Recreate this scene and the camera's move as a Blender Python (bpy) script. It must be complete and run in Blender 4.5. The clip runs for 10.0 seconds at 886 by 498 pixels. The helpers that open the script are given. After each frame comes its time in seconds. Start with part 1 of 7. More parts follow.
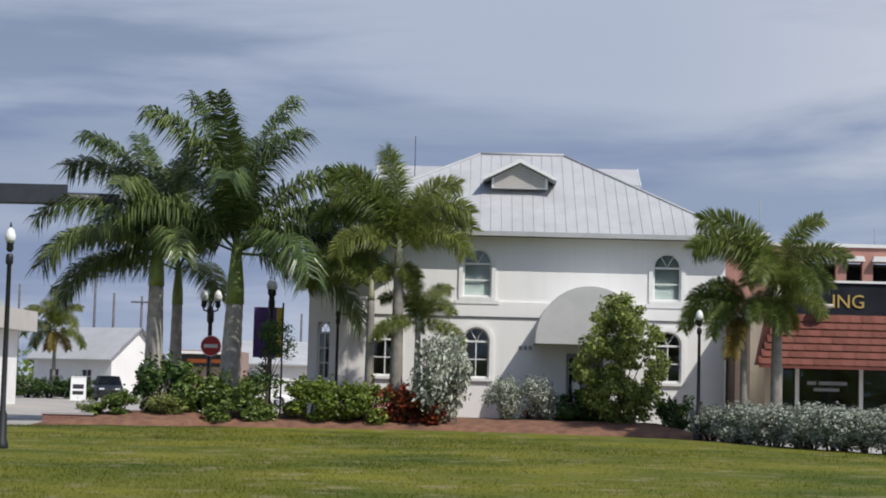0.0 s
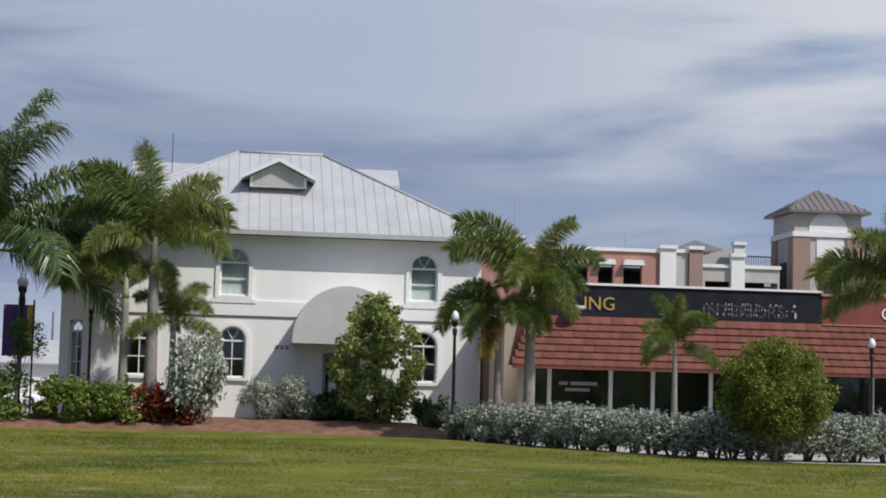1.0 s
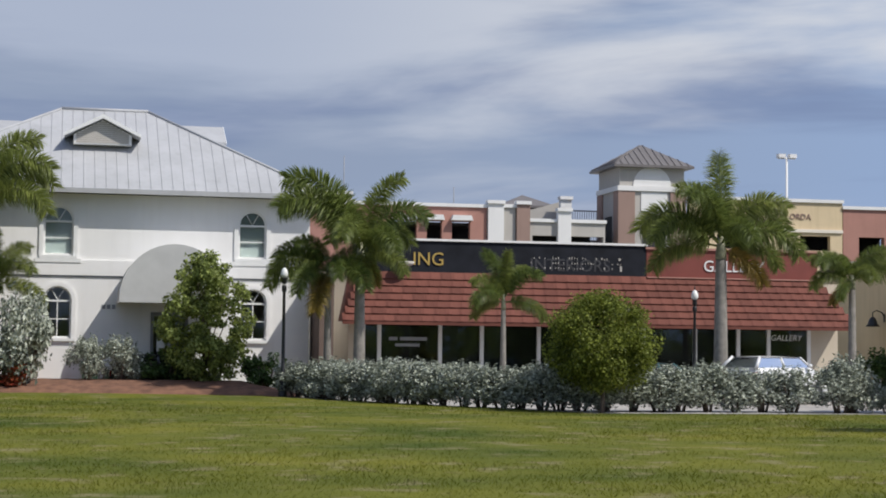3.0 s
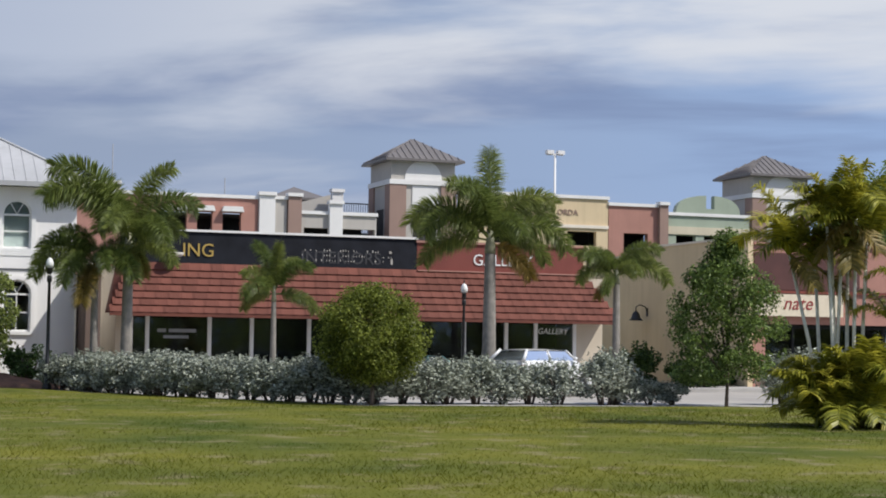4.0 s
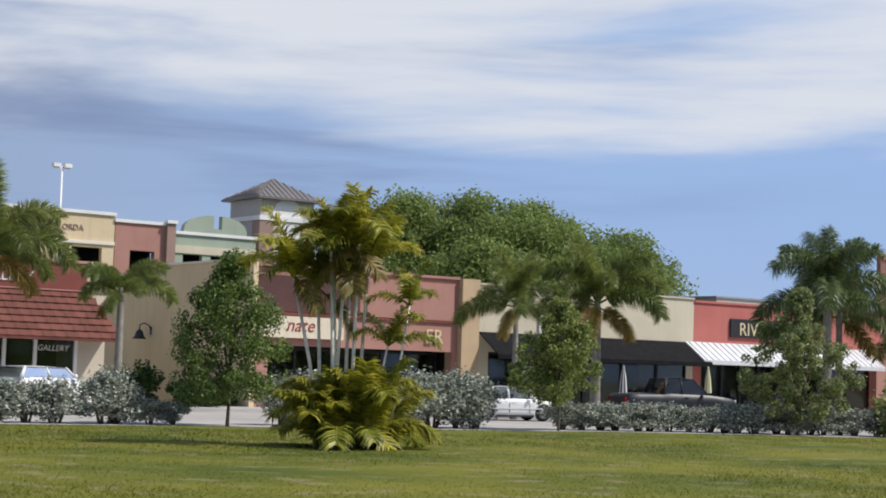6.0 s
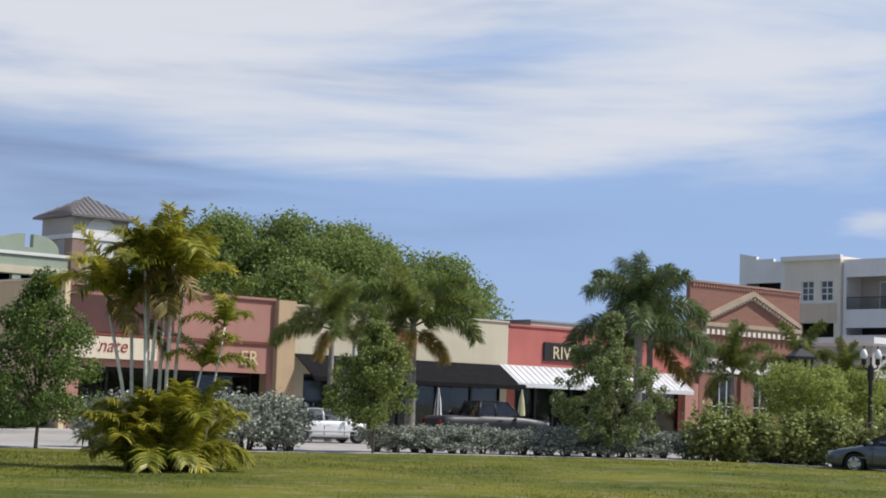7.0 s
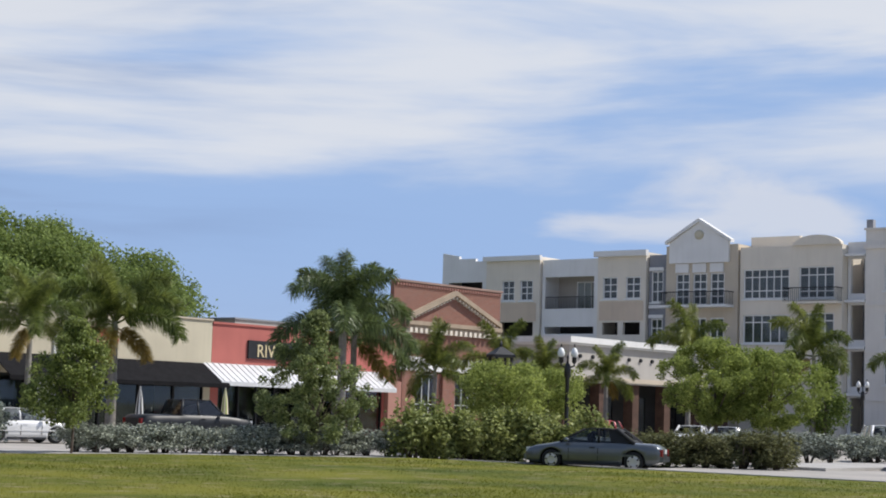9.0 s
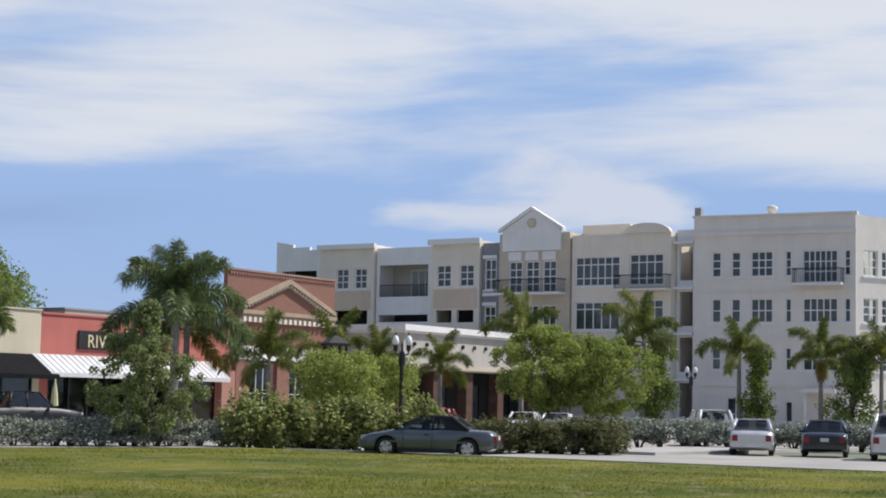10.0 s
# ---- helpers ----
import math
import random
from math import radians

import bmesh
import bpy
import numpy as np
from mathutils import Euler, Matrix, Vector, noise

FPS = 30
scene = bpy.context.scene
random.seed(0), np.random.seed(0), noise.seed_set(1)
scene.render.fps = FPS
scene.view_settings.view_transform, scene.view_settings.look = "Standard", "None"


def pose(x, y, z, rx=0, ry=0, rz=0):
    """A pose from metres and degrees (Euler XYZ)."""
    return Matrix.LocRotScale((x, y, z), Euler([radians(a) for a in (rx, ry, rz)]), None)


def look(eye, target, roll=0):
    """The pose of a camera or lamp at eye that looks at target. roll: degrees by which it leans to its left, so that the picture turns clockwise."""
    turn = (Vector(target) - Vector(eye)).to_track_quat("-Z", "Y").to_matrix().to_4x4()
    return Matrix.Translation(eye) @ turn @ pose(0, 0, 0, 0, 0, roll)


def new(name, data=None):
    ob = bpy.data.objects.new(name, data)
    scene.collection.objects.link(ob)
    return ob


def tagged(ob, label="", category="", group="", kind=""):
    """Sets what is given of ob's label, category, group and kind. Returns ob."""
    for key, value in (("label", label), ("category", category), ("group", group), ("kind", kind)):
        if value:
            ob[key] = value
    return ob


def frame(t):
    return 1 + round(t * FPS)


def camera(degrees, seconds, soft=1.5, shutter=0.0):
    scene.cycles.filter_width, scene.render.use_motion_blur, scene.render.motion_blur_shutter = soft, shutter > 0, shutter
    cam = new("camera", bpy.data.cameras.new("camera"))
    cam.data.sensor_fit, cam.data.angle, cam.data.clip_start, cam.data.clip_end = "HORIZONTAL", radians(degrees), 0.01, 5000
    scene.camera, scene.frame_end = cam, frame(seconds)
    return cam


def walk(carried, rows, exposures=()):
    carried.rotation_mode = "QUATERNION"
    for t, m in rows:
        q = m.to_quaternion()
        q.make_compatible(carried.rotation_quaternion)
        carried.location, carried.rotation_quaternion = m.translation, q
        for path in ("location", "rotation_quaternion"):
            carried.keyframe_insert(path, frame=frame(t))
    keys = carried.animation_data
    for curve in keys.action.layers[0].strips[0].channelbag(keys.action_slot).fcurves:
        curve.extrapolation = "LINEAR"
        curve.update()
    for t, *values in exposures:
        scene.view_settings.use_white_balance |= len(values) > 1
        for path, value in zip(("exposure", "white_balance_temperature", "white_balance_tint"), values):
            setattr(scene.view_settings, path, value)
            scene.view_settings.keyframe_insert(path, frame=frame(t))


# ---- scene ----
cam = camera(28.39, 10.0, soft=1.85)
PATH = [
    (0.0, pose(0, 0, 1.65, 94.438, -1.460, 1.044)),
    (0.3, pose(0, 0, 1.65, 94.429, -1.474, -1.794)),
    (0.5, pose(0, 0, 1.65, 94.499, -1.393, -3.315)),
    (0.8, pose(0, 0, 1.65, 94.582, -1.439, -5.729)),
    (1.0, pose(0, 0, 1.65, 94.634, -1.542, -6.895)),
    (1.3, pose(0, 0, 1.65, 94.595, -1.249, -7.171)),
    (1.5, pose(0, 0, 1.65, 94.530, -1.017, -8.344)),
    (1.8, pose(0, 0, 1.65, 94.178, -0.758, -9.412)),
    (2.0, pose(0, 0, 1.65, 93.855, -0.616, -9.793)),
    (2.2, pose(0, 0, 1.65, 93.613, -0.443, -10.437)),
    (3.3, pose(0, 0, 1.65, 93.177, -0.729, -14.400)),
    (3.5, pose(0, 0, 1.65, 93.166, -0.708, -16.359)),
    (4.0, pose(0, 0, 1.65, 93.149, -0.797, -19.929)),
    (4.5, pose(0, 0, 1.65, 93.066, -0.835, -23.682)),
    (4.8, pose(0, 0, 1.65, 93.030, -1.029, -25.838)),
    (5.0, pose(0, 0, 1.65, 93.076, -1.258, -27.211)),
    (5.5, pose(0, 0, 1.65, 93.303, -1.668, -31.658)),
    (5.8, pose(0, 0, 1.65, 93.688, -1.907, -34.919)),
    (6.0, pose(0, 0, 1.65, 94.148, -1.775, -36.061)),
    (6.2, pose(0, 0, 1.65, 94.853, -1.848, -37.967)),
    (7.3, pose(0, 0, 1.65, 94.798, -1.859, -43.485)),
    (7.5, pose(0, 0, 1.65, 94.728, -1.743, -44.810)),
    (8.0, pose(0, 0, 1.65, 94.831, -1.908, -47.802)),
    (8.2, pose(0, 0, 1.65, 94.953, -1.956, -48.923)),
    (8.5, pose(0, 0, 1.65, 95.109, -1.795, -49.630)),
    (9.0, pose(0, 0, 1.65, 95.320, -1.742, -51.722)),
    (9.5, pose(0, 0, 1.65, 95.605, -1.584, -54.344)),
    (9.8, pose(0, 0, 1.65, 95.502, -1.242, -55.863)),
    (10.0, pose(0, 0, 1.65, 95.074, -1.128, -57.108)),
]
walk(cam, PATH, [(0.0, -0.10), (2.0, -0.16), (3.5, -0.09), (5.0, 0.03), (7.5, -0.01), (10.0, 0.03)])

# ---- sky, sun ----
SUN = Vector((0.60, -0.535, 0.95)).normalized()
world = bpy.data.worlds.new("world")
scene.world = world
world.use_nodes = True


def sky_nodes():
    nt = world.node_tree
    nt.nodes.clear()
    N, L = nt.nodes.new, nt.links.new

    def put(sock, v):
        if isinstance(v, bpy.types.NodeSocket):
            L(v, sock)
        else:
            sock.default_value = v

    def calc(op, a, b=0.0, c=0.0):
        n = N("ShaderNodeMath"); n.operation = op
        for k, v in enumerate((a, b, c)):
            put(n.inputs[k], v)
        return n.outputs[0]

    def ramp(v, lo, hi, top=1.0):
        n = N("ShaderNodeMapRange"); n.interpolation_type = "SMOOTHSTEP"
        put(n.inputs["Value"], v)
        n.inputs["From Min"].default_value, n.inputs["From Max"].default_value, n.inputs["To Max"].default_value = lo, hi, top
        return n.outputs["Result"]

    def cloud_noise(u, v, su, sv, seed, detail=6.0, rough=0.5, distort=0.4):
        c = N("ShaderNodeCombineXYZ")
        put(c.inputs[0], calc("MULTIPLY", u, su)); put(c.inputs[1], calc("MULTIPLY", v, sv)); c.inputs[2].default_value = seed
        n = N("ShaderNodeTexNoise")
        n.inputs["Scale"].default_value, n.inputs["Detail"].default_value, n.inputs["Roughness"].default_value, n.inputs["Distortion"].default_value = 1.0, detail, rough, distort
        L(c.outputs[0], n.inputs["Vector"])
        return n.outputs["Fac"]

    def blend(f, a, b):
        n = N("ShaderNodeMix"); n.data_type = "RGBA"
        put(n.inputs["Factor"], f)
        for key, v in (("A", a), ("B", b)):
            put(n.inputs[key], v if isinstance(v, bpy.types.NodeSocket) else (*v, 1))
        return n.outputs["Result"]

    out, bg, sky = N("ShaderNodeOutputWorld"), N("ShaderNodeBackground"), N("ShaderNodeTexSky")
    sky.sky_type, sky.sun_disc = "NISHITA", False
    sky.sun_elevation, sky.sun_rotation = math.asin(SUN.z), math.atan2(SUN.x, SUN.y)
    sky.dust_density, sky.ozone_density = 1.2, 2.2
    co, sep = N("ShaderNodeTexCoord"), N("ShaderNodeSeparateXYZ")
    L(co.outputs["Generated"], sep.inputs[0])
    u = calc("ARCTAN2", sep.outputs["X"], sep.outputs["Y"])      # bearing, east of the street's normal
    v = calc("ARCSINE", sep.outputs["Z"])                         # height over the horizon
    # layered cloud: grey-blue sheet in the west, pale blue air in the east
    air = blend(ramp(u, 0.10, 0.80), (2.85, 3.5, 4.85), (3.0, 4.4, 7.1))
    pale = ramp(v, 0.11, 0.0, 0.65)
    air = blend(pale, air, (3.7, 4.7, 6.7))
    air = blend(calc("MULTIPLY", ramp(v, 0.15, 0.03, 0.75), ramp(u, 0.06, -0.12)), air, (4.6, 5.1, 6.3))
    air = blend(calc("MULTIPLY", ramp(v, 0.13, 0.20, 0.6), ramp(u, 0.16, -0.10)), air, (2.0, 2.6, 3.9))
    dark = ramp(cloud_noise(u, v, 2.8, 24.0, 5.1, 5, 0.52, 0.35), 0.44, 0.64, 0.72)
    dark = calc("MULTIPLY", dark, ramp(u, 0.95, 0.45))
    air = blend(dark, air, (1.85, 2.45, 4.1))
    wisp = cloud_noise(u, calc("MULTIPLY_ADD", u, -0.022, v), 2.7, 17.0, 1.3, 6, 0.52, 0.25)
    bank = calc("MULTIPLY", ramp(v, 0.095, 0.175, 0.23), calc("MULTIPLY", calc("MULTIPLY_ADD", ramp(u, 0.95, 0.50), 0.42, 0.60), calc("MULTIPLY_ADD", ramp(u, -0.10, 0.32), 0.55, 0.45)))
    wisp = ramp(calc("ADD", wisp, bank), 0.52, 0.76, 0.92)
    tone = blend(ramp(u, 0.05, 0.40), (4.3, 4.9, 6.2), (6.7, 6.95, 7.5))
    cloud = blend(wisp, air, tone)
    # a heap of white cloud low in the east
    du, dv = calc("MULTIPLY_ADD", u, 9.0, -9.5), calc("MULTIPLY_ADD", v, 34.0, -3.9)
    heap = calc("SUBTRACT", cloud_noise(u, v, 9.0, 26.0, 7.7, 5, 0.5, 0.3), calc("MULTIPLY", calc("ADD", calc("MULTIPLY", du, du), calc("MULTIPLY", dv, dv)), 0.22))
    cloud = blend(ramp(heap, 0.30, 0.52, 0.75), cloud, (6.4, 6.6, 7.2))
    # clearer sky overhead, with thin broken cloud
    high = calc("MULTIPLY", ramp(v, 0.30, 0.48), 0.66)
    blue = N("ShaderNodeMix"); blue.data_type = "RGBA"; blue.blend_type = "MULTIPLY"; blue.inputs["Factor"].default_value = 1.0
    blue.inputs["B"].default_value = (1.25, 1.25, 1.35, 1)
    L(sky.outputs[0], blue.inputs["A"])
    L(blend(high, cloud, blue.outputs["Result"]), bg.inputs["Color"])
    bg.inputs["Strength"].default_value = 0.108
    L(bg.outputs[0], out.inputs["Surface"])


sky_nodes()
sun = new("sun", bpy.data.lights.new("sun", "SUN"))
sun.data.energy, sun.data.angle, sun.data.color = 4.2, radians(0.6), (1.0, 0.955, 0.885)
sun.matrix_world = look(SUN * 50, (0, 0, 0))

# ---- materials ----
def mat(name, col, rough=0.7, var=0.12, scale=3.0, fine=40.0, bump=0.1, metal=0.0, alt=None, rnd=0.0, island=0.0, stain=0.0, spec=0.5):
    """Painted, stony or leafy surface: two scales of variation, relief, and chance by object or island."""
    m = bpy.data.materials.new(name)
    m.use_nodes = True
    nt = m.node_tree
    N, L = nt.nodes.new, nt.links.new
    b = nt.nodes["Principled BSDF"]
    b.inputs["Roughness"].default_value, b.inputs["Metallic"].default_value = rough, metal
    b.inputs["Specular IOR Level"].default_value = spec
    co = N("ShaderNodeTexCoord")
    n1, n2 = N("ShaderNodeTexNoise"), N("ShaderNodeTexNoise")
    n1.inputs["Scale"].default_value, n1.inputs["Detail"].default_value = scale, 5
    n2.inputs["Scale"].default_value, n2.inputs["Detail"].default_value = fine, 3
    L(co.outputs["Object"], n1.inputs["Vector"]); L(co.outputs["Object"], n2.inputs["Vector"])
    alt = alt or tuple(c * (1 - 2.2 * var) for c in col)
    mx = N("ShaderNodeMix"); mx.data_type = "RGBA"
    mx.inputs["A"].default_value, mx.inputs["B"].default_value = (*col, 1), (*alt, 1)
    rng = N("ShaderNodeMapRange"); rng.inputs["From Min"].default_value, rng.inputs["From Max"].default_value = 0.35, 0.68
    L(n1.outputs["Fac"], rng.inputs["Value"]); L(rng.outputs[0], mx.inputs["Factor"])
    hsv = N("ShaderNodeHueSaturation")
    L(mx.outputs["Result"], hsv.inputs["Color"])
    val = N("ShaderNodeMath"); val.operation = "MULTIPLY_ADD"; val.inputs[1].default_value = var * 1.6; val.inputs[2].default_value = 1 - var * 0.8
    L(n2.outputs["Fac"], val.inputs[0])
    last = val.outputs[0]
    if rnd or island:
        src = N("ShaderNodeObjectInfo").outputs["Random"] if rnd else N("ShaderNodeNewGeometry").outputs["Random Per Island"]
        r = N("ShaderNodeMath"); r.operation = "MULTIPLY_ADD"; r.inputs[1].default_value = rnd or island; r.inputs[2].default_value = -(rnd or island) / 2
        L(src, r.inputs[0])
        ad = N("ShaderNodeMath"); ad.operation = "ADD"
        L(r.outputs[0], ad.inputs[0]); L(last, ad.inputs[1])
        last = ad.outputs[0]
    L(last, hsv.inputs["Value"])
    colour = hsv.outputs[0]
    if stain:
        mp = N("ShaderNodeMapping"); mp.inputs["Scale"].default_value = (2.5, 2.5, 0.18)
        st = N("ShaderNodeTexNoise"); st.inputs["Scale"].default_value = 1.3; st.inputs["Detail"].default_value = 6
        L(co.outputs["Object"], mp.inputs["Vector"]); L(mp.outputs[0], st.inputs["Vector"])
        sr = N("ShaderNodeMapRange"); sr.inputs["From Min"].default_value, sr.inputs["From Max"].default_value = 0.5, 0.8; sr.inputs["To Max"].default_value = stain
        L(st.outputs["Fac"], sr.inputs["Value"])
        sm = N("ShaderNodeMix"); sm.data_type = "RGBA"; sm.blend_type = "MULTIPLY"; sm.inputs["B"].default_value = (0.55, 0.53, 0.48, 1)
        L(sr.outputs[0], sm.inputs["Factor"]); L(colour, sm.inputs["A"])
        colour = sm.outputs["Result"]
    L(colour, b.inputs["Base Color"])
    if bump:
        bp = N("ShaderNodeBump"); bp.inputs["Strength"].default_value = bump; bp.inputs["Distance"].default_value = 0.02
        L(n2.outputs["Fac"], bp.inputs["Height"]); L(bp.outputs[0], b.inputs["Normal"])
    return m


def leaf_mat(name, col, alt, rough=0.5, through_light=0.35, var=0.7, obj=False):
    """Leaves: colour by island, with light shining through."""
    m = bpy.data.materials.new(name)
    m.use_nodes = True
    nt = m.node_tree
    N, L = nt.nodes.new, nt.links.new
    b, out = nt.nodes["Principled BSDF"], nt.nodes["Material Output"]
    b.inputs["Roughness"].default_value = rough
    b.inputs["Specular IOR Level"].default_value = 0.35
    isl = N("ShaderNodeNewGeometry").outputs["Random Per Island"]
    info = N("ShaderNodeObjectInfo").outputs["Random"]
    ramp = N("ShaderNodeValToRGB")
    ramp.color_ramp.elements[0].color, ramp.color_ramp.elements[1].color = (*col, 1), (*alt, 1)
    mixr = N("ShaderNodeMath"); mixr.operation = "MULTIPLY_ADD"; mixr.inputs[1].default_value = 0.55 if obj else 0.2
    L(info, mixr.inputs[0])
    half = N("ShaderNodeMath"); half.operation = "MULTIPLY"; half.inputs[1].default_value = 0.45 if obj else 0.8
    L(isl, half.inputs[0]); L(half.outputs[0], mixr.inputs[2])
    L(mixr.outputs[0], ramp.inputs[0])
    hsv = N("ShaderNodeHueSaturation")
    v = N("ShaderNodeMath"); v.operation = "MULTIPLY_ADD"; v.inputs[1].default_value = var; v.inputs[2].default_value = 1 - var / 2
    L(isl, v.inputs[0]); L(v.outputs[0], hsv.inputs["Value"]); L(ramp.outputs[0], hsv.inputs["Color"])
    L(hsv.outputs[0], b.inputs["Base Color"])
    tr = N("ShaderNodeBsdfTranslucent")
    L(hsv.outputs[0], tr.inputs["Color"])
    ms = N("ShaderNodeMixShader"); ms.inputs[0].default_value = through_light
    L(b.outputs[0], ms.inputs[1]); L(tr.outputs[0], ms.inputs[2]); L(ms.outputs[0], out.inputs["Surface"])
    return m


def glass_mat(name, tint=(0.75, 0.82, 0.82), rough=0.02):
    m = bpy.data.materials.new(name)
    m.use_nodes = True
    b = m.node_tree.nodes["Principled BSDF"]
    b.inputs["Base Color"].default_value = (*tint, 1)
    b.inputs["Roughness"].default_value, b.inputs["Transmission Weight"].default_value, b.inputs["IOR"].default_value = rough, 1.0, 1.45
    return m


WHITE_STUCCO = mat("white_stucco", (0.85, 0.84, 0.82), 0.9, 0.03, 0.6, 60, 0.25, stain=0.10)
WHITE_TRIM = mat("white_trim", (0.82, 0.82, 0.80), 0.5, 0.04, 2, 30, 0.05)
METAL_ROOF = mat("galvanised_roof", (0.46, 0.465, 0.475), 0.65, 0.06, 0.7, 25, 0.05, metal=0.1, stain=0.2)
GREY_LINE = mat("grey_paint", (0.30, 0.31, 0.33), 0.7, 0.08, 3, 40, 0.1)
AWNING_CLOTH = mat("grey_canvas", (0.52, 0.52, 0.51), 0.85, 0.04, 2, 80, 0.1)
# near-black: room shade painted into back walls; also car seats and floors
DARK = mat("interior_shade_black", (0.045, 0.043, 0.042), 0.8, 0.2, 1, 20, 0)
BLACK_PAINT = mat("black_paint", (0.022, 0.022, 0.026), 0.55, 0.2, 1.5, 40, 0.05)
SIGN_BLACK = mat("black_sign_paint", (0.017, 0.019, 0.026), 0.8, 0.2, 1.5, 40, 0.05, spec=0.2)
MAST_GREY = mat("dark_mast_paint", (0.045, 0.05, 0.06), 0.5, 0.1, 3, 40, 0.05)
BLACK_IRON = mat("black_iron", (0.018, 0.019, 0.02), 0.45, 0.2, 6, 60, 0.1)
TILE = mat("terracotta_tile", (0.170, 0.061, 0.044), 0.85, 0.16, 0.8, 30, 0.25, rnd=0.34, alt=(0.115, 0.042, 0.032), spec=0.3)
RED_STUCCO = mat("red_stucco", (0.215, 0.058, 0.045), 0.85, 0.08, 0.8, 50, 0.2, stain=0.2)
MAROON = mat("dark_maroon_paint", (0.10, 0.04, 0.036), 0.8, 0.12, 1.0, 40, 0.1)
CORAL = mat("coral_stucco", (0.50, 0.15, 0.125), 0.85, 0.06, 0.6, 50, 0.2, stain=0.15)
PINK = mat("salmon_stucco", (0.43, 0.22, 0.175), 0.85, 0.06, 0.6, 50, 0.2, stain=0.2)
TAN = mat("tan_stucco", (0.52, 0.38, 0.235), 0.85, 0.06, 0.7, 50, 0.2, stain=0.2)
YELLOW = mat("yellow_stucco", (0.69, 0.55, 0.35), 0.88, 0.05, 0.5, 50, 0.2, stain=0.22)
CREAM = mat("cream_stucco", (0.62, 0.56, 0.42), 0.88, 0.05, 0.5, 50, 0.2, stain=0.2)
PALE_CREAM = mat("pale_cream_stucco", (0.80, 0.73, 0.62), 0.88, 0.04, 0.4, 40, 0.15, stain=0.12)
BEIGE = mat("beige_stucco", (0.60, 0.52, 0.41), 0.88, 0.05, 0.5, 40, 0.15, stain=0.15)
GREY_STUCCO = mat("grey_stucco", (0.27, 0.28, 0.31), 0.88, 0.06, 0.5, 40, 0.15, stain=0.1)
OFFWHITE = mat("offwhite_stucco", (0.81, 0.80, 0.78), 0.88, 0.04, 0.5, 40, 0.15, stain=0.12)
WARM_WHITE = mat("warm_white_stucco", (0.80, 0.75, 0.685), 0.88, 0.04, 0.5, 40, 0.15, stain=0.14)
TAN_TRIM = mat("tan_moulding_paint", (0.42, 0.33, 0.24), 0.85, 0.08, 1.0, 40, 0.1, stain=0.2)
PEACH = mat("peach_stucco", (0.70, 0.57, 0.44), 0.88, 0.05, 0.5, 40, 0.15, stain=0.12)
# mid-grey of the sheets added behind apartment glass to lighten the panes
PANE_BACKING = mat("grey_pane_backing", (0.20, 0.21, 0.23), 0.9, 0.12, 1.2, 30, 0)
SAGE = mat("sage_stucco", (0.36, 0.42, 0.33), 0.88, 0.06, 0.5, 40, 0.15, stain=0.15)
GARAGE_GREY = mat("garage_stucco", (0.50, 0.47, 0.43), 0.88, 0.06, 0.4, 40, 0.15, stain=0.2)
GARAGE_BROWN = mat("garage_pillar_stucco", (0.34, 0.23, 0.19), 0.88, 0.06, 0.4, 40, 0.15, stain=0.2)
PIER_BROWN = mat("dark_brown_stucco", (0.15, 0.105, 0.085), 0.88, 0.08, 0.6, 40, 0.15, stain=0.2)
ROOF_BROWN = mat("brown_metal_roof", (0.17, 0.155, 0.15), 0.5, 0.08, 0.6, 30, 0.1)
BLACK_CLOTH = mat("black_awning_cloth", (0.016, 0.016, 0.018), 0.95, 0.15, 3, 80, 0.1, spec=0.1)
BLIND = mat("window_blind", (0.50, 0.54, 0.52), 0.8, 0.06, 2, 60, 0)
GOLD = mat("gold_letters", (0.62, 0.42, 0.12), 0.4, 0.06, 4, 30, 0, metal=0.5)
SIGN_WHITE = mat("white_letters", (0.80, 0.80, 0.78), 0.5, 0.03, 4, 30, 0)
FADED = mat("faded_letters", (0.055, 0.055, 0.062), 0.7, 0.2, 6, 40, 0)
SIGN_RED = mat("red_sign", (0.55, 0.03, 0.03), 0.5, 0.08, 3, 30, 0)
SCRIPT_RED = mat("dull_red_script", (0.28, 0.03, 0.03), 0.6, 0.08, 3, 30, 0)
SIGN_CREAM = mat("cream_sign", (0.75, 0.66, 0.50), 0.6, 0.05, 3, 30, 0)
WHITE_METAL = mat("white_ribbed_metal", (0.70, 0.71, 0.72), 0.45, 0.05, 2, 30, 0.05, metal=0.1, stain=0.1)
GLASS = glass_mat("window_glass")
CAR_GLASS = glass_mat("car_glass", (0.20, 0.23, 0.23))
LAMP_GLASS = mat("frosted_lamp_globe", (0.82, 0.83, 0.82), 0.35, 0.03, 5, 30, 0)
CONCRETE = mat("concrete", (0.46, 0.44, 0.41), 0.9, 0.1, 0.6, 30, 0.2, stain=0.1)
MULCH = mat("red_mulch", (0.23, 0.115, 0.07), 0.95, 0.3, 3, 60, 0.8, alt=(0.13, 0.065, 0.042))
PALM_TRUNK = mat("palm_trunk", (0.44, 0.41, 0.36), 0.9, 0.15, 4, 30, 0.5, stain=0.3)
GREY_TRUNK = mat("grey_palm_trunk", (0.27, 0.25, 0.22), 0.9, 0.15, 4, 30, 0.5, stain=0.3)
CROWNSHAFT = mat("palm_crownshaft", (0.23, 0.31, 0.08), 0.5, 0.12, 3, 30, 0.1)
DULL_SHAFT = mat("dull_crownshaft", (0.27, 0.27, 0.17), 0.6, 0.12, 3, 30, 0.1)
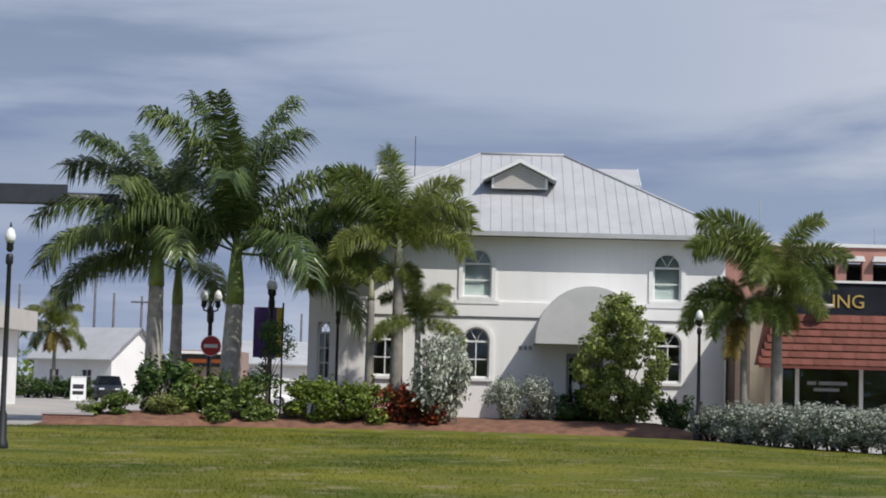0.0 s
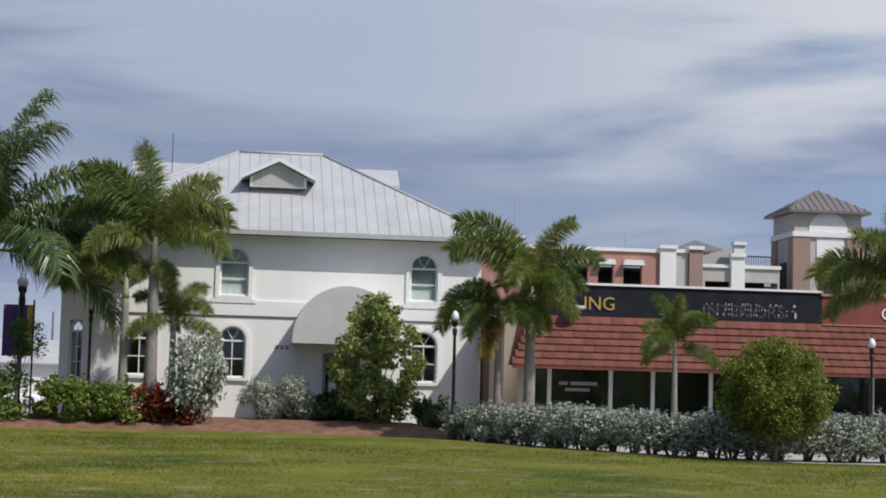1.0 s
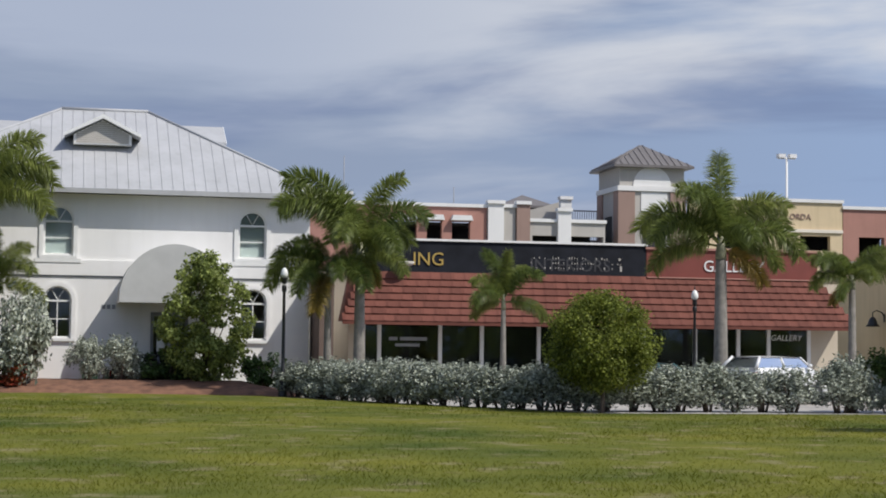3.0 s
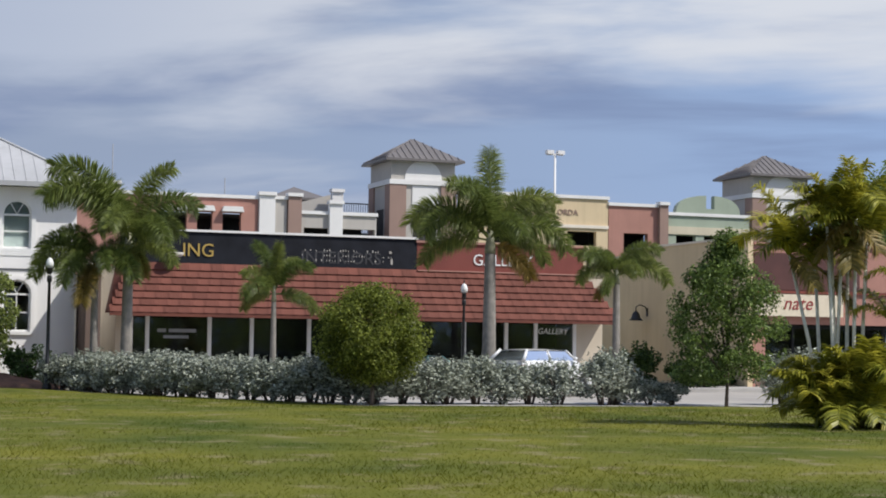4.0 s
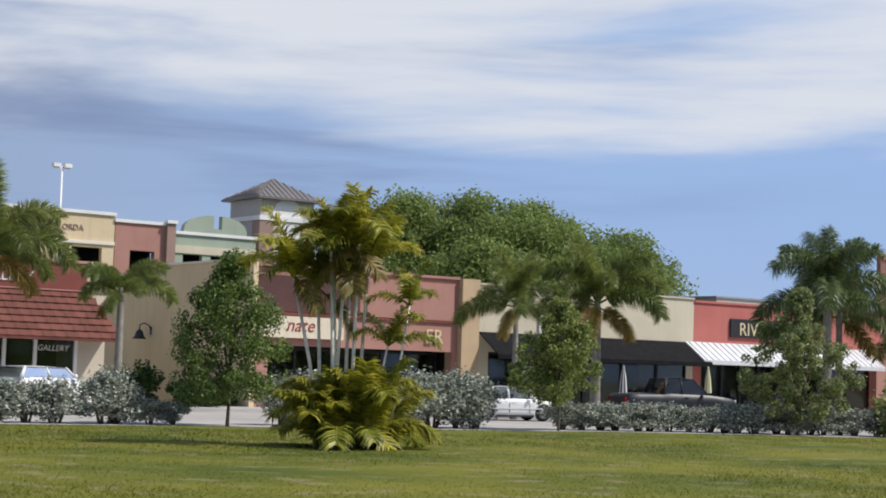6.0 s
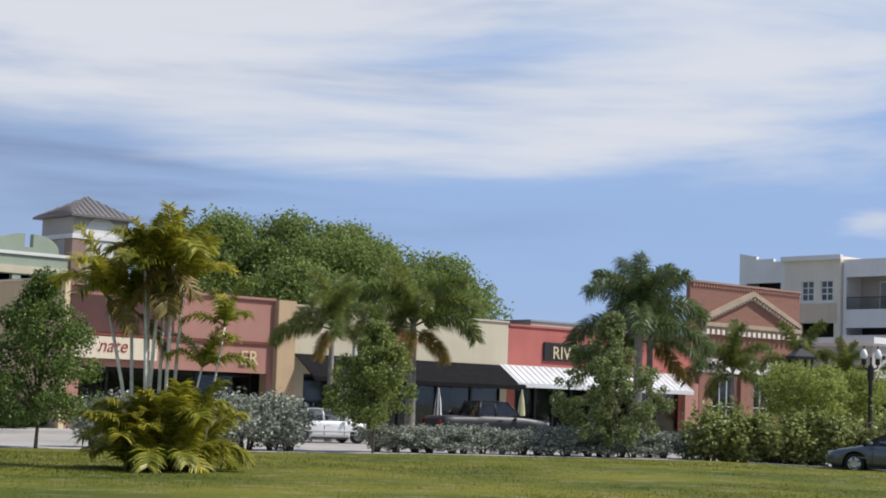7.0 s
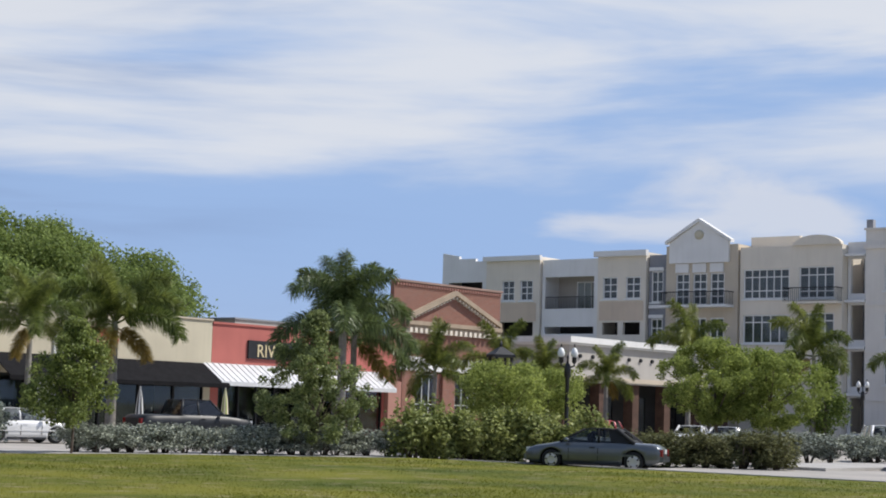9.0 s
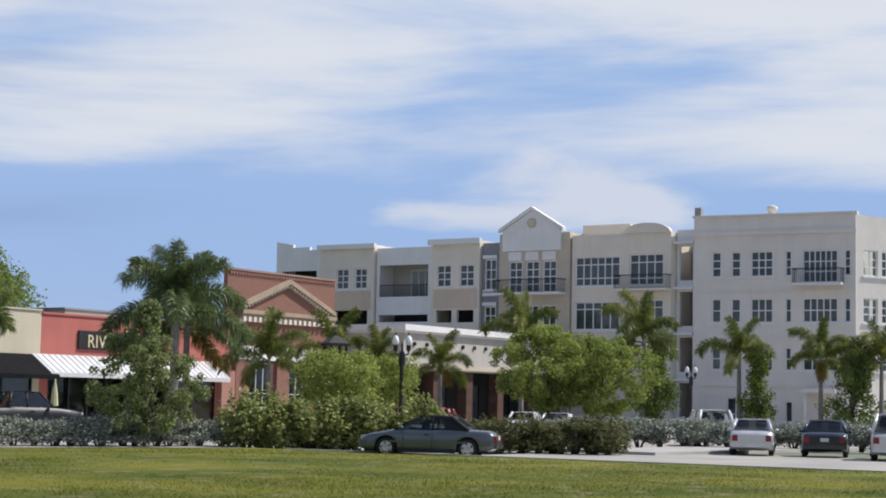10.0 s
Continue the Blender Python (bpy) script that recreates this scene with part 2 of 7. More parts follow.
BARK = mat("tree_bark", (0.17, 0.13, 0.10), 0.95, 0.25, 5, 40, 0.6)
POLE_WOOD = mat("weathered_pole_wood", (0.15, 0.15, 0.16), 0.9, 0.2, 3, 40, 0.3)
RUBBER = mat("tyre_rubber", (0.02, 0.02, 0.02), 0.85, 0.15, 8, 60, 0.2)
ALLOY = mat("alloy_rim", (0.60, 0.60, 0.61), 0.3, 0.05, 6, 40, 0, metal=0.9)
CHROME = mat("bright_metal", (0.7, 0.7, 0.7), 0.2, 0.03, 6, 40, 0, metal=1.0)
RED_LENS = mat("red_lamp_lens", (0.22, 0.018, 0.018), 0.25, 0.05, 6, 40, 0)
CLEAR_LENS = mat("headlamp_lens", (0.68, 0.70, 0.72), 0.15, 0.05, 6, 40, 0)
PLATE = mat("number_plate", (0.62, 0.64, 0.62), 0.5, 0.05, 6, 40, 0)

SILVER_LEAF = leaf_mat("silver_leaves", (0.175, 0.205, 0.15), (0.49, 0.51, 0.43), 0.6, 0.18, 0.8)
GREEN_LEAF = leaf_mat("green_leaves", (0.065, 0.115, 0.024), (0.21, 0.28, 0.07), 0.42, 0.35, 0.8)
BRIGHT_LEAF = leaf_mat("bright_green_leaves", (0.09, 0.145, 0.025), (0.25, 0.31, 0.065), 0.45, 0.38, 0.8)
DARK_LEAF = leaf_mat("dark_green_leaves", (0.035, 0.075, 0.02), (0.09, 0.15, 0.04), 0.45, 0.3, 0.8)
RED_LEAF = leaf_mat("red_green_leaves", (0.06, 0.08, 0.02), (0.34, 0.05, 0.03), 0.45, 0.3, 0.7)
OLIVE_LEAF = leaf_mat("olive_leaves", (0.165, 0.21, 0.055), (0.36, 0.38, 0.13), 0.5, 0.3, 0.8)
HEDGE_LEAF = leaf_mat("dull_hedge_leaves", (0.095, 0.105, 0.040), (0.23, 0.23, 0.10), 0.6, 0.35, 0.5)
OAK_LEAF = leaf_mat("oak_leaves", (0.145, 0.20, 0.055), (0.29, 0.36, 0.105), 0.7, 0.45, 0.35)
FROND = leaf_mat("palm_frond", (0.070, 0.118, 0.027), (0.275, 0.305, 0.080), 0.4, 0.4, 0.7, True)
QUEEN_FROND = leaf_mat("queen_palm_frond", (0.052, 0.092, 0.034), (0.21, 0.26, 0.095), 0.36, 0.3, 0.7, True)
ROUND_LEAF = leaf_mat("olive_green_leaves", (0.095, 0.130, 0.016), (0.32, 0.35, 0.07), 0.5, 0.45, 0.7)
YOUNG_LEAF = leaf_mat("young_tree_leaves", (0.115, 0.16, 0.035), (0.35, 0.40, 0.12), 0.45, 0.42, 0.7)
SAGE_LEAF = leaf_mat("grey_green_leaves", (0.125, 0.165, 0.058), (0.34, 0.385, 0.155), 0.5, 0.42, 0.55)
FEATHER_LEAF = leaf_mat("feathery_leaves", (0.19, 0.245, 0.055), (0.39, 0.44, 0.125), 0.7, 0.5, 0.4)
STREET_FROND = leaf_mat("street_palm_frond", (0.075, 0.115, 0.024), (0.27, 0.29, 0.07), 0.4, 0.4, 0.7, True)
ROYAL_FROND = leaf_mat("royal_palm_frond", (0.036, 0.074, 0.022), (0.19, 0.235, 0.078), 0.30, 0.28, 0.7, True)
ARECA_FROND = leaf_mat("areca_frond", (0.125, 0.17, 0.020), (0.51, 0.45, 0.06), 0.4, 0.4, 0.6, True)
OLD_FROND = leaf_mat("old_yellow_frond", (0.17, 0.155, 0.035), (0.30, 0.20, 0.05), 0.5, 0.3, 0.6, True)
CANE = mat("areca_cane", (0.82, 0.79, 0.70), 0.7, 0.12, 6, 30, 0.2)


def car_paint(name, col, metal=0.3):
    m = mat(name, col, 0.28, 0.05, 2, 200, 0, metal=metal)
    m.node_tree.nodes["Principled BSDF"].inputs["Coat Weight"].default_value = 0.8
    return m


def lawn_mat(name, gain=1.0):
    m = bpy.data.materials.new(name)
    m.use_nodes = True
    nt = m.node_tree
    N, L = nt.nodes.new, nt.links.new
    b = nt.nodes["Principled BSDF"]
    b.inputs["Roughness"].default_value, b.inputs["Specular IOR Level"].default_value = 0.9, 0.15
    co = N("ShaderNodeTexCoord")
    a, c, d = N("ShaderNodeTexNoise"), N("ShaderNodeTexNoise"), N("ShaderNodeTexNoise")
    for n, s, det in ((a, 0.22, 5), (c, 1.1, 7), (d, 22.0, 4)):
        n.inputs["Scale"].default_value, n.inputs["Detail"].default_value = s, det
        L(co.outputs["Object"], n.inputs["Vector"])
    r1 = N("ShaderNodeValToRGB")
    e = r1.color_ramp.elements
    e[0].position, e[0].color = 0.32, (0.061, 0.085, 0.010, 1)
    e[1].position, e[1].color = 0.66, (0.166, 0.163, 0.021, 1)
    L(a.outputs["Fac"], r1.inputs[0])
    r2 = N("ShaderNodeMapRange"); r2.inputs["From Min"].default_value, r2.inputs["From Max"].default_value = 0.55, 0.68; r2.inputs["To Max"].default_value = 0.6
    L(c.outputs["Fac"], r2.inputs["Value"])
    mx = N("ShaderNodeMix"); mx.data_type = "RGBA"; mx.inputs["B"].default_value = (0.26, 0.22, 0.13, 1)
    L(r2.outputs[0], mx.inputs["Factor"]); L(r1.outputs[0], mx.inputs["A"])
    hsv = N("ShaderNodeHueSaturation")
    v = N("ShaderNodeMath"); v.operation = "MULTIPLY_ADD"; v.inputs[1].default_value = 0.5 * gain; v.inputs[2].default_value = 0.75 * gain
    L(d.outputs["Fac"], v.inputs[0]); L(v.outputs[0], hsv.inputs["Value"]); L(mx.outputs["Result"], hsv.inputs["Color"])
    L(hsv.outputs[0], b.inputs["Base Color"])
    bp = N("ShaderNodeBump"); bp.inputs["Strength"].default_value = 0.5; bp.inputs["Distance"].default_value = 0.04
    L(d.outputs["Fac"], bp.inputs["Height"]); L(bp.outputs[0], b.inputs["Normal"])
    if gain != 1.0:      # blades let light through
        tr, ms = N("ShaderNodeBsdfTranslucent"), N("ShaderNodeMixShader")
        ms.inputs[0].default_value = 0.5
        L(hsv.outputs[0], tr.inputs["Color"]); L(b.outputs[0], ms.inputs[1]); L(tr.outputs[0], ms.inputs[2])
        L(ms.outputs[0], nt.nodes["Material Output"].inputs["Surface"])
    return m


LAWN = lawn_mat("lawn_grass")
GRASS_BLADE = lawn_mat("grass_blades", 1.12)
ASPHALT = mat("worn_asphalt", (0.41, 0.38, 0.34), 0.9, 0.12, 0.3, 25, 0.2, alt=(0.31, 0.29, 0.265))
FAR_GROUND = mat("far_ground", (0.24, 0.24, 0.20), 0.95, 0.15, 0.05, 5, 0.1, alt=(0.13, 0.16, 0.07))
PALE_GOLD = mat("pale_gold_letters", (0.72, 0.60, 0.36), 0.5, 0.06, 4, 30, 0)

# ---- mesh helpers ----
def part(name, bm, material, parent=None, label=""):
    """Links a bmesh as one mesh object, under a thing or a part."""
    me = bpy.data.meshes.new(name)
    if isinstance(bm, bpy.types.Mesh):
        me = bm
    else:
        bm.to_mesh(me)
        bm.free()
    if not me.materials:
        me.materials.append(material)
    ob = new(name, me)
    if parent is not None:
        ob.parent = parent
    if label:
        ob["label"] = label
    return ob


def thing(name, m, label, category, group="", kind=""):
    ob = new(name)
    ob.matrix_basis = m
    ob.empty_display_size = 0.2
    return tagged(ob, label, category, group, kind)


def quad(bm, *pts):
    return bm.faces.new([bm.verts.new(p) for p in pts])


def box(bm, x0, x1, y0, y1, z0, z1):
    v = [bm.verts.new((x, y, z)) for z in (z0, z1) for y in (y0, y1) for x in (x0, x1)]
    for f in ((0, 2, 3, 1), (4, 5, 7, 6), (0, 1, 5, 4), (2, 6, 7, 3), (0, 4, 6, 2), (1, 3, 7, 5)):
        bm.faces.new([v[i] for i in f])
    return bm


def boxes(*rows):
    bm = bmesh.new()
    for r in rows:
        box(bm, *r)
    return bm


def tube(bm, pts, radii, seg=8, cap=True):
    """A tapered tube along points."""
    rings = []
    for i, p in enumerate(pts):
        p = Vector(p)
        a, b = Vector(pts[max(i - 1, 0)]), Vector(pts[min(i + 1, len(pts) - 1)])
        d = (b - a).normalized()
        u = d.cross(Vector((0, 1, 0)) if abs(d.y) < 0.9 else Vector((1, 0, 0))).normalized()
        w = d.cross(u)
        r = radii[i] if isinstance(radii, (list, tuple)) else radii
        rings.append([bm.verts.new(p + r * (math.cos(k * math.tau / seg) * u + math.sin(k * math.tau / seg) * w)) for k in range(seg)])
    for a, b in zip(rings, rings[1:]):
        for k in range(seg):
            f = bm.faces.new((a[k], a[(k + 1) % seg], b[(k + 1) % seg], b[k]))
            f.smooth = True
    if cap:
        bm.faces.new(rings[0][::-1])
        bm.faces.new(rings[-1])
    return bm


def lathe(bm, prof, c=(0, 0, 0), seg=12):
    """Turns a profile of (radius, height) about the vertical."""
    rings = [[bm.verts.new((c[0] + r * math.cos(k * math.tau / seg), c[1] + r * math.sin(k * math.tau / seg), c[2] + z)) for k in range(seg)] for r, z in prof]
    for a, b in zip(rings, rings[1:]):
        for k in range(seg):
            bm.faces.new((a[k], a[(k + 1) % seg], b[(k + 1) % seg], b[k])).smooth = True
    bm.faces.new(rings[0][::-1])
    bm.faces.new(rings[-1])
    return bm


def prism(bm, poly, y0, y1):
    """A polygon of (x, z), drawn out from y0 to y1."""
    a = [bm.verts.new((x, y0, z)) for x, z in poly]
    b = [bm.verts.new((x, y1, z)) for x, z in poly]
    bm.faces.new(a)
    bm.faces.new(b[::-1])
    n = len(poly)
    for i in range(n):
        bm.faces.new((a[i], b[i], b[(i + 1) % n], a[(i + 1) % n]))
    return bm


def sheet(name, poly, z, material, kind="structure", label="", depth=0.0):
    """A flat slab with a top at z, from plan points."""
    bm = bmesh.new()
    top = [bm.verts.new((x, y, z)) for x, y in poly]
    bm.faces.new(top)
    if depth:
        low = [bm.verts.new((x, y, z - depth)) for x, y in poly]
        for i in range(len(poly)):
            j = (i + 1) % len(poly)
            bm.faces.new((top[i], low[i], low[j], top[j]))
    bmesh.ops.recalc_face_normals(bm, faces=bm.faces)
    ob = part(name, bm, material)
    if ob.data.polygons[0].normal.z < 0:
        ob.data.flip_normals()
    return tagged(ob, label, name, "", kind)


def wall(bm, x0, x1, z0, z1, y, th, holes=()):
    """A wall in the plane of its front y, facing -y, with true openings (xa, xb, za, zb)."""
    xs = sorted({x0, x1, *(v for h in holes for v in h[:2] if x0 < v < x1)})
    zs = sorted({z0, z1, *(v for h in holes for v in h[2:4] if z0 < v < z1)})

    def solid(i, j):
        if not (0 <= i < len(xs) - 1 and 0 <= j < len(zs) - 1):
            return False
        cx, cz = (xs[i] + xs[i + 1]) / 2, (zs[j] + zs[j + 1]) / 2
        return not any(h[0] < cx < h[1] and h[2] < cz < h[3] for h in holes)

    for i in range(len(xs) - 1):
        for j in range(len(zs) - 1):
            if not solid(i, j):
                continue
            a, b, c, d = xs[i], xs[i + 1], zs[j], zs[j + 1]
            quad(bm, (a, y, c), (b, y, c), (b, y, d), (a, y, d))
            quad(bm, (b, y + th, c), (a, y + th, c), (a, y + th, d), (b, y + th, d))
            if not solid(i - 1, j):
                quad(bm, (a, y + th, c), (a, y, c), (a, y, d), (a, y + th, d))
            if not solid(i + 1, j):
                quad(bm, (b, y, c), (b, y + th, c), (b, y + th, d), (b, y, d))
            if not solid(i, j - 1):
                quad(bm, (a, y + th, c), (b, y + th, c), (b, y, c), (a, y, c))
            if not solid(i, j + 1):
                quad(bm, (a, y, d), (b, y, d), (b, y + th, d), (a, y + th, d))
    return bm


def arch_fill(bm, xa, xb, spring, y, th, n=10):
    """Fills the corners over a round head in an opening that ends at spring + half its width."""
    r, c = (xb - xa) / 2, (xa + xb) / 2
    top = spring + r
    p = [(c - r * math.cos(k * math.pi / n), spring + r * math.sin(k * math.pi / n)) for k in range(n + 1)]
    for (a, za), (b, zb) in zip(p, p[1:]):
        quad(bm, (a, y, za), (b, y, zb), (b, y, top), (a, y, top))
        quad(bm, (b, y + th, zb), (a, y + th, za), (a, y + th, top), (b, y + th, top))
        quad(bm, (a, y + th, za), (b, y + th, zb), (b, y, zb), (a, y, za))
    return bm


PANE_MESHES = {}


def pane(parent, x0, x1, z0, z1, y, material=None):
    key = (round(x1 - x0, 3), round(z1 - z0, 3), material.name if material else "")
    if key not in PANE_MESHES:
        me = bpy.data.meshes.new("pane")
        bm = boxes((0, key[0], 0, 0.012, 0, key[1]))
        bm.to_mesh(me)
        bm.free()
        me.materials.append(material or GLASS)
        PANE_MESHES[key] = me
    ob = part("pane", PANE_MESHES[key], None, parent)
    ob.location = (x0, y, z0)
    ob.visible_shadow = False
    return ob


def ring_frame(bm, x0, x1, z0, z1, fw, y0, y1):
    """A rectangular frame in one piece, fw wide."""
    loops = []
    for y in (y0, y1):
        for d in (0.0, fw):
            loops.append([bm.verts.new((x, y, z)) for x, z in ((x0 + d, z0 + d), (x1 - d, z0 + d), (x1 - d, z1 - d), (x0 + d, z1 - d))])
    fo, fi, bo, bi = loops
    for k in range(4):
        j = (k + 1) % 4
        bm.faces.new((fo[k], fo[j], fi[j], fi[k]))
        bm.faces.new((bo[j], bo[k], bi[k], bi[j]))
        bm.faces.new((fo[j], fo[k], bo[k], bo[j]))
        bm.faces.new((fi[k], fi[j], bi[j], bi[k]))
    return bm


def window(parent, x0, x1, z0, z1, y, nx=2, nz=2, arch=0.0, fw=0.07, bar=0.04, material=None, sill=True, zs=None, glass=None):
    """A framed window with its panes, in the plane y. arch: the height at which a round head springs from z1."""
    fm = material or WHITE_TRIM
    bm = ring_frame(bmesh.new(), x0, x1, z0, z1, fw, y - 0.05, y + 0.05)
    ix0, ix1, iz0, iz1 = x0 + fw, x1 - fw, z0 + fw, z1 - fw
    xs = [ix0 + (ix1 - ix0) * i / nx for i in range(nx + 1)]
    zz = [iz0 + (iz1 - iz0) * f for f in (zs or [i / nz for i in range(nz + 1)])]
    if arch:
        c, r = (x0 + x1) / 2, (x1 - x0) / 2
        n = 12
        for k in range(n):
            a0, a1 = k * math.pi / n, (k + 1) * math.pi / n
            q = [(c - s * math.cos(a), z1 + s * math.sin(a)) for s, a in ((r, a0), (r, a1), (r - fw, a1), (r - fw, a0))]
            prism(bm, q, y - 0.05, y + 0.05)
        for a in (math.pi / 3, 2 * math.pi / 3):
            tube(bm, [(c, y, z1), (c - (r - fw) * math.cos(a), y, z1 + (r - fw) * math.sin(a))], bar / 2, 4)
    fr = part("window", bm, fm, parent)
    for x in xs[1:-1]:
        part("mullion", boxes((x - bar / 2, x + bar / 2, y - 0.035, y + 0.035, iz0, iz1)), fm, fr)
    for z in zz[1:-1]:
        part("transom", boxes((ix0, ix1, y - 0.030, y + 0.030, z - bar / 2, z + bar / 2)), fm, fr)
    for a, b in zip(xs, xs[1:]):
        for c0, d in zip(zz, zz[1:]):
            pane(fr, a + bar / 2, b - bar / 2, c0 + bar / 2, d - bar / 2, y, glass)
    if arch:
        bm = bmesh.new()
        c, r = (x0 + x1) / 2, (x1 - x0) / 2 - fw
        prism(bm, [(c - r * math.cos(k * math.pi / 12), z1 + r * math.sin(k * math.pi / 12)) for k in range(13)], y - 0.006, y + 0.006)
        p = part("pane", bm, glass or GLASS, fr, "half-round fanlight pane")
        p.visible_shadow = False
    if sill:
        part("sill", boxes((x0 - 0.14, x1 + 0.14, y - 0.22, y + 0.02, z0 - 0.12, z0 - 0.003)), fm, fr)
    return fr


def arch_casing(parent, x0, x1, z0, spring, y, material, w=0.16):
    """A raised surround round an arched window."""
    bm = boxes((x0 - w, x0, y - 0.05, y, z0, spring), (x1, x1 + w, y - 0.05, y, z0, spring))
    c, r, n = (x0 + x1) / 2, (x1 - x0) / 2, 12
    for k in range(n):
        a0, a1 = k * math.pi / n, (k + 1) * math.pi / n
        prism(bm, [(c - s * math.cos(a), spring + s * math.sin(a)) for s, a in ((r + w, a0), (r + w, a1), (r, a1), (r, a0))], y - 0.05, y)
    return part("casing", bm, material, parent)


def lettering(text, size, material, parent, x, y, z, depth=0.02, name="lettering", label="", shear=0.0):
    """Raised letters from the built-in font, as a mesh."""
    cu = bpy.data.curves.new("lettering", "FONT")
    cu.body, cu.size, cu.extrude, cu.shear, cu.resolution_u = text, size, depth, shear, 3
    tmp = bpy.data.objects.new("lettering_source", cu)
    scene.collection.objects.link(tmp)
    me = bpy.data.meshes.new_from_object(tmp.evaluated_get(bpy.context.evaluated_depsgraph_get()))
    bpy.data.objects.remove(tmp)
    me.transform(Matrix.Translation((x, y, z)) @ Matrix.Rotation(radians(90), 4, "X"))
    me.materials.clear()
    me.materials.append(material)
    return part(name, me, material, parent, label)


def shell(parent, material, x0, x1, y0, y1, z0, z1, th=0.25):
    """Side and back walls and a flat roof, behind a front wall at y0 that is th thick."""
    part("side_wall", boxes((x0, x0 + th, y0 + th, y1, z0, z1)), material, parent)
    part("side_wall", boxes((x1 - th, x1, y0 + th, y1, z0, z1)), material, parent)
    part("rear_wall", boxes((x0 + th, x1 - th, y1 - th, y1, z0, z1)), material, parent)
    part("flat_roof", boxes((x0 + th, x1 - th, y0 + th, y1 - th, z1 - 0.7, z1 - 0.5)), CONCRETE, parent)

# ---- ground, roads, lawn ----
sheet("ground", [(-3000, -3000), (3000, -3000), (3000, 3000), (-3000, 3000)], -0.16, FAR_GROUND, label="flat pale ground that reaches the horizon")
sheet("road", [(-90, 46), (135, 28), (135, 64.4), (-6, 64.4), (-12, 200), (-50, 200), (-70, 60)], -0.12, ASPHALT, label="worn light grey asphalt street and parking bays")
sheet("cross_road", [(48.8, -60), (66.5, -60), (66.5, 33), (48.8, 33)], -0.115, ASPHALT, label="worn light grey asphalt side street")
LAWN_EDGE = [(-70, -50), (48.5, -50), (48.5, 39.6), (38.4, 43.4), (35.0, 43.4), (27.0, 44.6), (24.5, 44.8), (14.2, 45.3), (7.4, 59.6), (6.6, 63.2), (-4, 65.2), (-12.6, 60.0), (-16.5, 55.2), (-70, 51)]


def lawn():
    bm = bmesh.new()
    poly = [bm.verts.new((x, y, 0.0)) for x, y in LAWN_EDGE]
    face = bm.faces.new(poly)
    geom = [face]
    for axis, lo, hi, step in ((0, -68, 48, 4.0), (1, -48, 65, 2.5)):
        v = lo
        while v < hi:
            no = (1, 0, 0) if axis == 0 else (0, 1, 0)
            co = (v, 0, 0) if axis == 0 else (0, v, 0)
            bmesh.ops.bisect_plane(bm, geom=bm.verts[:] + bm.edges[:] + bm.faces[:], plane_co=co, plane_no=no)
            v += step
    edge = [e for e in bm.edges if e.is_boundary]
    rim = {v for e in edge for v in e.verts}
    for v in bm.verts:
        if v not in rim:
            v.co.z += 0.05 * noise.noise(v.co * 0.09) + 0.02 * noise.noise(v.co * 0.4)
    out = bmesh.ops.extrude_edge_only(bm, edges=edge)
    for v in out["geom"]:
        if isinstance(v, bmesh.types.BMVert):
            v.co.z = -0.16
    bmesh.ops.recalc_face_normals(bm, faces=bm.faces)
    ob = part("lawn", bm, LAWN)
    for p in ob.data.polygons:
        p.use_smooth = True
    return tagged(ob, "mown green lawn with dry yellowish patches", "lawn", "", "structure")


lawn()


def turf():
    """Grass blades, thickest where the camera passes nearest."""
    rng = np.random.default_rng(7)
    n = 230000
    r = 14 + 46 * rng.random(n) ** 1.25
    az = np.radians(rng.uniform(-20, 76, n))
    x, y = r * np.sin(az), r * np.cos(az)
    keep = (x < 48.2) & (y < 46 + 14 * np.clip((14 - x) / 8, 0, 1)) & (x > -17)
    keep &= ~((x > 7) & (y > 62 - 2.2 * (x - 7)) & (y > 45.5))
    keep &= y < np.interp(x, [7.4, 14.2, 27.0, 35.0, 38.4, 48.5], [59.4, 45.1, 44.4, 43.2, 43.2, 39.4])
    x, y = x[keep], y[keep]
    n = len(x)
    patch = np.array([noise.noise(Vector((a * 0.5, b * 0.5, 3.3))) for a, b in zip(x, y)])
    h = rng.uniform(0.012, 0.034, n) * (1 + 1.3 * np.clip(patch, -0.5, 1))
    w = rng.uniform(0.004, 0.010, n) * (r[keep] / 25) ** 0.5
    th = rng.uniform(0, math.tau, n)
    lean = rng.uniform(-0.09, 0.09, (n, 2))
    v = np.zeros((n, 3, 3))
    z0 = -0.01
    v[:, 0] = np.stack([x - w * np.cos(th), y - w * np.sin(th), np.full(n, z0)], 1)
    v[:, 1] = np.stack([x + w * np.cos(th), y + w * np.sin(th), np.full(n, z0)], 1)
    v[:, 2] = np.stack([x + lean[:, 0], y + lean[:, 1], h + 0.02], 1)
    me = bpy.data.meshes.new("grass")
    me.from_pydata(v.reshape(-1, 3).tolist(), [], np.arange(3 * n).reshape(-1, 3).tolist())
    ob = part("grass", me, GRASS_BLADE)
    return tagged(ob, "short green and straw-coloured grass blades on the lawn", "grass", "", "stuff")


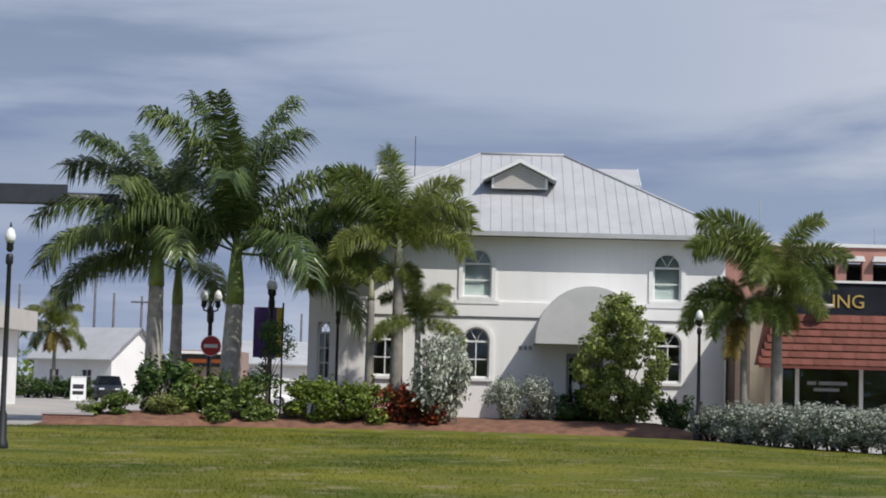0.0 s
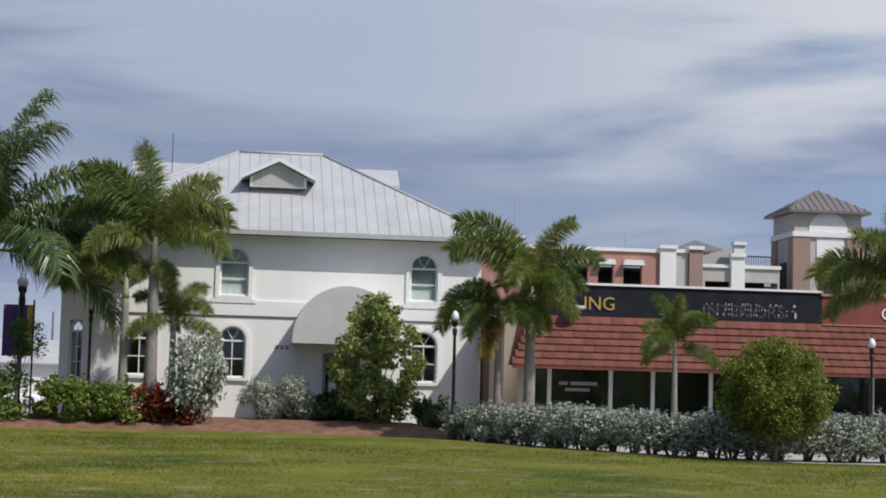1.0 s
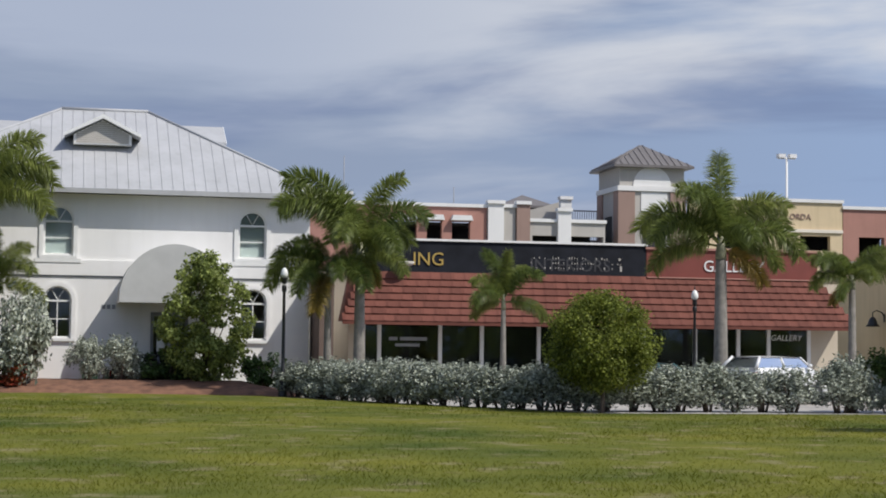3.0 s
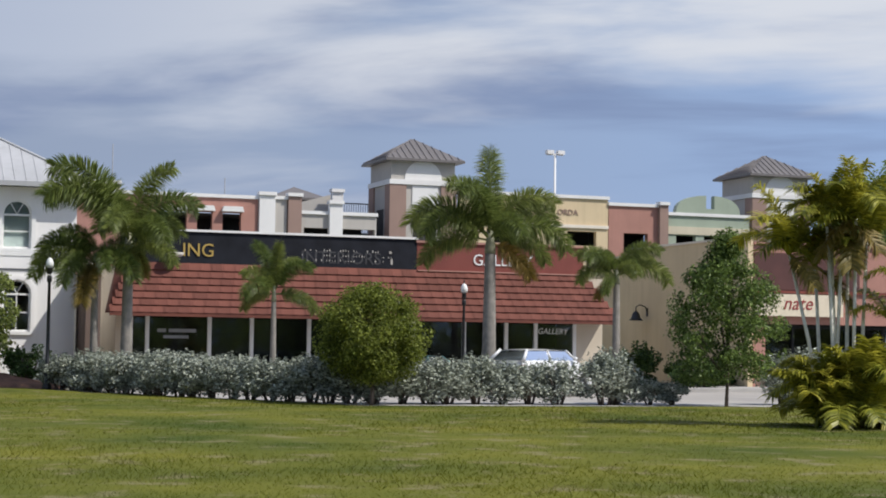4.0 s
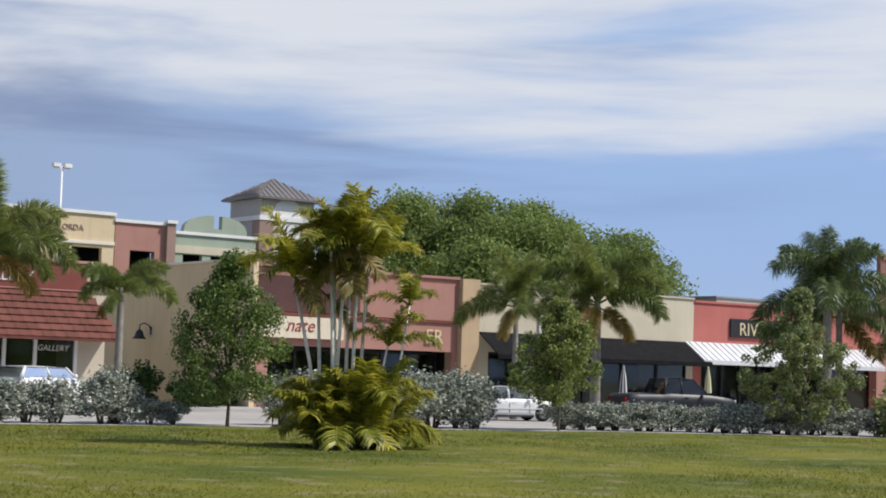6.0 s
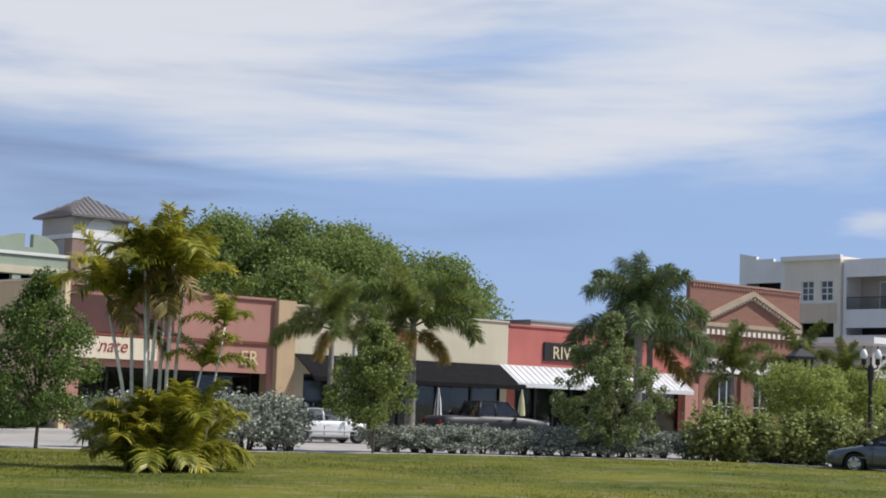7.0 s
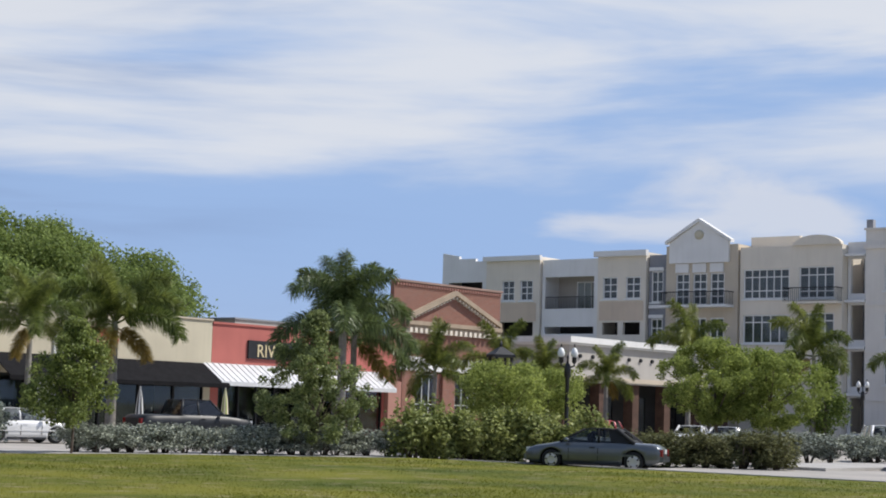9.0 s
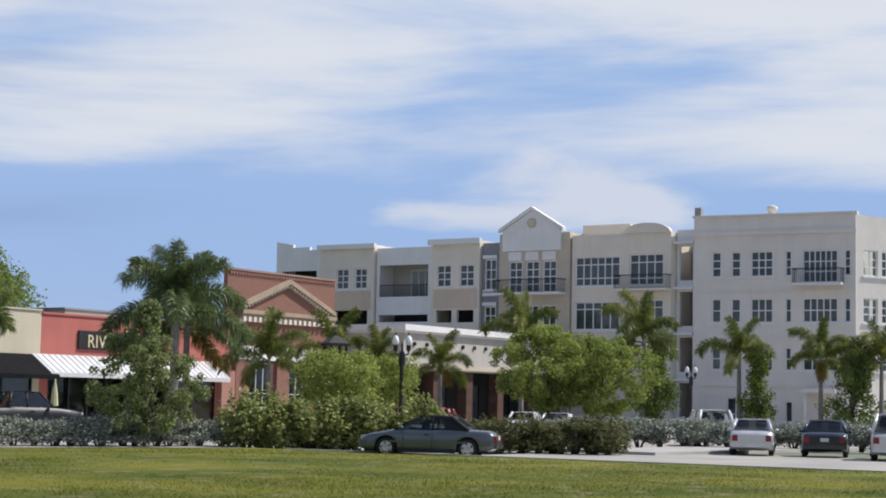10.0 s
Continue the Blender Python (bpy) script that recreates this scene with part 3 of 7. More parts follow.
turf()
sheet("hedge_pavement", [(48.5, 39.5), (50.5, 42.5), (38.4, 47.5), (27, 48.6), (15, 49.0), (10, 60), (7.2, 60), (14.2, 45.2), (24.5, 44.7), (27, 44.5), (35, 43.3), (38.4, 43.3)], -0.02, CONCRETE, label="pale sandy concrete strip under the hedge", depth=0.12)
sheet("pavement", [(9.6, 64.4), (94, 64.4), (94, 68.2), (9.6, 68.2)], 0.02, CONCRETE, label="pale concrete pavement before the shops", depth=0.16)
sheet("kerb", [(48.5, -50), (48.7, -50), (48.7, 38), (48.5, 38)], 0.03, CONCRETE, label="pale concrete kerb along the lawn", depth=0.18)


def mound(x, y):
    """Height of the mulch bed, a low bank before the house."""
    c = 63.6 + 1.6 * math.sin((x + 14) / 22 * math.pi) - (1.2 if x < -10 else 0)
    v, e = (y - c) / 3.0, min(1, max(0, (x + 15.2) / 2.5)) * min(1, max(0, (8.6 - x) / 2.0))
    return 0.44 * max(0.0, 1 - v * v) * e if abs(v) < 1 else 0.0


def mulch():
    bm = bmesh.new()
    rows = []
    for i in range(61):
        x = -15.2 + 23.8 * i / 60
        c = 63.6 + 1.6 * math.sin((x + 14) / 22 * math.pi) - (1.2 if x < -10 else 0)
        row = []
        for j in range(15):
            y = c - 3.0 + 6.0 * j / 14
            edge = j in (0, 14) or i in (0, 60)
            z = -0.1 if edge else mound(x, y) + 0.025 + 0.03 * noise.noise(Vector((x * 1.7, y * 1.7, 0)))
            row.append(bm.verts.new((x, y, z)))
        rows.append(row)
    for r0, r1 in zip(rows, rows[1:]):
        for j in range(14):
            bm.faces.new((r0[j], r1[j], r1[j + 1], r0[j + 1])).smooth = True
    return tagged(part("mulch_bed", bm, MULCH), "bank of reddish bark mulch under the shrubs", "mulch", "", "structure")


mulch()
sheet("parking_pavement", [(60.5, 29.5), (120, 26.5), (120, 33.5), (60.5, 33.5)], 0.0, CONCRETE, label="pale concrete kerbed strip under the hedge", depth=0.15)

# ---- the white house ----
def hip_roof(bm, x0, x1, y0, y1, z, rx0, rx1, ry, rz, th=0.14):
    e = [(x0, y0), (x1, y0), (x1, y1), (x0, y1)]
    b = [bm.verts.new((x, y, z - th)) for x, y in e]
    t = [bm.verts.new((x, y, z)) for x, y in e]
    r0, r1 = bm.verts.new((rx0, ry, rz)), bm.verts.new((rx1, ry, rz))
    bm.faces.new(b[::-1])
    for i in range(4):
        j = (i + 1) % 4
        bm.faces.new((b[i], b[j], t[j], t[i]))
    if rx1 - rx0 > 0.01:
        bm.faces.new((t[0], t[1], r1, r0))
        bm.faces.new((t[2], t[3], r0, r1))
    else:
        bm.faces.new((t[0], t[1], r0))
        bm.faces.new((t[2], t[3], r0))
    bm.faces.new((t[1], t[2], r1))
    bm.faces.new((t[3], t[0], r0))
    return bm


def white_house():
    h = thing("house", pose(0, 68, 0), "two-storey white stucco house with a pale metal hip roof", "house")
    X0, X1, D = -5.35, 9.6, 10.2
    lows = [(-4.05, -3.0, 1.95), (-0.52, 0.53, 1.95), (6.9, 7.95, 1.95)]
    ups = [(-0.57, 0.55, 5.1), (6.81, 7.9, 5.1)]
    holes = [(a, b, z, z + 1.45 + (b - a) / 2) for a, b, z in lows] + [(a, b, z, z + 1.32 + (b - a) / 2) for a, b, z in ups]
    holes.append((3.5, 4.95, 0.05, 3.0))
    bm = bmesh.new()
    wall(bm, X0, X1, 0, 7.45, 0, 0.3, holes)
    for a, b, z in lows:
        arch_fill(bm, a, b, z + 1.45, 0, 0.3)
    for a, b, z in ups:
        arch_fill(bm, a, b, z + 1.32, 0, 0.3)
    part("side_wall", boxes((X1 - 0.3, X1, 0.3, D, 0, 7.45)), WHITE_STUCCO, h)
    part("rear_wall", boxes((X0 - 1.2, X1, D, D + 0.3, 0, 7.45)), WHITE_STUCCO, h)
    part("side_wall", boxes((X0 - 1.3, X0 - 1.0, 1.3, D, 0, 7.45)), WHITE_STUCCO, h)
    part("upper_floor", boxes((X0, X1 - 0.3, 0.3, D, 4.15, 4.25)), DARK, h)
    bmesh.ops.remove_doubles(bm, verts=bm.verts, dist=0.0005)
    bmesh.ops.recalc_face_normals(bm, faces=bm.faces)
    part("wall", bm, WHITE_STUCCO, h)
    # canted corner with its own windows
    bm = bmesh.new()
    wall(bm, 0, 1.84, 0, 7.45, 0, 0.3, [(0.55, 1.3, 1.75, 4.0), (0.55, 1.3, 5.1, 6.7)])
    cant = part("canted_wall", bm, WHITE_STUCCO, h)
    cant.matrix_basis = pose(X0 - 1.3, 1.3, 0, 0, 0, -45)
    window(cant, 0.55, 1.3, 1.75, 3.62, 0.12, 2, 3, arch=0.37)
    window(cant, 0.55, 1.3, 5.1, 6.7, 0.12, 2, 2)
    for a, b, z in lows:
        window(h, a, b, z, z + 1.45, 0.12, 2, 2, arch=1)
        arch_casing(h, a, b, z - 0.003, z + 1.45, -0.003, WHITE_STUCCO)
    for a, b, z in ups:
        wd = window(h, a, b, z, z + 1.32, 0.12, 1, 2, arch=1)
        c_, r_ = (a + b) / 2, (b - a) / 2 - 0.06
        # blind over the whole window; its pale colour also paints the mirrored sky
        part("blind", prism(bmesh.new(), [(a + 0.06, z + 0.08), (b - 0.06, z + 0.08), *[(c_ + r_ * math.cos(k * math.pi / 12), z + 1.32 + r_ * math.sin(k * math.pi / 12)) for k in range(13)]], 0.20, 0.215), BLIND, wd, "grey-green window blind, its paleness standing for mirrored sky too")
        part("casing", boxes((a - 0.16, a, -0.06, -0.003, z - 0.12, z + 1.4), (b, b + 0.16, -0.06, -0.003, z - 0.12, z + 1.4), (a - 0.3, b + 0.3, -0.1, -0.003, z - 0.28, z - 0.123)), WHITE_TRIM, h)
    # belt course with a thin grey strip under it
    part("belt_course", boxes((X0, X1, -0.07, -0.003, 4.34, 4.92)), WHITE_STUCCO, h)
    part("grey_strip", boxes((X0, X1, -0.035, -0.003, 4.27, 4.337)), GREY_LINE, h)
    bm = hip_roof(bmesh.new(), X0 - 1.95, X1 + 0.65, -0.62, D + 0.9, 7.62, 0.0, 3.5, 5.1, 11.35)
    roof = part("roof", bm, METAL_ROOF, h, "pale grey standing-seam metal roof")
    bm = bmesh.new()
    ex0, ex1, ey0, ey1 = X0 - 1.95, X1 + 0.65, -0.62, D + 0.9
    x = ex0 + 0.2
    while x < ex1:      # seams of the front slope
        f = 1.0 if 0.0 <= x <= 3.5 else ((x - ex0) / (0 - ex0) if x < 0 else (ex1 - x) / (ex1 - 3.5))
        p0, p1 = (x, ey0, 7.64), (x, ey0 + (5.1 - ey0) * f, 7.64 + (11.37 - 7.64) * f)
        part("seam", tube(bmesh.new(), [p0, p1], 0.006, 4), METAL_ROOF, roof)
        x += 0.42
    y = ey0 + 0.2
    while y < ey1:      # seams of the end slopes
        f = (y - ey0) / (5.1 - ey0) if y < 5.1 else (ey1 - y) / (ey1 - 5.1)
        for e, r in ((ex0, 0.0), (ex1, 3.5)):
            part("seam", tube(bmesh.new(), [(e, y, 7.64), (e + (r - e) * f, y, 7.64 + 3.73 * f)], 0.010, 4), METAL_ROOF, roof)
        y += 0.42
    for e, r in ((ex0, 0.0), (ex1, 3.5)):
        part("hip_cap", tube(bmesh.new(), [(e, ey0, 7.63), (r, 5.1, 11.37)], 0.06, 5), METAL_ROOF, roof)
    part("ridge_cap", tube(bmesh.new(), [(0, 5.1, 11.38), (3.5, 5.1, 11.38)], 0.07, 5), METAL_ROOF, roof)
    part("gutter", boxes((ex0, ex1, ey0 - 0.12, ey0 - 0.003, 7.44, 7.62)), METAL_ROOF, roof)
    # dormers: front, and one on each end slope
    def dormer(m):
        d = part("dormer", prism(bmesh.new(), [(-1.22, 0), (1.22, 0), (1.22, 0.42), (0, 1.05), (-1.22, 0.42)], 0.0, 2.6), OFFWHITE, h, "small gabled dormer with a louvred vent")
        d.matrix_basis = m
        bm = bmesh.new()
        for s in (-1, 1):
            prism(bm, [(0, 1.09), (s * 1.6, 0.30), (s * 1.6, 0.42), (0, 1.25)][::s], -0.28, 2.9)
        part("dormer_roof", bm, METAL_ROOF, d)
        bm = bmesh.new()
        for k in range(11):
            z = 0.06 + k * 0.085
            half = 1.1 if z < 0.42 else 1.1 * (1.0 - z) / 0.58
            if half > 0.05:
                quad(bm, (-half, -0.02, z), (half, -0.02, z), (half, -0.005, z + 0.07), (-half, -0.005, z + 0.07))
        part("louvres", bm, GARAGE_GREY, d)
        part("verge", prism(prism(bmesh.new(), [(0, 1.10), (1.62, 0.30), (1.62, 0.43), (0, 1.27)], -0.31, -0.283), [(0, 1.27), (-1.62, 0.43), (-1.62, 0.30), (0, 1.10)], -0.31, -0.283), WHITE_TRIM, d)
        return d
    dormer(pose(1.6, 1.85, 9.58) @ Matrix.Scale(0.92, 4))
    dormer(pose(6.3, 5.1, 9.6, 0, 0, 90))
    dormer(pose(-4.0, 5.1, 9.55, 0, 0, -90))
    # domed entrance canopy
    bm = bmesh.new()
    n, dep = 20, 1.85
    arc = [(4.28 - 2.04 * math.cos(math.pi * i / n), 3.45 + 2.06 * math.sin(math.pi * i / n)) for i in range(n + 1)]
    for (xa, za), (xb, zb) in zip(arc, arc[1:]):
        quad(bm, (xa, -dep, za), (xb, -dep, zb), (xb, -0.01, zb), (xa, -0.01, za)).smooth = True
    prism(bm, arc, -dep - 0.006, -dep + 0.006)
    bmesh.ops.remove_doubles(bm, verts=bm.verts, dist=0.002)
    canopy = part("canopy", bm, AWNING_CLOTH, h, "barrel-vaulted grey canvas entrance canopy")
    part("valance", boxes((2.24, 6.32, -dep - 0.02, -dep - 0.007, 3.30, 3.449), (2.22, 2.235, -dep, -0.01, 3.30, 3.449), (6.325, 6.34, -dep, -0.01, 3.30, 3.449)), AWNING_CLOTH, canopy)
    pts = [(2.26, -0.02, 3.44), (2.26, -dep + 0.03, 3.44), (6.30, -dep + 0.03, 3.44), (6.30, -0.02, 3.44)]
    tube_bm = tube(bmesh.new(), pts, 0.025, 6)
    part("hoop", tube_bm, CHROME, canopy)
    # door
    d = part("door", boxes((3.52, 3.62, 0.10, 0.16, 0.05, 2.98), (4.83, 4.93, 0.10, 0.16, 0.05, 2.98), (3.62, 4.83, 0.10, 0.16, 2.84, 2.98), (3.62, 4.83, 0.10, 0.16, 0.05, 0.28), (4.17, 4.28, 0.10, 0.16, 0.28, 2.84)), GREY_LINE, h, "grey-framed glazed double door")
    pane(d, 3.62, 4.17, 0.28, 2.84, 0.12)
    pane(d, 4.28, 4.83, 0.28, 2.84, 0.12)
    part("notice", boxes((3.75, 4.05, 0.085, 0.095, 1.5, 1.95)), SIGN_WHITE, d)
    part("house_number", boxes(*[(1.66 + k * 0.19, 1.79 + k * 0.19, -0.03, -0.003, 3.08, 3.24) for k in range(3)]), GREY_LINE, h, "grey number plates beside the canopy")
    for px, pz in ((-2.7, 11.1),):
        part("aerial", tube(bmesh.new(), [(px, 4.0, 9.6), (px, 4.0, 11.9)], 0.018, 5), BLACK_IRON, h)
    return h


white_house()
pw = thing("pier", pose(9.75, 66.1, 0), "dark brown stucco pier between the house and the shops", "pier")
part("shaft", boxes((0, 0.55, 0, 2.5, 0, 4.5)), PIER_BROWN, pw)
part("cap", boxes((-0.05, 0.6, -0.05, 2.5, 4.503, 4.6)), BEIGE, pw)


# ---- the shop row ----
def storefront(parent, x0, x1, z0, z1, y, posts, material, pw=0.12):
    """Shop glazing between posts; the wall behind is painted near-black as room shade."""
    fr = part("storefront", boxes((x0, x1, y - 0.05, y + 0.06, z0, z0 + 0.12), (x0, x1, y - 0.05, y + 0.06, z1 - 0.12, z1)), material, parent)
    xs = [x0, *posts, x1]
    for p in xs:
        part("post", boxes((p - pw / 2, p + pw / 2, y - 0.09, y + 0.07, z0 - 0.001, z1 - 0.001)), material, fr)
    for a, b in zip(xs, xs[1:]):
        pane(fr, a + pw / 2, b - pw / 2, z0 + 0.12, z1 - 0.12, y)
    return fr


def tiled_shops():
    s = thing("shop_building", pose(0, 68, 0), "single-storey shop building with a red tiled mansard and dark sign band", "shop")
    bm = bmesh.new()
    wall(bm, 11.3, 32.2, 0, 4.6, 0.7, 0.25, [(11.9, 30.9, 0.35, 2.85)])
    shell(s, BEIGE, 11.3, 32.2, 0.7, 14, 0, 4.6)
    bmesh.ops.recalc_face_normals(bm, faces=bm.faces)
    part("wall", bm, BEIGE, s)
    # shade of the shop's inside is put into this wall's colour
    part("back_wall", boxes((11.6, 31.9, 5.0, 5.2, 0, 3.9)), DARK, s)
    storefront(s, 11.9, 30.9, 0.35, 2.85, 0.78, [12.55, 15.03, 16.75, 19.13, 21.6, 23.6, 25.85, 27.75, 29.1], WHITE_TRIM, 0.15)
    part("sign_band", boxes((11.4, 23.48, 0.10, 0.7, 4.66, 5.98)), SIGN_BLACK, s, "black painted sign band")
    part("sign_band", boxes((23.5, 31.0, 0.10, 0.7, 4.66, 5.86)), RED_STUCCO, s, "dark red sign band")
    part("coping", boxes((11.3, 23.52, 0.02, 0.8, 5.983, 6.07)), OFFWHITE, s)
    part("coping", boxes((23.45, 31.1, 0.02, 0.8, 5.863, 5.95)), PINK, s)
    part("flashing", boxes((23.5, 31.0, -0.02, 0.097, 4.69, 4.74)), PINK, s)
    lettering("ING", 0.74, GOLD, s, 13.72, 0.08, 5.02, label="raised gold capital letters")
    lettering("D", 0.74, GOLD, s, 11.5, 0.08, 4.98, label="raised gold capital letter")
    lettering("INTERIORS", 0.70, FADED, s, 18.55, 0.092, 4.90, 0.006, label="faded grey ghost lettering")
    rng = random.Random(4)
    for k in range(34):
        for z in (4.98, 5.18, 5.38):
            if rng.random() < 0.5:
                w_ = rng.uniform(0.02, 0.05)
                part("letter_fixing", boxes((18.6 + k * 0.114, 18.6 + k * 0.114 + w_, 0.085, 0.097, z, z + rng.uniform(0.03, 0.09))), GARAGE_GREY, s)
    part("letter_fixing", boxes((22.36, 22.44, 0.085, 0.097, 4.92, 5.14)), GARAGE_GREY, s)
    part("letter_fixing", boxes((22.3, 22.38, 0.085, 0.097, 5.36, 5.46)), GARAGE_GREY, s)
    lettering("GALLERY", 0.66, SIGN_WHITE, s, 25.95, 0.08, 5.0, label="white raised capital letters")
    lettering("GALLERY", 0.34, SIGN_WHITE, s, 29.2, 0.77, 2.2, 0.003, label="white window lettering", shear=0.2)
    part("lettering", boxes((12.95, 13.3, 0.768, 0.774, 2.02, 2.16), (13.4, 14.5, 0.768, 0.774, 2.02, 2.16), (13.2, 14.2, 0.768, 0.774, 1.78, 1.9)), GREY_LINE, s, "small pale lettering on the shop window")
    part("dish", lathe(bmesh.new(), [(0.05, 0), (0.32, 0.08), (0.40, 0.22), (0.05, 0.20)], (13.35, -0.3, 4.9), 12), GARAGE_GREY, s, "pale satellite dish")
    # mansard deck and its tiles
    bm = bmesh.new()
    e = [(10.8, -0.85, 2.74), (32.25, -0.85, 2.74), (31.0, 0.09, 4.70), (11.7, 0.09, 4.70)]
    quad(bm, *e)
    for i in ((0, 3, (11.3, 0.9, 4.70), (10.9, 0.9, 2.74)), (2, 1, (32.15, 0.9, 2.74), (31.3, 0.9, 4.70))):
        quad(bm, e[i[0]], e[i[1]], i[2], i[3])
    quad(bm, (10.8, -0.85, 2.74), (10.9, 0.68, 2.74), (32.15, 0.68, 2.74), (32.25, -0.85, 2.74))
    roof = part("mansard_roof", bm, TILE, s, "terracotta tile mansard roof")
    part("fascia", boxes((10.8, 32.25, -0.9, -0.853, 2.62, 2.80)), TILE, roof)
    rows, cols = 7, 42
    up = Vector((0, 0.94, 1.96)) / rows
    me = bpy.data.meshes.new("tile")
    bm = bmesh.new()
    w = 0.5
    prof = [(0, 0.03), (0.10, 0.048), (0.24, 0.03), (0.36, 0.024), (0.5, 0.03)]
    nrm = Vector((0, -1.96, 0.94)).normalized()
    lo = [bm.verts.new(Vector((x, 0, 0)) + nrm * (h + 0.05)) for x, h in prof]
    hi = [bm.verts.new(Vector((x, 0, 0)) + up * 1.12 + nrm * (h * 0.4)) for x, h in prof]
    ft = [bm.verts.new(Vector((x, 0, 0)) - nrm * 0.005) for x, h in prof]
    for i in range(4):
        bm.faces.new((lo[i], lo[i + 1], hi[i + 1], hi[i]))
        bm.faces.new((ft[i], ft[i + 1], lo[i + 1], lo[i]))
    bm.to_mesh(me)
    bm.free()
    me.materials.append(TILE)
    for r in range(rows):
        f = r / rows
        xa, xb = 10.8 + 0.9 * f, 32.25 - 1.25 * f
        for c in range(cols):
            o = part("tile", me, TILE, roof)
            k = (xb - xa) / cols
            o.location = (xa + c * k, -0.85 + 0.94 * f, 2.74 + 1.96 * f)
            o.scale = (k / w, 1, 1)
    return s


tiled_shops()


def yellow_pink_shop():
    s = thing("shop_building", pose(0, 68, 0), "salmon and yellow stucco shop with a tan corner pier", "shop")
    bm = bmesh.new()
    wall(bm, 39.0, 50.3, 0, 6.3, 0, 0.25, [(39.8, 50.0, 0.0, 2.8)])
    bmesh.ops.recalc_face_normals(bm, faces=bm.faces)
    part("wall", bm, PINK, s)
    for a, b, z in ((-0.12, 11.5, 6.56), (11.503, 17, 6.2)):
        w_ = part("side_wall", boxes((38.85, 39.1, a, b, 0, z)), YELLOW, s, "plain yellow stucco side wall with a stepped top")
        part("coping", boxes((38.78, 39.16, a - 0.04, b, z + 0.003, z + 0.10)), PALE_CREAM, w_)
    part("back_wall", boxes((39.2, 51.3, 6, 6.2, 0, 5.4), (51.1, 51.35, 1.05, 6, 0, 6.0)), DARK, s)
    part("roof", boxes((39.1, 51.1, 0.26, 14, 5.5, 5.7)), CONCRETE, s)
    part("pier", boxes((50.3, 51.35, -0.35, 1.0, 0, 6.36)), TAN, s, "tan stucco pier")
    part("coping", boxes((39.17, 50.29, -0.12, 0.3, 6.303, 6.42)), PINK, s)
    part("raised_panel", boxes((45.0, 50.0, -0.08, -0.003, 4.3, 6.0)), PINK, s)
    part("belt", boxes((39.2, 50.29, -0.10, -0.003, 4.18, 4.28)), RED_STUCCO, s)
    part("upper_panel", boxes((39.2, 44.6, -0.07, -0.003, 4.32, 5.95)), MAROON, s, "dark maroon upper wall panel")
    sg = part("sign_board", boxes((39.2, 43.6, -0.30, -0.105, 3.15, 4.12)), SIGN_CREAM, s, "cream sign board with red script lettering")
    lettering("nate", 0.86, SCRIPT_RED, sg, 40.5, -0.31, 3.45, 0.01, label="red script lettering", shear=0.3)
    lettering("ER", 0.95, PALE_GOLD, s, 48.35, -0.09, 3.2, label="raised gold capital letters")
    storefront(s, 39.8, 50.0, 0.0, 2.75, 1.4, [42.0, 44.4, 46.8], BLACK_IRON)
    return s


yellow_pink_shop()


def wall_lantern(x, y, z, turn):
    l = thing("wall_lantern", pose(x, y, z, 0, 0, turn), "black bell-shaped lantern on a yellow wall", "lamp")
    part("bracket", tube(bmesh.new(), [(0, 0, 0), (0, -0.12, 0.25), (0, -0.4, 0.36), (0, -0.62, 0.25), (0, -0.62, 0.05)], 0.03, 6), BLACK_IRON, l)
    part("shade", lathe(bmesh.new(), [(0.36, -0.42), (0.24, -0.30), (0.16, -0.05), (0.05, 0.05)], (0, -0.62, 0), 12), BLACK_IRON, l)
    part("backplate", boxes((-0.08, 0.08, -0.03, 0.0, -0.2, 0.2)), BLACK_IRON, l)


wall_lantern(38.85, 77.7, 3.42, -90)


def awning(parent, x0, x1, y0, y1, z0, z1, material, label, ribs=0.0):
    bm = bmesh.new()
    prism_pts = [(x0, y0, z0), (x1, y0, z0), (x1, y1, z1), (x0, y1, z1)]
    quad(bm, *prism_pts)
    quad(bm, *[(x, y + 0.02, z - 0.04) for x, y, z in prism_pts][::-1])
    for x in (x0, x1):
        quad(bm, (x, y0, z0), (x, y1, z1), (x, y1, z1 - 0.05), (x, y0 + 0.02, z0 - 0.05))
    quad(bm, (x0, y0, z0), (x1, y0, z0), (x1, y0, z0 - 0.22), (x0, y0, z0 - 0.22))
    a = part("awning", bm, material, parent, label)
    if ribs:
        bm = bmesh.new()
        x = x0 + ribs / 2
        while x < x1:
            tube(bm, [(x, y0, z0 + 0.015), (x, y1, z1 + 0.015)], 0.03, 4)
            x += ribs
        part("ribs", bm, material, a)
    return a


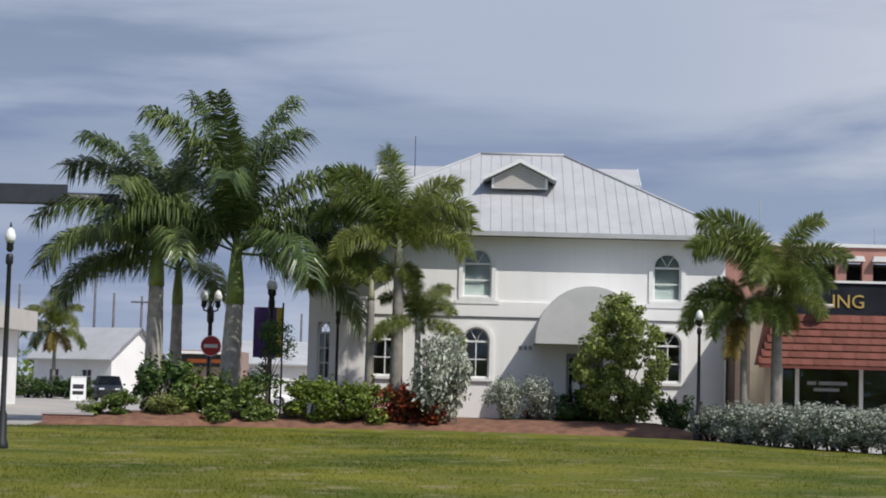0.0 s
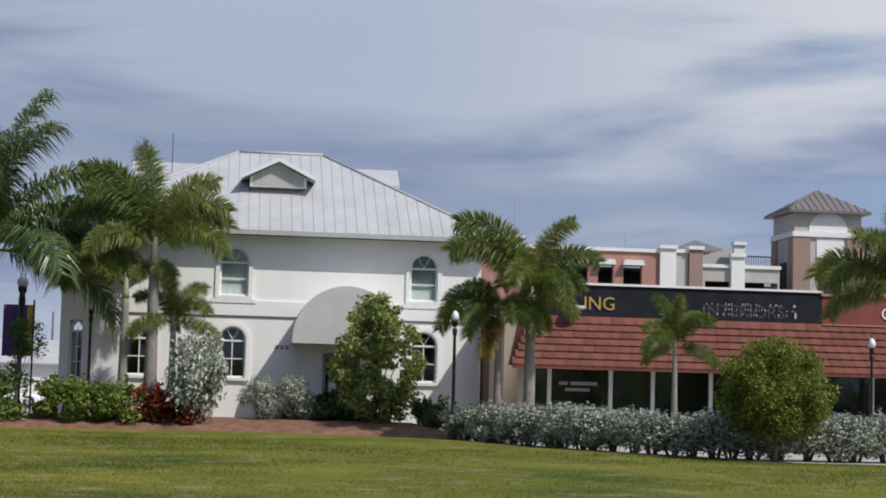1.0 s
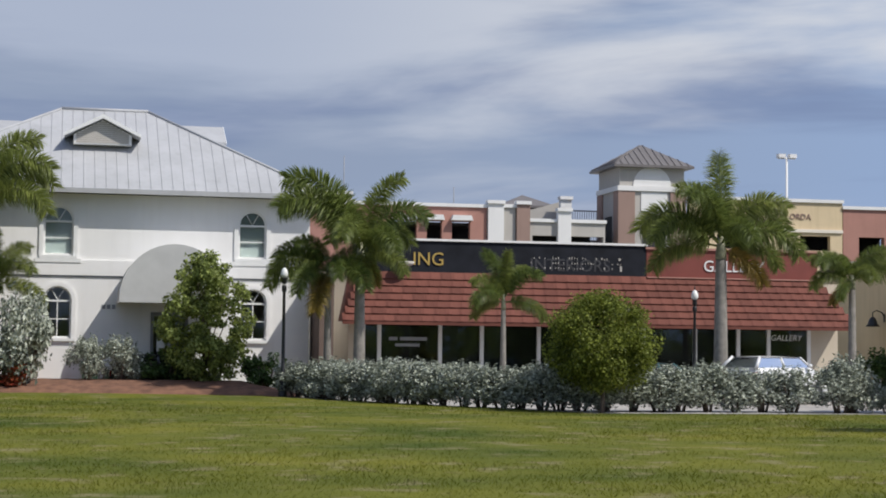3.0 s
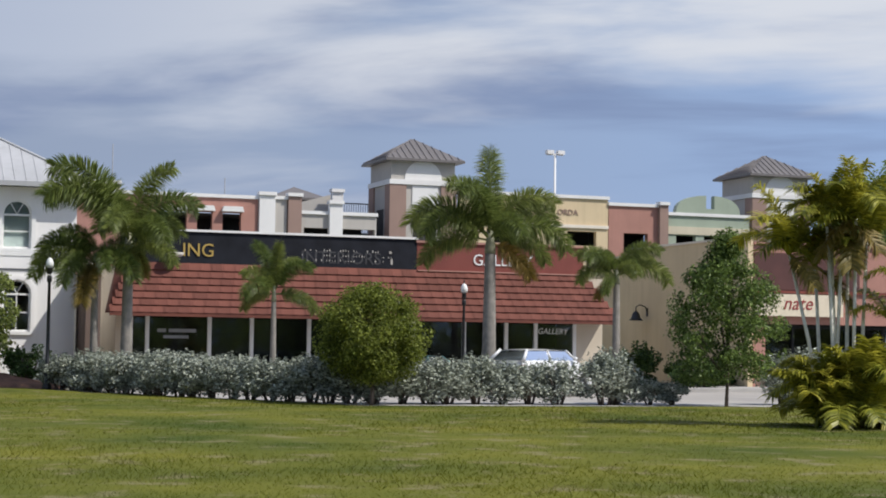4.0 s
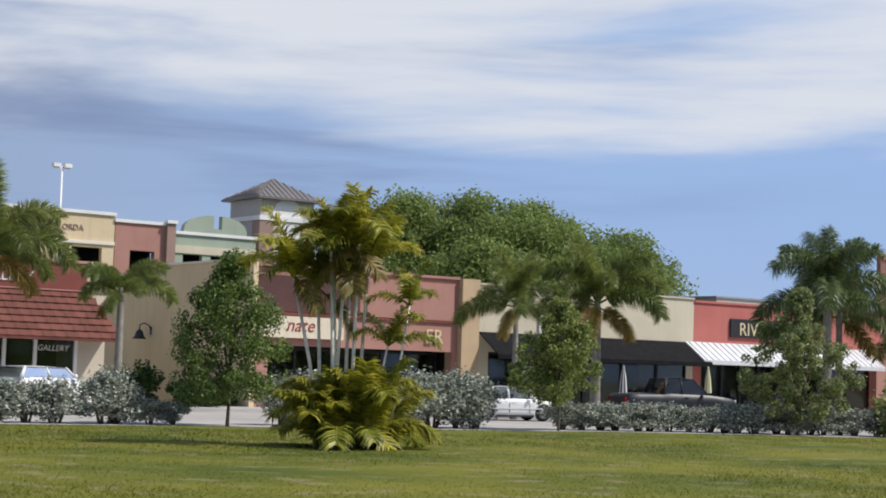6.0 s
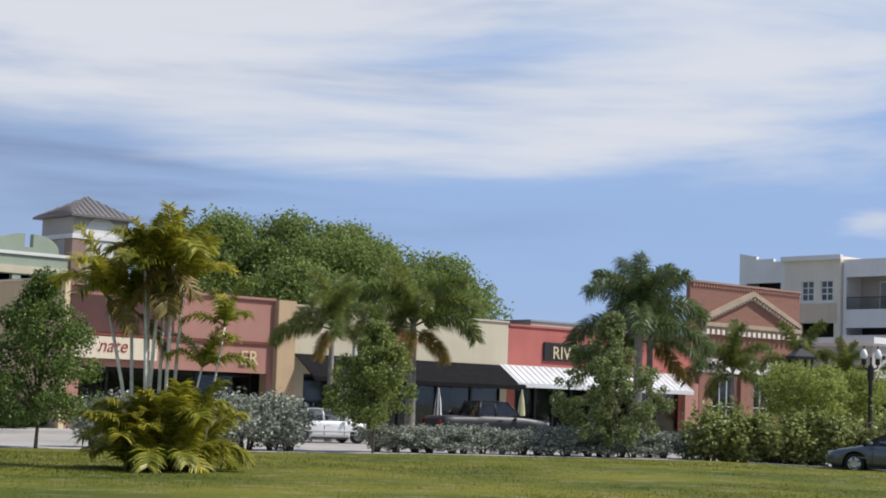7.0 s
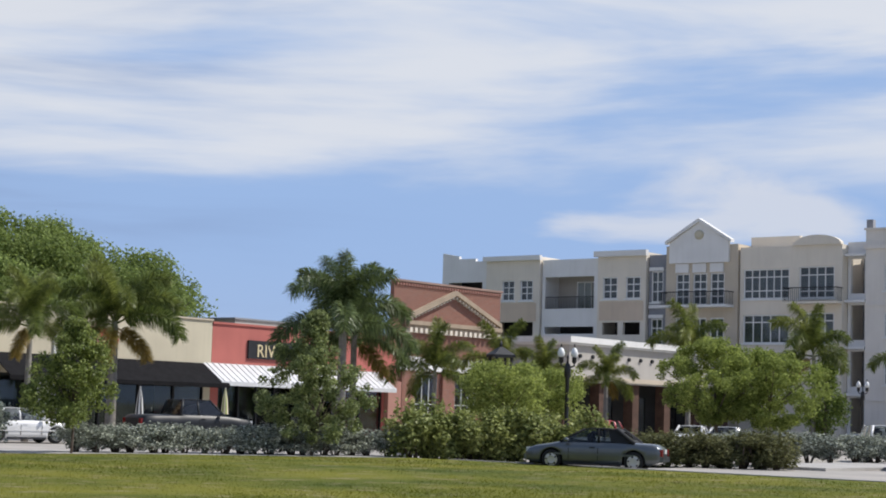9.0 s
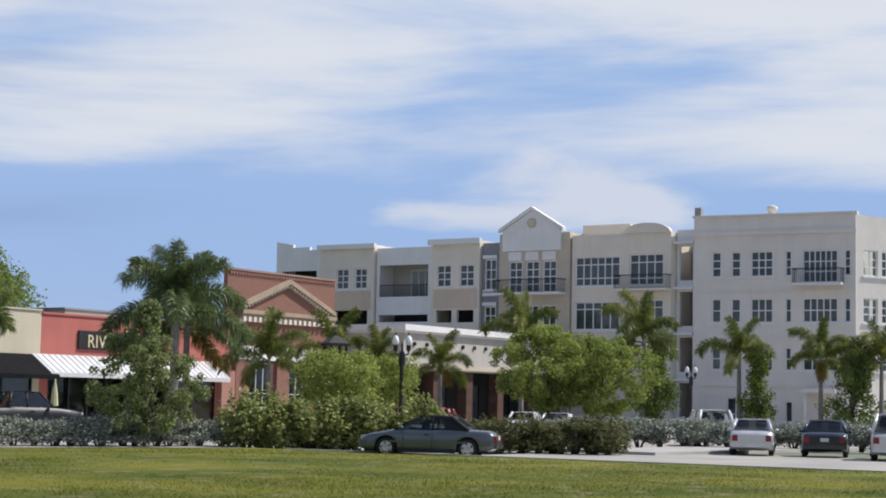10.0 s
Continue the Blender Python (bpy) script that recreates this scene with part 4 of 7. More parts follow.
def cream_shop():
    s = thing("shop_building", pose(0, 68, 0), "cream stucco shop with a long black awning", "shop")
    bm = bmesh.new()
    wall(bm, 51.4, 66.0, 0, 6.15, 0, 0.25, [(52.2, 65.5, 0.3, 2.9)])
    shell(s, CREAM, 51.4, 66.0, 0, 13, 0, 5.6)
    bmesh.ops.recalc_face_normals(bm, faces=bm.faces)
    part("wall", bm, CREAM, s)
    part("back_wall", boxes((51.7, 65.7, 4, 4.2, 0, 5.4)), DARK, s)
    part("coping", boxes((51.4, 66.0, -0.08, 0.3, 6.153, 6.24)), BEIGE, s)
    storefront(s, 52.2, 65.5, 0.3, 2.9, 0.1, [54.0, 55.8, 58.4, 61, 63.4], BLACK_IRON)
    part("door_panel", boxes((54.1, 55.7, 0.02, 0.08, 0.3, 2.6)), OFFWHITE, s, "pale door panel")
    awning(s, 51.6, 65.9, -1.6, -0.01, 2.78, 3.86, BLACK_CLOTH, "black canvas awning")
    sg = part("sign_board", boxes((55.3, 56.6, -0.1, -0.003, 3.95, 5.3)), OFFWHITE, s, "white sign board with a red oval")
    bm = bmesh.new()
    prism(bm, [(57.9 + 1.45 * math.cos(a * math.tau / 24), 4.75 + 0.62 * math.sin(a * math.tau / 24)) for a in range(24)], -0.16, -0.01)
    ov = part("oval", bm, SIGN_RED, sg, "red oval sign")
    part("lettering", boxes(*[(57.0 + k * 0.42, 57.26 + k * 0.42, -0.18, -0.163, 4.62, 4.92) for k in range(5)]), PINK, ov)
    return s


cream_shop()


def coral_shop():
    s = thing("shop_building", pose(0, 68, 0), "coral red stucco shop with a white ribbed metal awning", "shop")
    bm = bmesh.new()
    wall(bm, 66.02, 81.4, 0, 6.0, 0, 0.25, [(66.6, 80.2, 0.2, 2.9)])
    shell(s, CORAL, 66.02, 81.4, 0, 13, 0, 5.5)
    bmesh.ops.recalc_face_normals(bm, faces=bm.faces)
    part("wall", bm, CORAL, s)
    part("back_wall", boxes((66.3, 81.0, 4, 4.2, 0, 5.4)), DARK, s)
    part("coping", boxes((66.02, 81.4, -0.08, 0.3, 6.003, 6.12)), CORAL, s)
    storefront(s, 66.6, 80.2, 0.2, 2.9, 0.1, [68.2, 69.6, 71, 73.4, 75.8, 78.2], BLACK_IRON)
    awning(s, 65.4, 79.8, -1.5, -0.01, 2.92, 3.9, WHITE_METAL, "white ribbed metal awning", 0.45)
    sg = part("sign_board", boxes((68.7, 74.0, -0.12, -0.003, 4.25, 5.25)), BLACK_PAINT, s, "black sign board with gold letters")
    lettering("RIV", 1.0, PALE_GOLD, sg, 69.3, -0.13, 4.36, label="raised gold capital letters")
    part("pier", boxes((80.4, 81.6, -0.35, -0.005, 0, 3.4)), PINK, s, "salmon stucco pier")
    return s


coral_shop()
tagged(part("rear_building", boxes((81.6, 90, 82, 92, 0, 7.3)), GARAGE_GREY), "plain pale grey block behind the shops", "building")


tagged(part("rear_coping", boxes((81.5, 90.1, 81.9, 92.1, 7.303, 7.42)), GREY_LINE), "dark metal edge of the rear block's roof", "coping", "", "structure")


def brick_mat():
    m = mat("red_brick", (0.38, 0.125, 0.075), 0.9, 0.1, 0.8, 40, 0.1, stain=0.2)
    nt = m.node_tree
    N, L = nt.nodes.new, nt.links.new
    b = nt.nodes["Principled BSDF"]
    br = N("ShaderNodeTexBrick")
    br.inputs["Scale"].default_value = 1.0
    br.inputs["Brick Width"].default_value, br.inputs["Row Height"].default_value, br.inputs["Mortar Size"].default_value = 0.215, 0.075, 0.010
    br.inputs["Color1"].default_value, br.inputs["Color2"].default_value, br.inputs["Mortar"].default_value = (0.275, 0.095, 0.06, 1), (0.20, 0.068, 0.047, 1), (0.28, 0.22, 0.18, 1)
    mp, co = N("ShaderNodeMapping"), N("ShaderNodeTexCoord")
    mp.inputs["Rotation"].default_value = (radians(90), 0, 0)
    L(co.outputs["Object"], mp.inputs["Vector"]); L(mp.outputs[0], br.inputs["Vector"])
    L(br.outputs["Color"], b.inputs["Base Color"])
    return m


BRICK = brick_mat()
# brick with the arcade's deep shade put into its colour
SHADED_BRICK = mat("shade_darkened_brick", (0.11, 0.06, 0.043), 0.9, 0.15, 2.0, 40, 0.2, stain=0.2)


def brick_building():
    s = thing("brick_building", pose(0.75, 68, 0), "two-storey red brick building with a tan pediment and dentils", "building")
    bm = bmesh.new()
    wall(bm, 80.9, 91.8, 0, 9.55, 0.5, 0.3, [(83.2, 85.4, 0.2, 4.0), (87.2, 89.4, 0.2, 4.0)])
    shell(s, BRICK, 80.9, 91.8, 0.5, 14, 0, 5.6, 0.3)
    bmesh.ops.recalc_face_normals(bm, faces=bm.faces)
    part("wall", bm, BRICK, s)
    part("base_band", boxes((81.6, 91.8, 0.38, 0.497, 4.15, 5.0)), OFFWHITE, s, "white painted band over the ground floor")
    for a in (81.7, 85.7, 89.9):
        part("pilaster", boxes((a, a + 1.0, 0.3, 0.497, 0, 4.147)), BRICK, s)
    part("coping", boxes((80.8, 91.9, 0.36, 0.85, 9.553, 9.68)), GARAGE_BROWN, s)
    for k in range(40):
        part("dentil", boxes((81.1 + k * 0.27, 81.22 + k * 0.27, 0.40, 0.497, 9.32, 9.5)), PINK, s)
    c = part("cornice", boxes((82.0, 91.6, 0.10, 0.497, 6.95, 7.20), (82.0, 91.6, 0.22, 0.497, 6.78, 6.947)), TAN_TRIM, s, "projecting tan cornice")
    for k in range(19):
        part("dentil", boxes((82.15 + k * 0.5, 82.4 + k * 0.5, 0.18, 0.497, 6.48, 6.775)), PALE_CREAM, c)
    bm = bmesh.new()
    for s_ in (-1, 1):
        prism(bm, [(86.75, 9.02), (86.75 + s_ * 4.85, 7.22), (86.75 + s_ * 4.85, 7.50), (86.75, 9.32)][::s_], 0.15, 0.497)
    part("pediment", bm, TAN_TRIM, s, "tan raking pediment mouldings")
    for k in range(15):
        for s_ in (-1, 1):
            x, z = 86.75 + s_ * (0.2 + k * 0.31), 8.84 - 0.371 * (0.2 + k * 0.31)
            part("dentil", boxes((x - 0.08, x + 0.08, 0.30, 0.497, z, z + 0.16)), PALE_CREAM, s)
    for k in range(2):
        a = (83.2, 87.2)[k]
        window(s, a, a + 2.2, 0.2, 4.0, 0.6, 3, 2, sill=False)
    return s


brick_building()


def arcade_building():
    s = thing("arcade_building", pose(95, 64.6, 0), "low arcaded corner building with brick piers and a pale cornice", "building")
    bm = boxes((0, 22, 0, 0.4, 3.9, 6.3), (0, 0.4, 0.4, 16, 3.9, 6.3), (0.4, 22, 15.6, 16, 0, 6.3), (21.6, 22, 0.4, 15.6, 0, 6.3), (0.4, 21.6, 0.4, 15.6, 5.6, 5.8))
    part("wall", bm, GARAGE_GREY, s)
    part("cornice", boxes((-0.35, 22.3, -0.35, 0.0, 6.45, 6.85), (-0.35, -0.003, 0.003, 16, 6.45, 6.85), (-0.15, 22.2, -0.15, -0.003, 6.303, 6.447), (-0.15, -0.005, 0.0, 16, 6.303, 6.447)), OFFWHITE, s, "white projecting cornice")
    part("string_course", boxes((-0.1, 22, -0.1, -0.003, 4.0, 4.3), (-0.1, -0.003, 0.0, 16, 4.0, 4.3)), BEIGE, s)
    for k in range(14):
        part("roundel", lathe(bmesh.new(), [(0.14, -0.06), (0.14, 0.06)], (0, 0, 0), 10), BLACK_IRON, s).matrix_basis = pose(1.2 + k * 1.5, -0.06, 5.6, 90)
    for k in range(6):
        part("pier", boxes((k * 4.2, k * 4.2 + 0.8, 0.35, 1.1, -0.1, 3.897)), SHADED_BRICK, s, "square brick pier, coloured dark for the arcade's shade")
    for k in range(1, 4):
        part("pier", boxes((-0.05, 0.7, k * 4.4, k * 4.4 + 0.8, -0.1, 3.897)), SHADED_BRICK, s, "square brick pier, coloured dark for the arcade's shade")
    # near-black back walls paint in the arcade's deep shade
    part("back_wall", boxes((2.5, 21, 3.5, 3.7, 0, 5.5), (2.5, 2.7, 3.7, 15, 0, 5.5)), DARK, s)
    for k in range(4):
        window(s, 3.4 + k * 4.4, 6.2 + k * 4.4, 0.4, 3.2, 3.42, 3, 2, material=BLACK_IRON, sill=False)
    return s


arcade_building()


ks = thing("kiosk", pose(78.0, 57.6, 0, 0, 0, -30), "small black-roofed open kiosk at the street corner", "kiosk")
kr = part("roof", hip_roof(bmesh.new(), -0.62, 0.62, -0.62, 0.62, 4.9, 0, 0, 0, 5.4), BLACK_IRON, ks, "black metal pyramid roof")
part("finial", lathe(bmesh.new(), [(0.06, 5.3), (0.10, 5.42), (0.02, 5.7)], seg=8), BLACK_IRON, kr)
for dx in (-0.45, 0.45):
    for dy in (-0.45, 0.45):
        part("post", boxes((dx - 0.06, dx + 0.06, dy - 0.06, dy + 0.06, -0.12, 4.76)), BLACK_IRON, ks)

# ---- the garage and towers behind ----
def tower(x, y, top):
    t = thing("stair_tower", pose(x, y, 0), "square stucco stair tower with a brown pyramid roof", "tower")
    w = 4.1
    part("wall", wall_box(w, 0, top - 1.3), GARAGE_GREY, t)
    rf = part("roof", hip_roof(bmesh.new(), -0.48, w + 0.48, -0.48, w + 0.48, top - 1.25, w / 2, w / 2, w / 2, top + 0.25), ROOF_BROWN, t, "brown metal pyramid roof")
    bm = bmesh.new()
    k = -0.4
    while k < w + 0.45:
        f = 1 - abs(k - w / 2) / (w / 2 + 0.48)
        part("seam", tube(bmesh.new(), [(k, -0.48, top - 1.23), (k, -0.48 + (w / 2 + 0.48) * f, top - 1.23 + 1.5 * f)], 0.035, 4), ROOF_BROWN, rf)
        part("seam", tube(bmesh.new(), [(-0.48, k, top - 1.23), (-0.48 + (w / 2 + 0.48) * f, k, top - 1.23 + 1.5 * f)], 0.035, 4), ROOF_BROWN, rf)
        k += 0.42
    z = top - 2.8
    part("string_course", boxes((-0.15, w + 0.15, -0.15, -0.003, z, z + 0.3), (-0.15, -0.003, 0.0, w + 0.1, z, z + 0.3)), OFFWHITE, t)
    part("corner_pier", boxes((-0.1, 0.95, -0.1, -0.004, 0, z - 0.003), (-0.1, -0.005, 0.0, 0.9, 0, z - 0.003)), GARAGE_BROWN, t, "brown stucco corner pier")
    part("corner_pier", boxes((w - 0.9, w + 0.1, -0.1, -0.004, 0, z - 0.003)), GARAGE_BROWN, t, "brown stucco corner pier")
    part("corner_pier", boxes((-0.1, -0.005, w - 0.9, w + 0.1, 0, z - 0.003)), GARAGE_BROWN, t, "brown stucco corner pier")
    bm = bmesh.new()
    prism(bm, [(w / 2 + 1.2 * math.cos(a * math.pi / 14), z + 0.31 + 1.2 * math.sin(a * math.pi / 14)) for a in range(15)], -0.06, -0.004)
    part("lunette", bm, OFFWHITE, t, "pale half-round panel")
    part("panel", boxes((1.35, w - 1.1, -0.05, -0.004, z - 1.2, z - 0.05)), OFFWHITE, t)
    # flat near-black panels on the solid wall paint the openings' shade
    part("opening", boxes((1.45, w - 1.2, -0.03, -0.006, z - 4.4, z - 1.45)), DARK, t, "near-black panel that paints a shaded stair opening")
    part("opening", boxes((-0.04, -0.006, 1.4, w - 1.4, z - 4.4, z - 1.45)), DARK, t, "near-black panel that paints a shaded stair opening")
    return t


def wall_box(w, z0, z1):
    return boxes((0, w, 0, w, z0, z1))


tower(32.85, 100.2, 14.15)
tower(57.7, 100.2, 14.35)


def garage_bay(x0, x1, top, material, label, wins=(), coping=OFFWHITE, y=100.0):
    g = thing("garage_bay", pose(x0, y, 0), label, "building", "bays of the parking garage")
    w = x1 - x0
    bm = bmesh.new()
    wall(bm, 0, w, 0, top - 0.003, 0, 0.4, [(a - x0, b - x0, c, d) for a, b, c, d in wins])
    bmesh.ops.recalc_face_normals(bm, faces=bm.faces)
    part("wall", bm, material, g)
    part("coping", boxes((-0.06, w + 0.06, -0.12, 0.5, top, top + 0.2)), coping, g)
    if wins:
        part("back_wall", boxes((0, w, 3.0, 3.2, 0, 9.0), (0, w, 0.4, 3.0, 9.0, 9.15)), DARK, g)
    return g


g = garage_bay(12.0, 24.6, 10.05, PINK, "salmon stucco garage bay with white window hoods", [(19.0, 20.4, 8.0, 9.2), (21.0, 21.9, 8.0, 9.2), (22.5, 23.6, 8.0, 9.2)])
for a, b in ((18.9, 20.5), (20.9, 22.0), (22.4, 23.7)):
    part("hood", prism(bmesh.new(), [(a - 12, 9.25), (b - 12, 9.25), (b - 12.1, 9.55), (a - 11.9, 9.55)], -0.4, -0.003), OFFWHITE, g)
garage_bay(12.0, 17.2, 10.95, BEIGE, "beige stucco garage parapet", y=104)
garage_bay(24.65, 25.6, 10.3, OFFWHITE, "pale stucco garage pilaster", y=99.8)
garage_bay(25.65, 26.35, 10.1, GARAGE_GREY, "grey stucco garage bay")
garage_bay(26.4, 27.2, 10.3, GARAGE_BROWN, "brown stucco garage pier", y=99.8)
garage_bay(27.25, 31.9, 9.3, GARAGE_GREY, "grey stucco ramp parapet", [(27.4, 31.8, 7.9, 8.5)])
garage_bay(28.9, 29.7, 9.95, OFFWHITE, "pale stucco ramp post", y=99.7)
garage_bay(30.0, 30.7, 10.95, OFFWHITE, "pale stucco ramp post", y=103)
g = thing("ramp_wall", pose(0, 104, 0), "sloping beige ramp wall", "building")
part("wall", prism(bmesh.new(), [(27.5, 8), (31.0, 8), (31.0, 11.1), (27.5, 10.1)], 0, 0.3), GARAGE_GREY, g)
rl = thing("railing", pose(0, 103.6, 0), "thin dark metal railing on the garage ramp", "railing")
part("rail", boxes((30.75, 32.5, 0, 0.05, 10.3, 10.37), (30.75, 32.5, 0, 0.05, 8.9, 8.96)), BLACK_IRON, rl)
for k in range(12):
    part("baluster", boxes((30.8 + k * 0.15, 30.83 + k * 0.15, 0.01, 0.04, 8.55, 10.3)), BLACK_IRON, rl)
t = thing("stair_turret", pose(27.4, 106, 0), "small turret with a brown pyramid roof", "tower")
part("wall", boxes((0, 2.6, 0, 2.6, 0, 10.6)), GARAGE_GREY, t)
part("roof", hip_roof(bmesh.new(), -0.5, 3.1, -0.5, 3.1, 10.75, 1.3, 1.3, 1.3, 11.55), ROOF_BROWN, t)
g = garage_bay(37.2, 47.2, 10.95, YELLOW, "yellow stucco garage bay", [(39.0, 41.0, 8.0, 8.9), (44.4, 46.4, 8.0, 8.9)])
lettering("ORDA", 0.5, GARAGE_BROWN, g, 6.5, -0.03, 9.9, label="small dark letters")
part("belt", boxes((0, 10, -0.1, -0.003, 9.1, 9.3)), PALE_CREAM, g)
garage_bay(47.25, 51.2, 10.6, PINK, "salmon stucco garage bay", [(48.3, 50.0, 7.6, 8.9)])
garage_bay(50.7, 51.3, 10.75, GARAGE_BROWN, "brown stucco garage pier", y=99.7)
g = garage_bay(51.35, 57.3, 10.15, SAGE, "sage green garage bay with an arched parapet", [(52.0, 53.4, 8.2, 8.9), (54.0, 55.2, 8.2, 8.9), (55.6, 56.9, 8.2, 8.9)])
part("arch", prism(bmesh.new(), [(5.2, 10.16), *[(3.35 + 1.85 * math.cos(a * math.pi / 12), 10.5 + 1.0 * math.sin(a * math.pi / 12)) for a in range(7)], (3.35, 10.65), (2.75, 10.65), *[(2.75 - 2.15 * math.sin(a * math.pi / 12), 10.5 + 1.0 * math.cos(a * math.pi / 12)) for a in range(7)], (0.6, 10.16)], -0.1, 0.35), SAGE, g)
part("band", boxes((0, 5.95, -0.08, -0.003, 8.95, 9.45)), CREAM, g)
l = thing("floodlight_mast", pose(45.7, 105, 0), "tall grey mast with twin floodlights", "lamp")
part("mast", tube(bmesh.new(), [(0, 0, 0), (0, 0, 14.3)], [0.12, 0.07], 6), OFFWHITE, l)
part("lamp_head", boxes((-0.62, -0.14, -0.2, 0.2, 14.25, 14.5)), OFFWHITE, l)
part("lamp_head", boxes((0.14, 0.62, -0.2, 0.2, 14.25, 14.5)), OFFWHITE, l)
part("arm", boxes((-0.6, 0.6, -0.03, 0.03, 14.18, 14.247)), OFFWHITE, l)
for ax, ay, az in ((16.7, 104, 13.3), (23.5, 104, 11.6)):
    a = thing("aerial", pose(ax, ay, 0), "thin grey whip aerial on the garage roof", "aerial")
    part("mast", tube(bmesh.new(), [(0, 0, 8), (0, 0, az)], 0.03, 5), GREY_LINE, a)
tagged(part("garage_block", boxes((12, 62, 104.6, 140, 0, 8.6)), GARAGE_GREY), "grey parking decks behind the garage front", "building")


# ---- the apartment blocks ----
def balcony(parent, x0, x1, z, y, d=0.9, slab=OFFWHITE):
    b = part("balcony", boxes((x0, x1, y - d, y - 0.003, z - 0.18, z)), slab, parent)
    bm = boxes((x0, x1, y - d, y - d + 0.05, z + 0.98, z + 1.05))
    x = x0 + 0.03
    while x < x1:
        box(bm, x - 0.012, x + 0.012, y - d + 0.012, y - d + 0.038, z + 0.0, z + 0.98)
        x += 0.16
    for e in (x0, x1 - 0.04):
        box(bm, e, e + 0.04, y - d + 0.05, y - 0.005, z + 0.98, z + 1.05)
        for k in range(1, 5):
            box(bm, e + 0.008, e + 0.032, y - d + d * k / 5, y - d + d * k / 5 + 0.024, z, z + 0.98)
    part("railing", bm, BLACK_IRON, b, "black iron balcony railing")
    return b


def facade(parent, x0, x1, z0, z1, y, wins, material, depth=8.0):
    """One bay of a block: wall with true windows, and a near-black wall behind as room shade."""
    bm = bmesh.new()
    wall(bm, x0, x1, z0, z1, y, 0.3, [w[:4] for w in wins])
    part("side_wall", boxes((x0, x0 + 0.2, y + 0.3, y + depth, z0, z1)), material, parent)
    part("side_wall", boxes((x1 - 0.2, x1, y + 0.3, y + depth, z0, z1)), material, parent)
    part("flat_roof", boxes((x0 + 0.2, x1 - 0.2, y + 0.3, y + depth, z1 - 0.35, z1 - 0.15)), material, parent)
    bmesh.ops.recalc_face_normals(bm, faces=bm.faces)
    part("wall", bm, material, parent)
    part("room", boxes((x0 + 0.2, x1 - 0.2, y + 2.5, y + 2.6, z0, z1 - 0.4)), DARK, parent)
    for w in wins:
        if len(w) > 4:
            # added grey sheet close behind the glass, so that the panes look lighter
            part("curtain", boxes((max(w[0] - 0.1, x0 + 0.21), min(w[1] + 0.1, x1 - 0.21), y + 0.42, y + 0.46, w[2] - 0.1, w[3] + 0.1)), PANE_BACKING, parent)
            window(parent, *w[:4], y + 0.12, w[4], w[5], bar=0.08, fw=0.10, sill=True, zs=w[6] if len(w) > 6 else None)


# local x runs along the front, towards the south; the front faces west
CONDO = pose(120, 96, 0, 0, 0, -90)


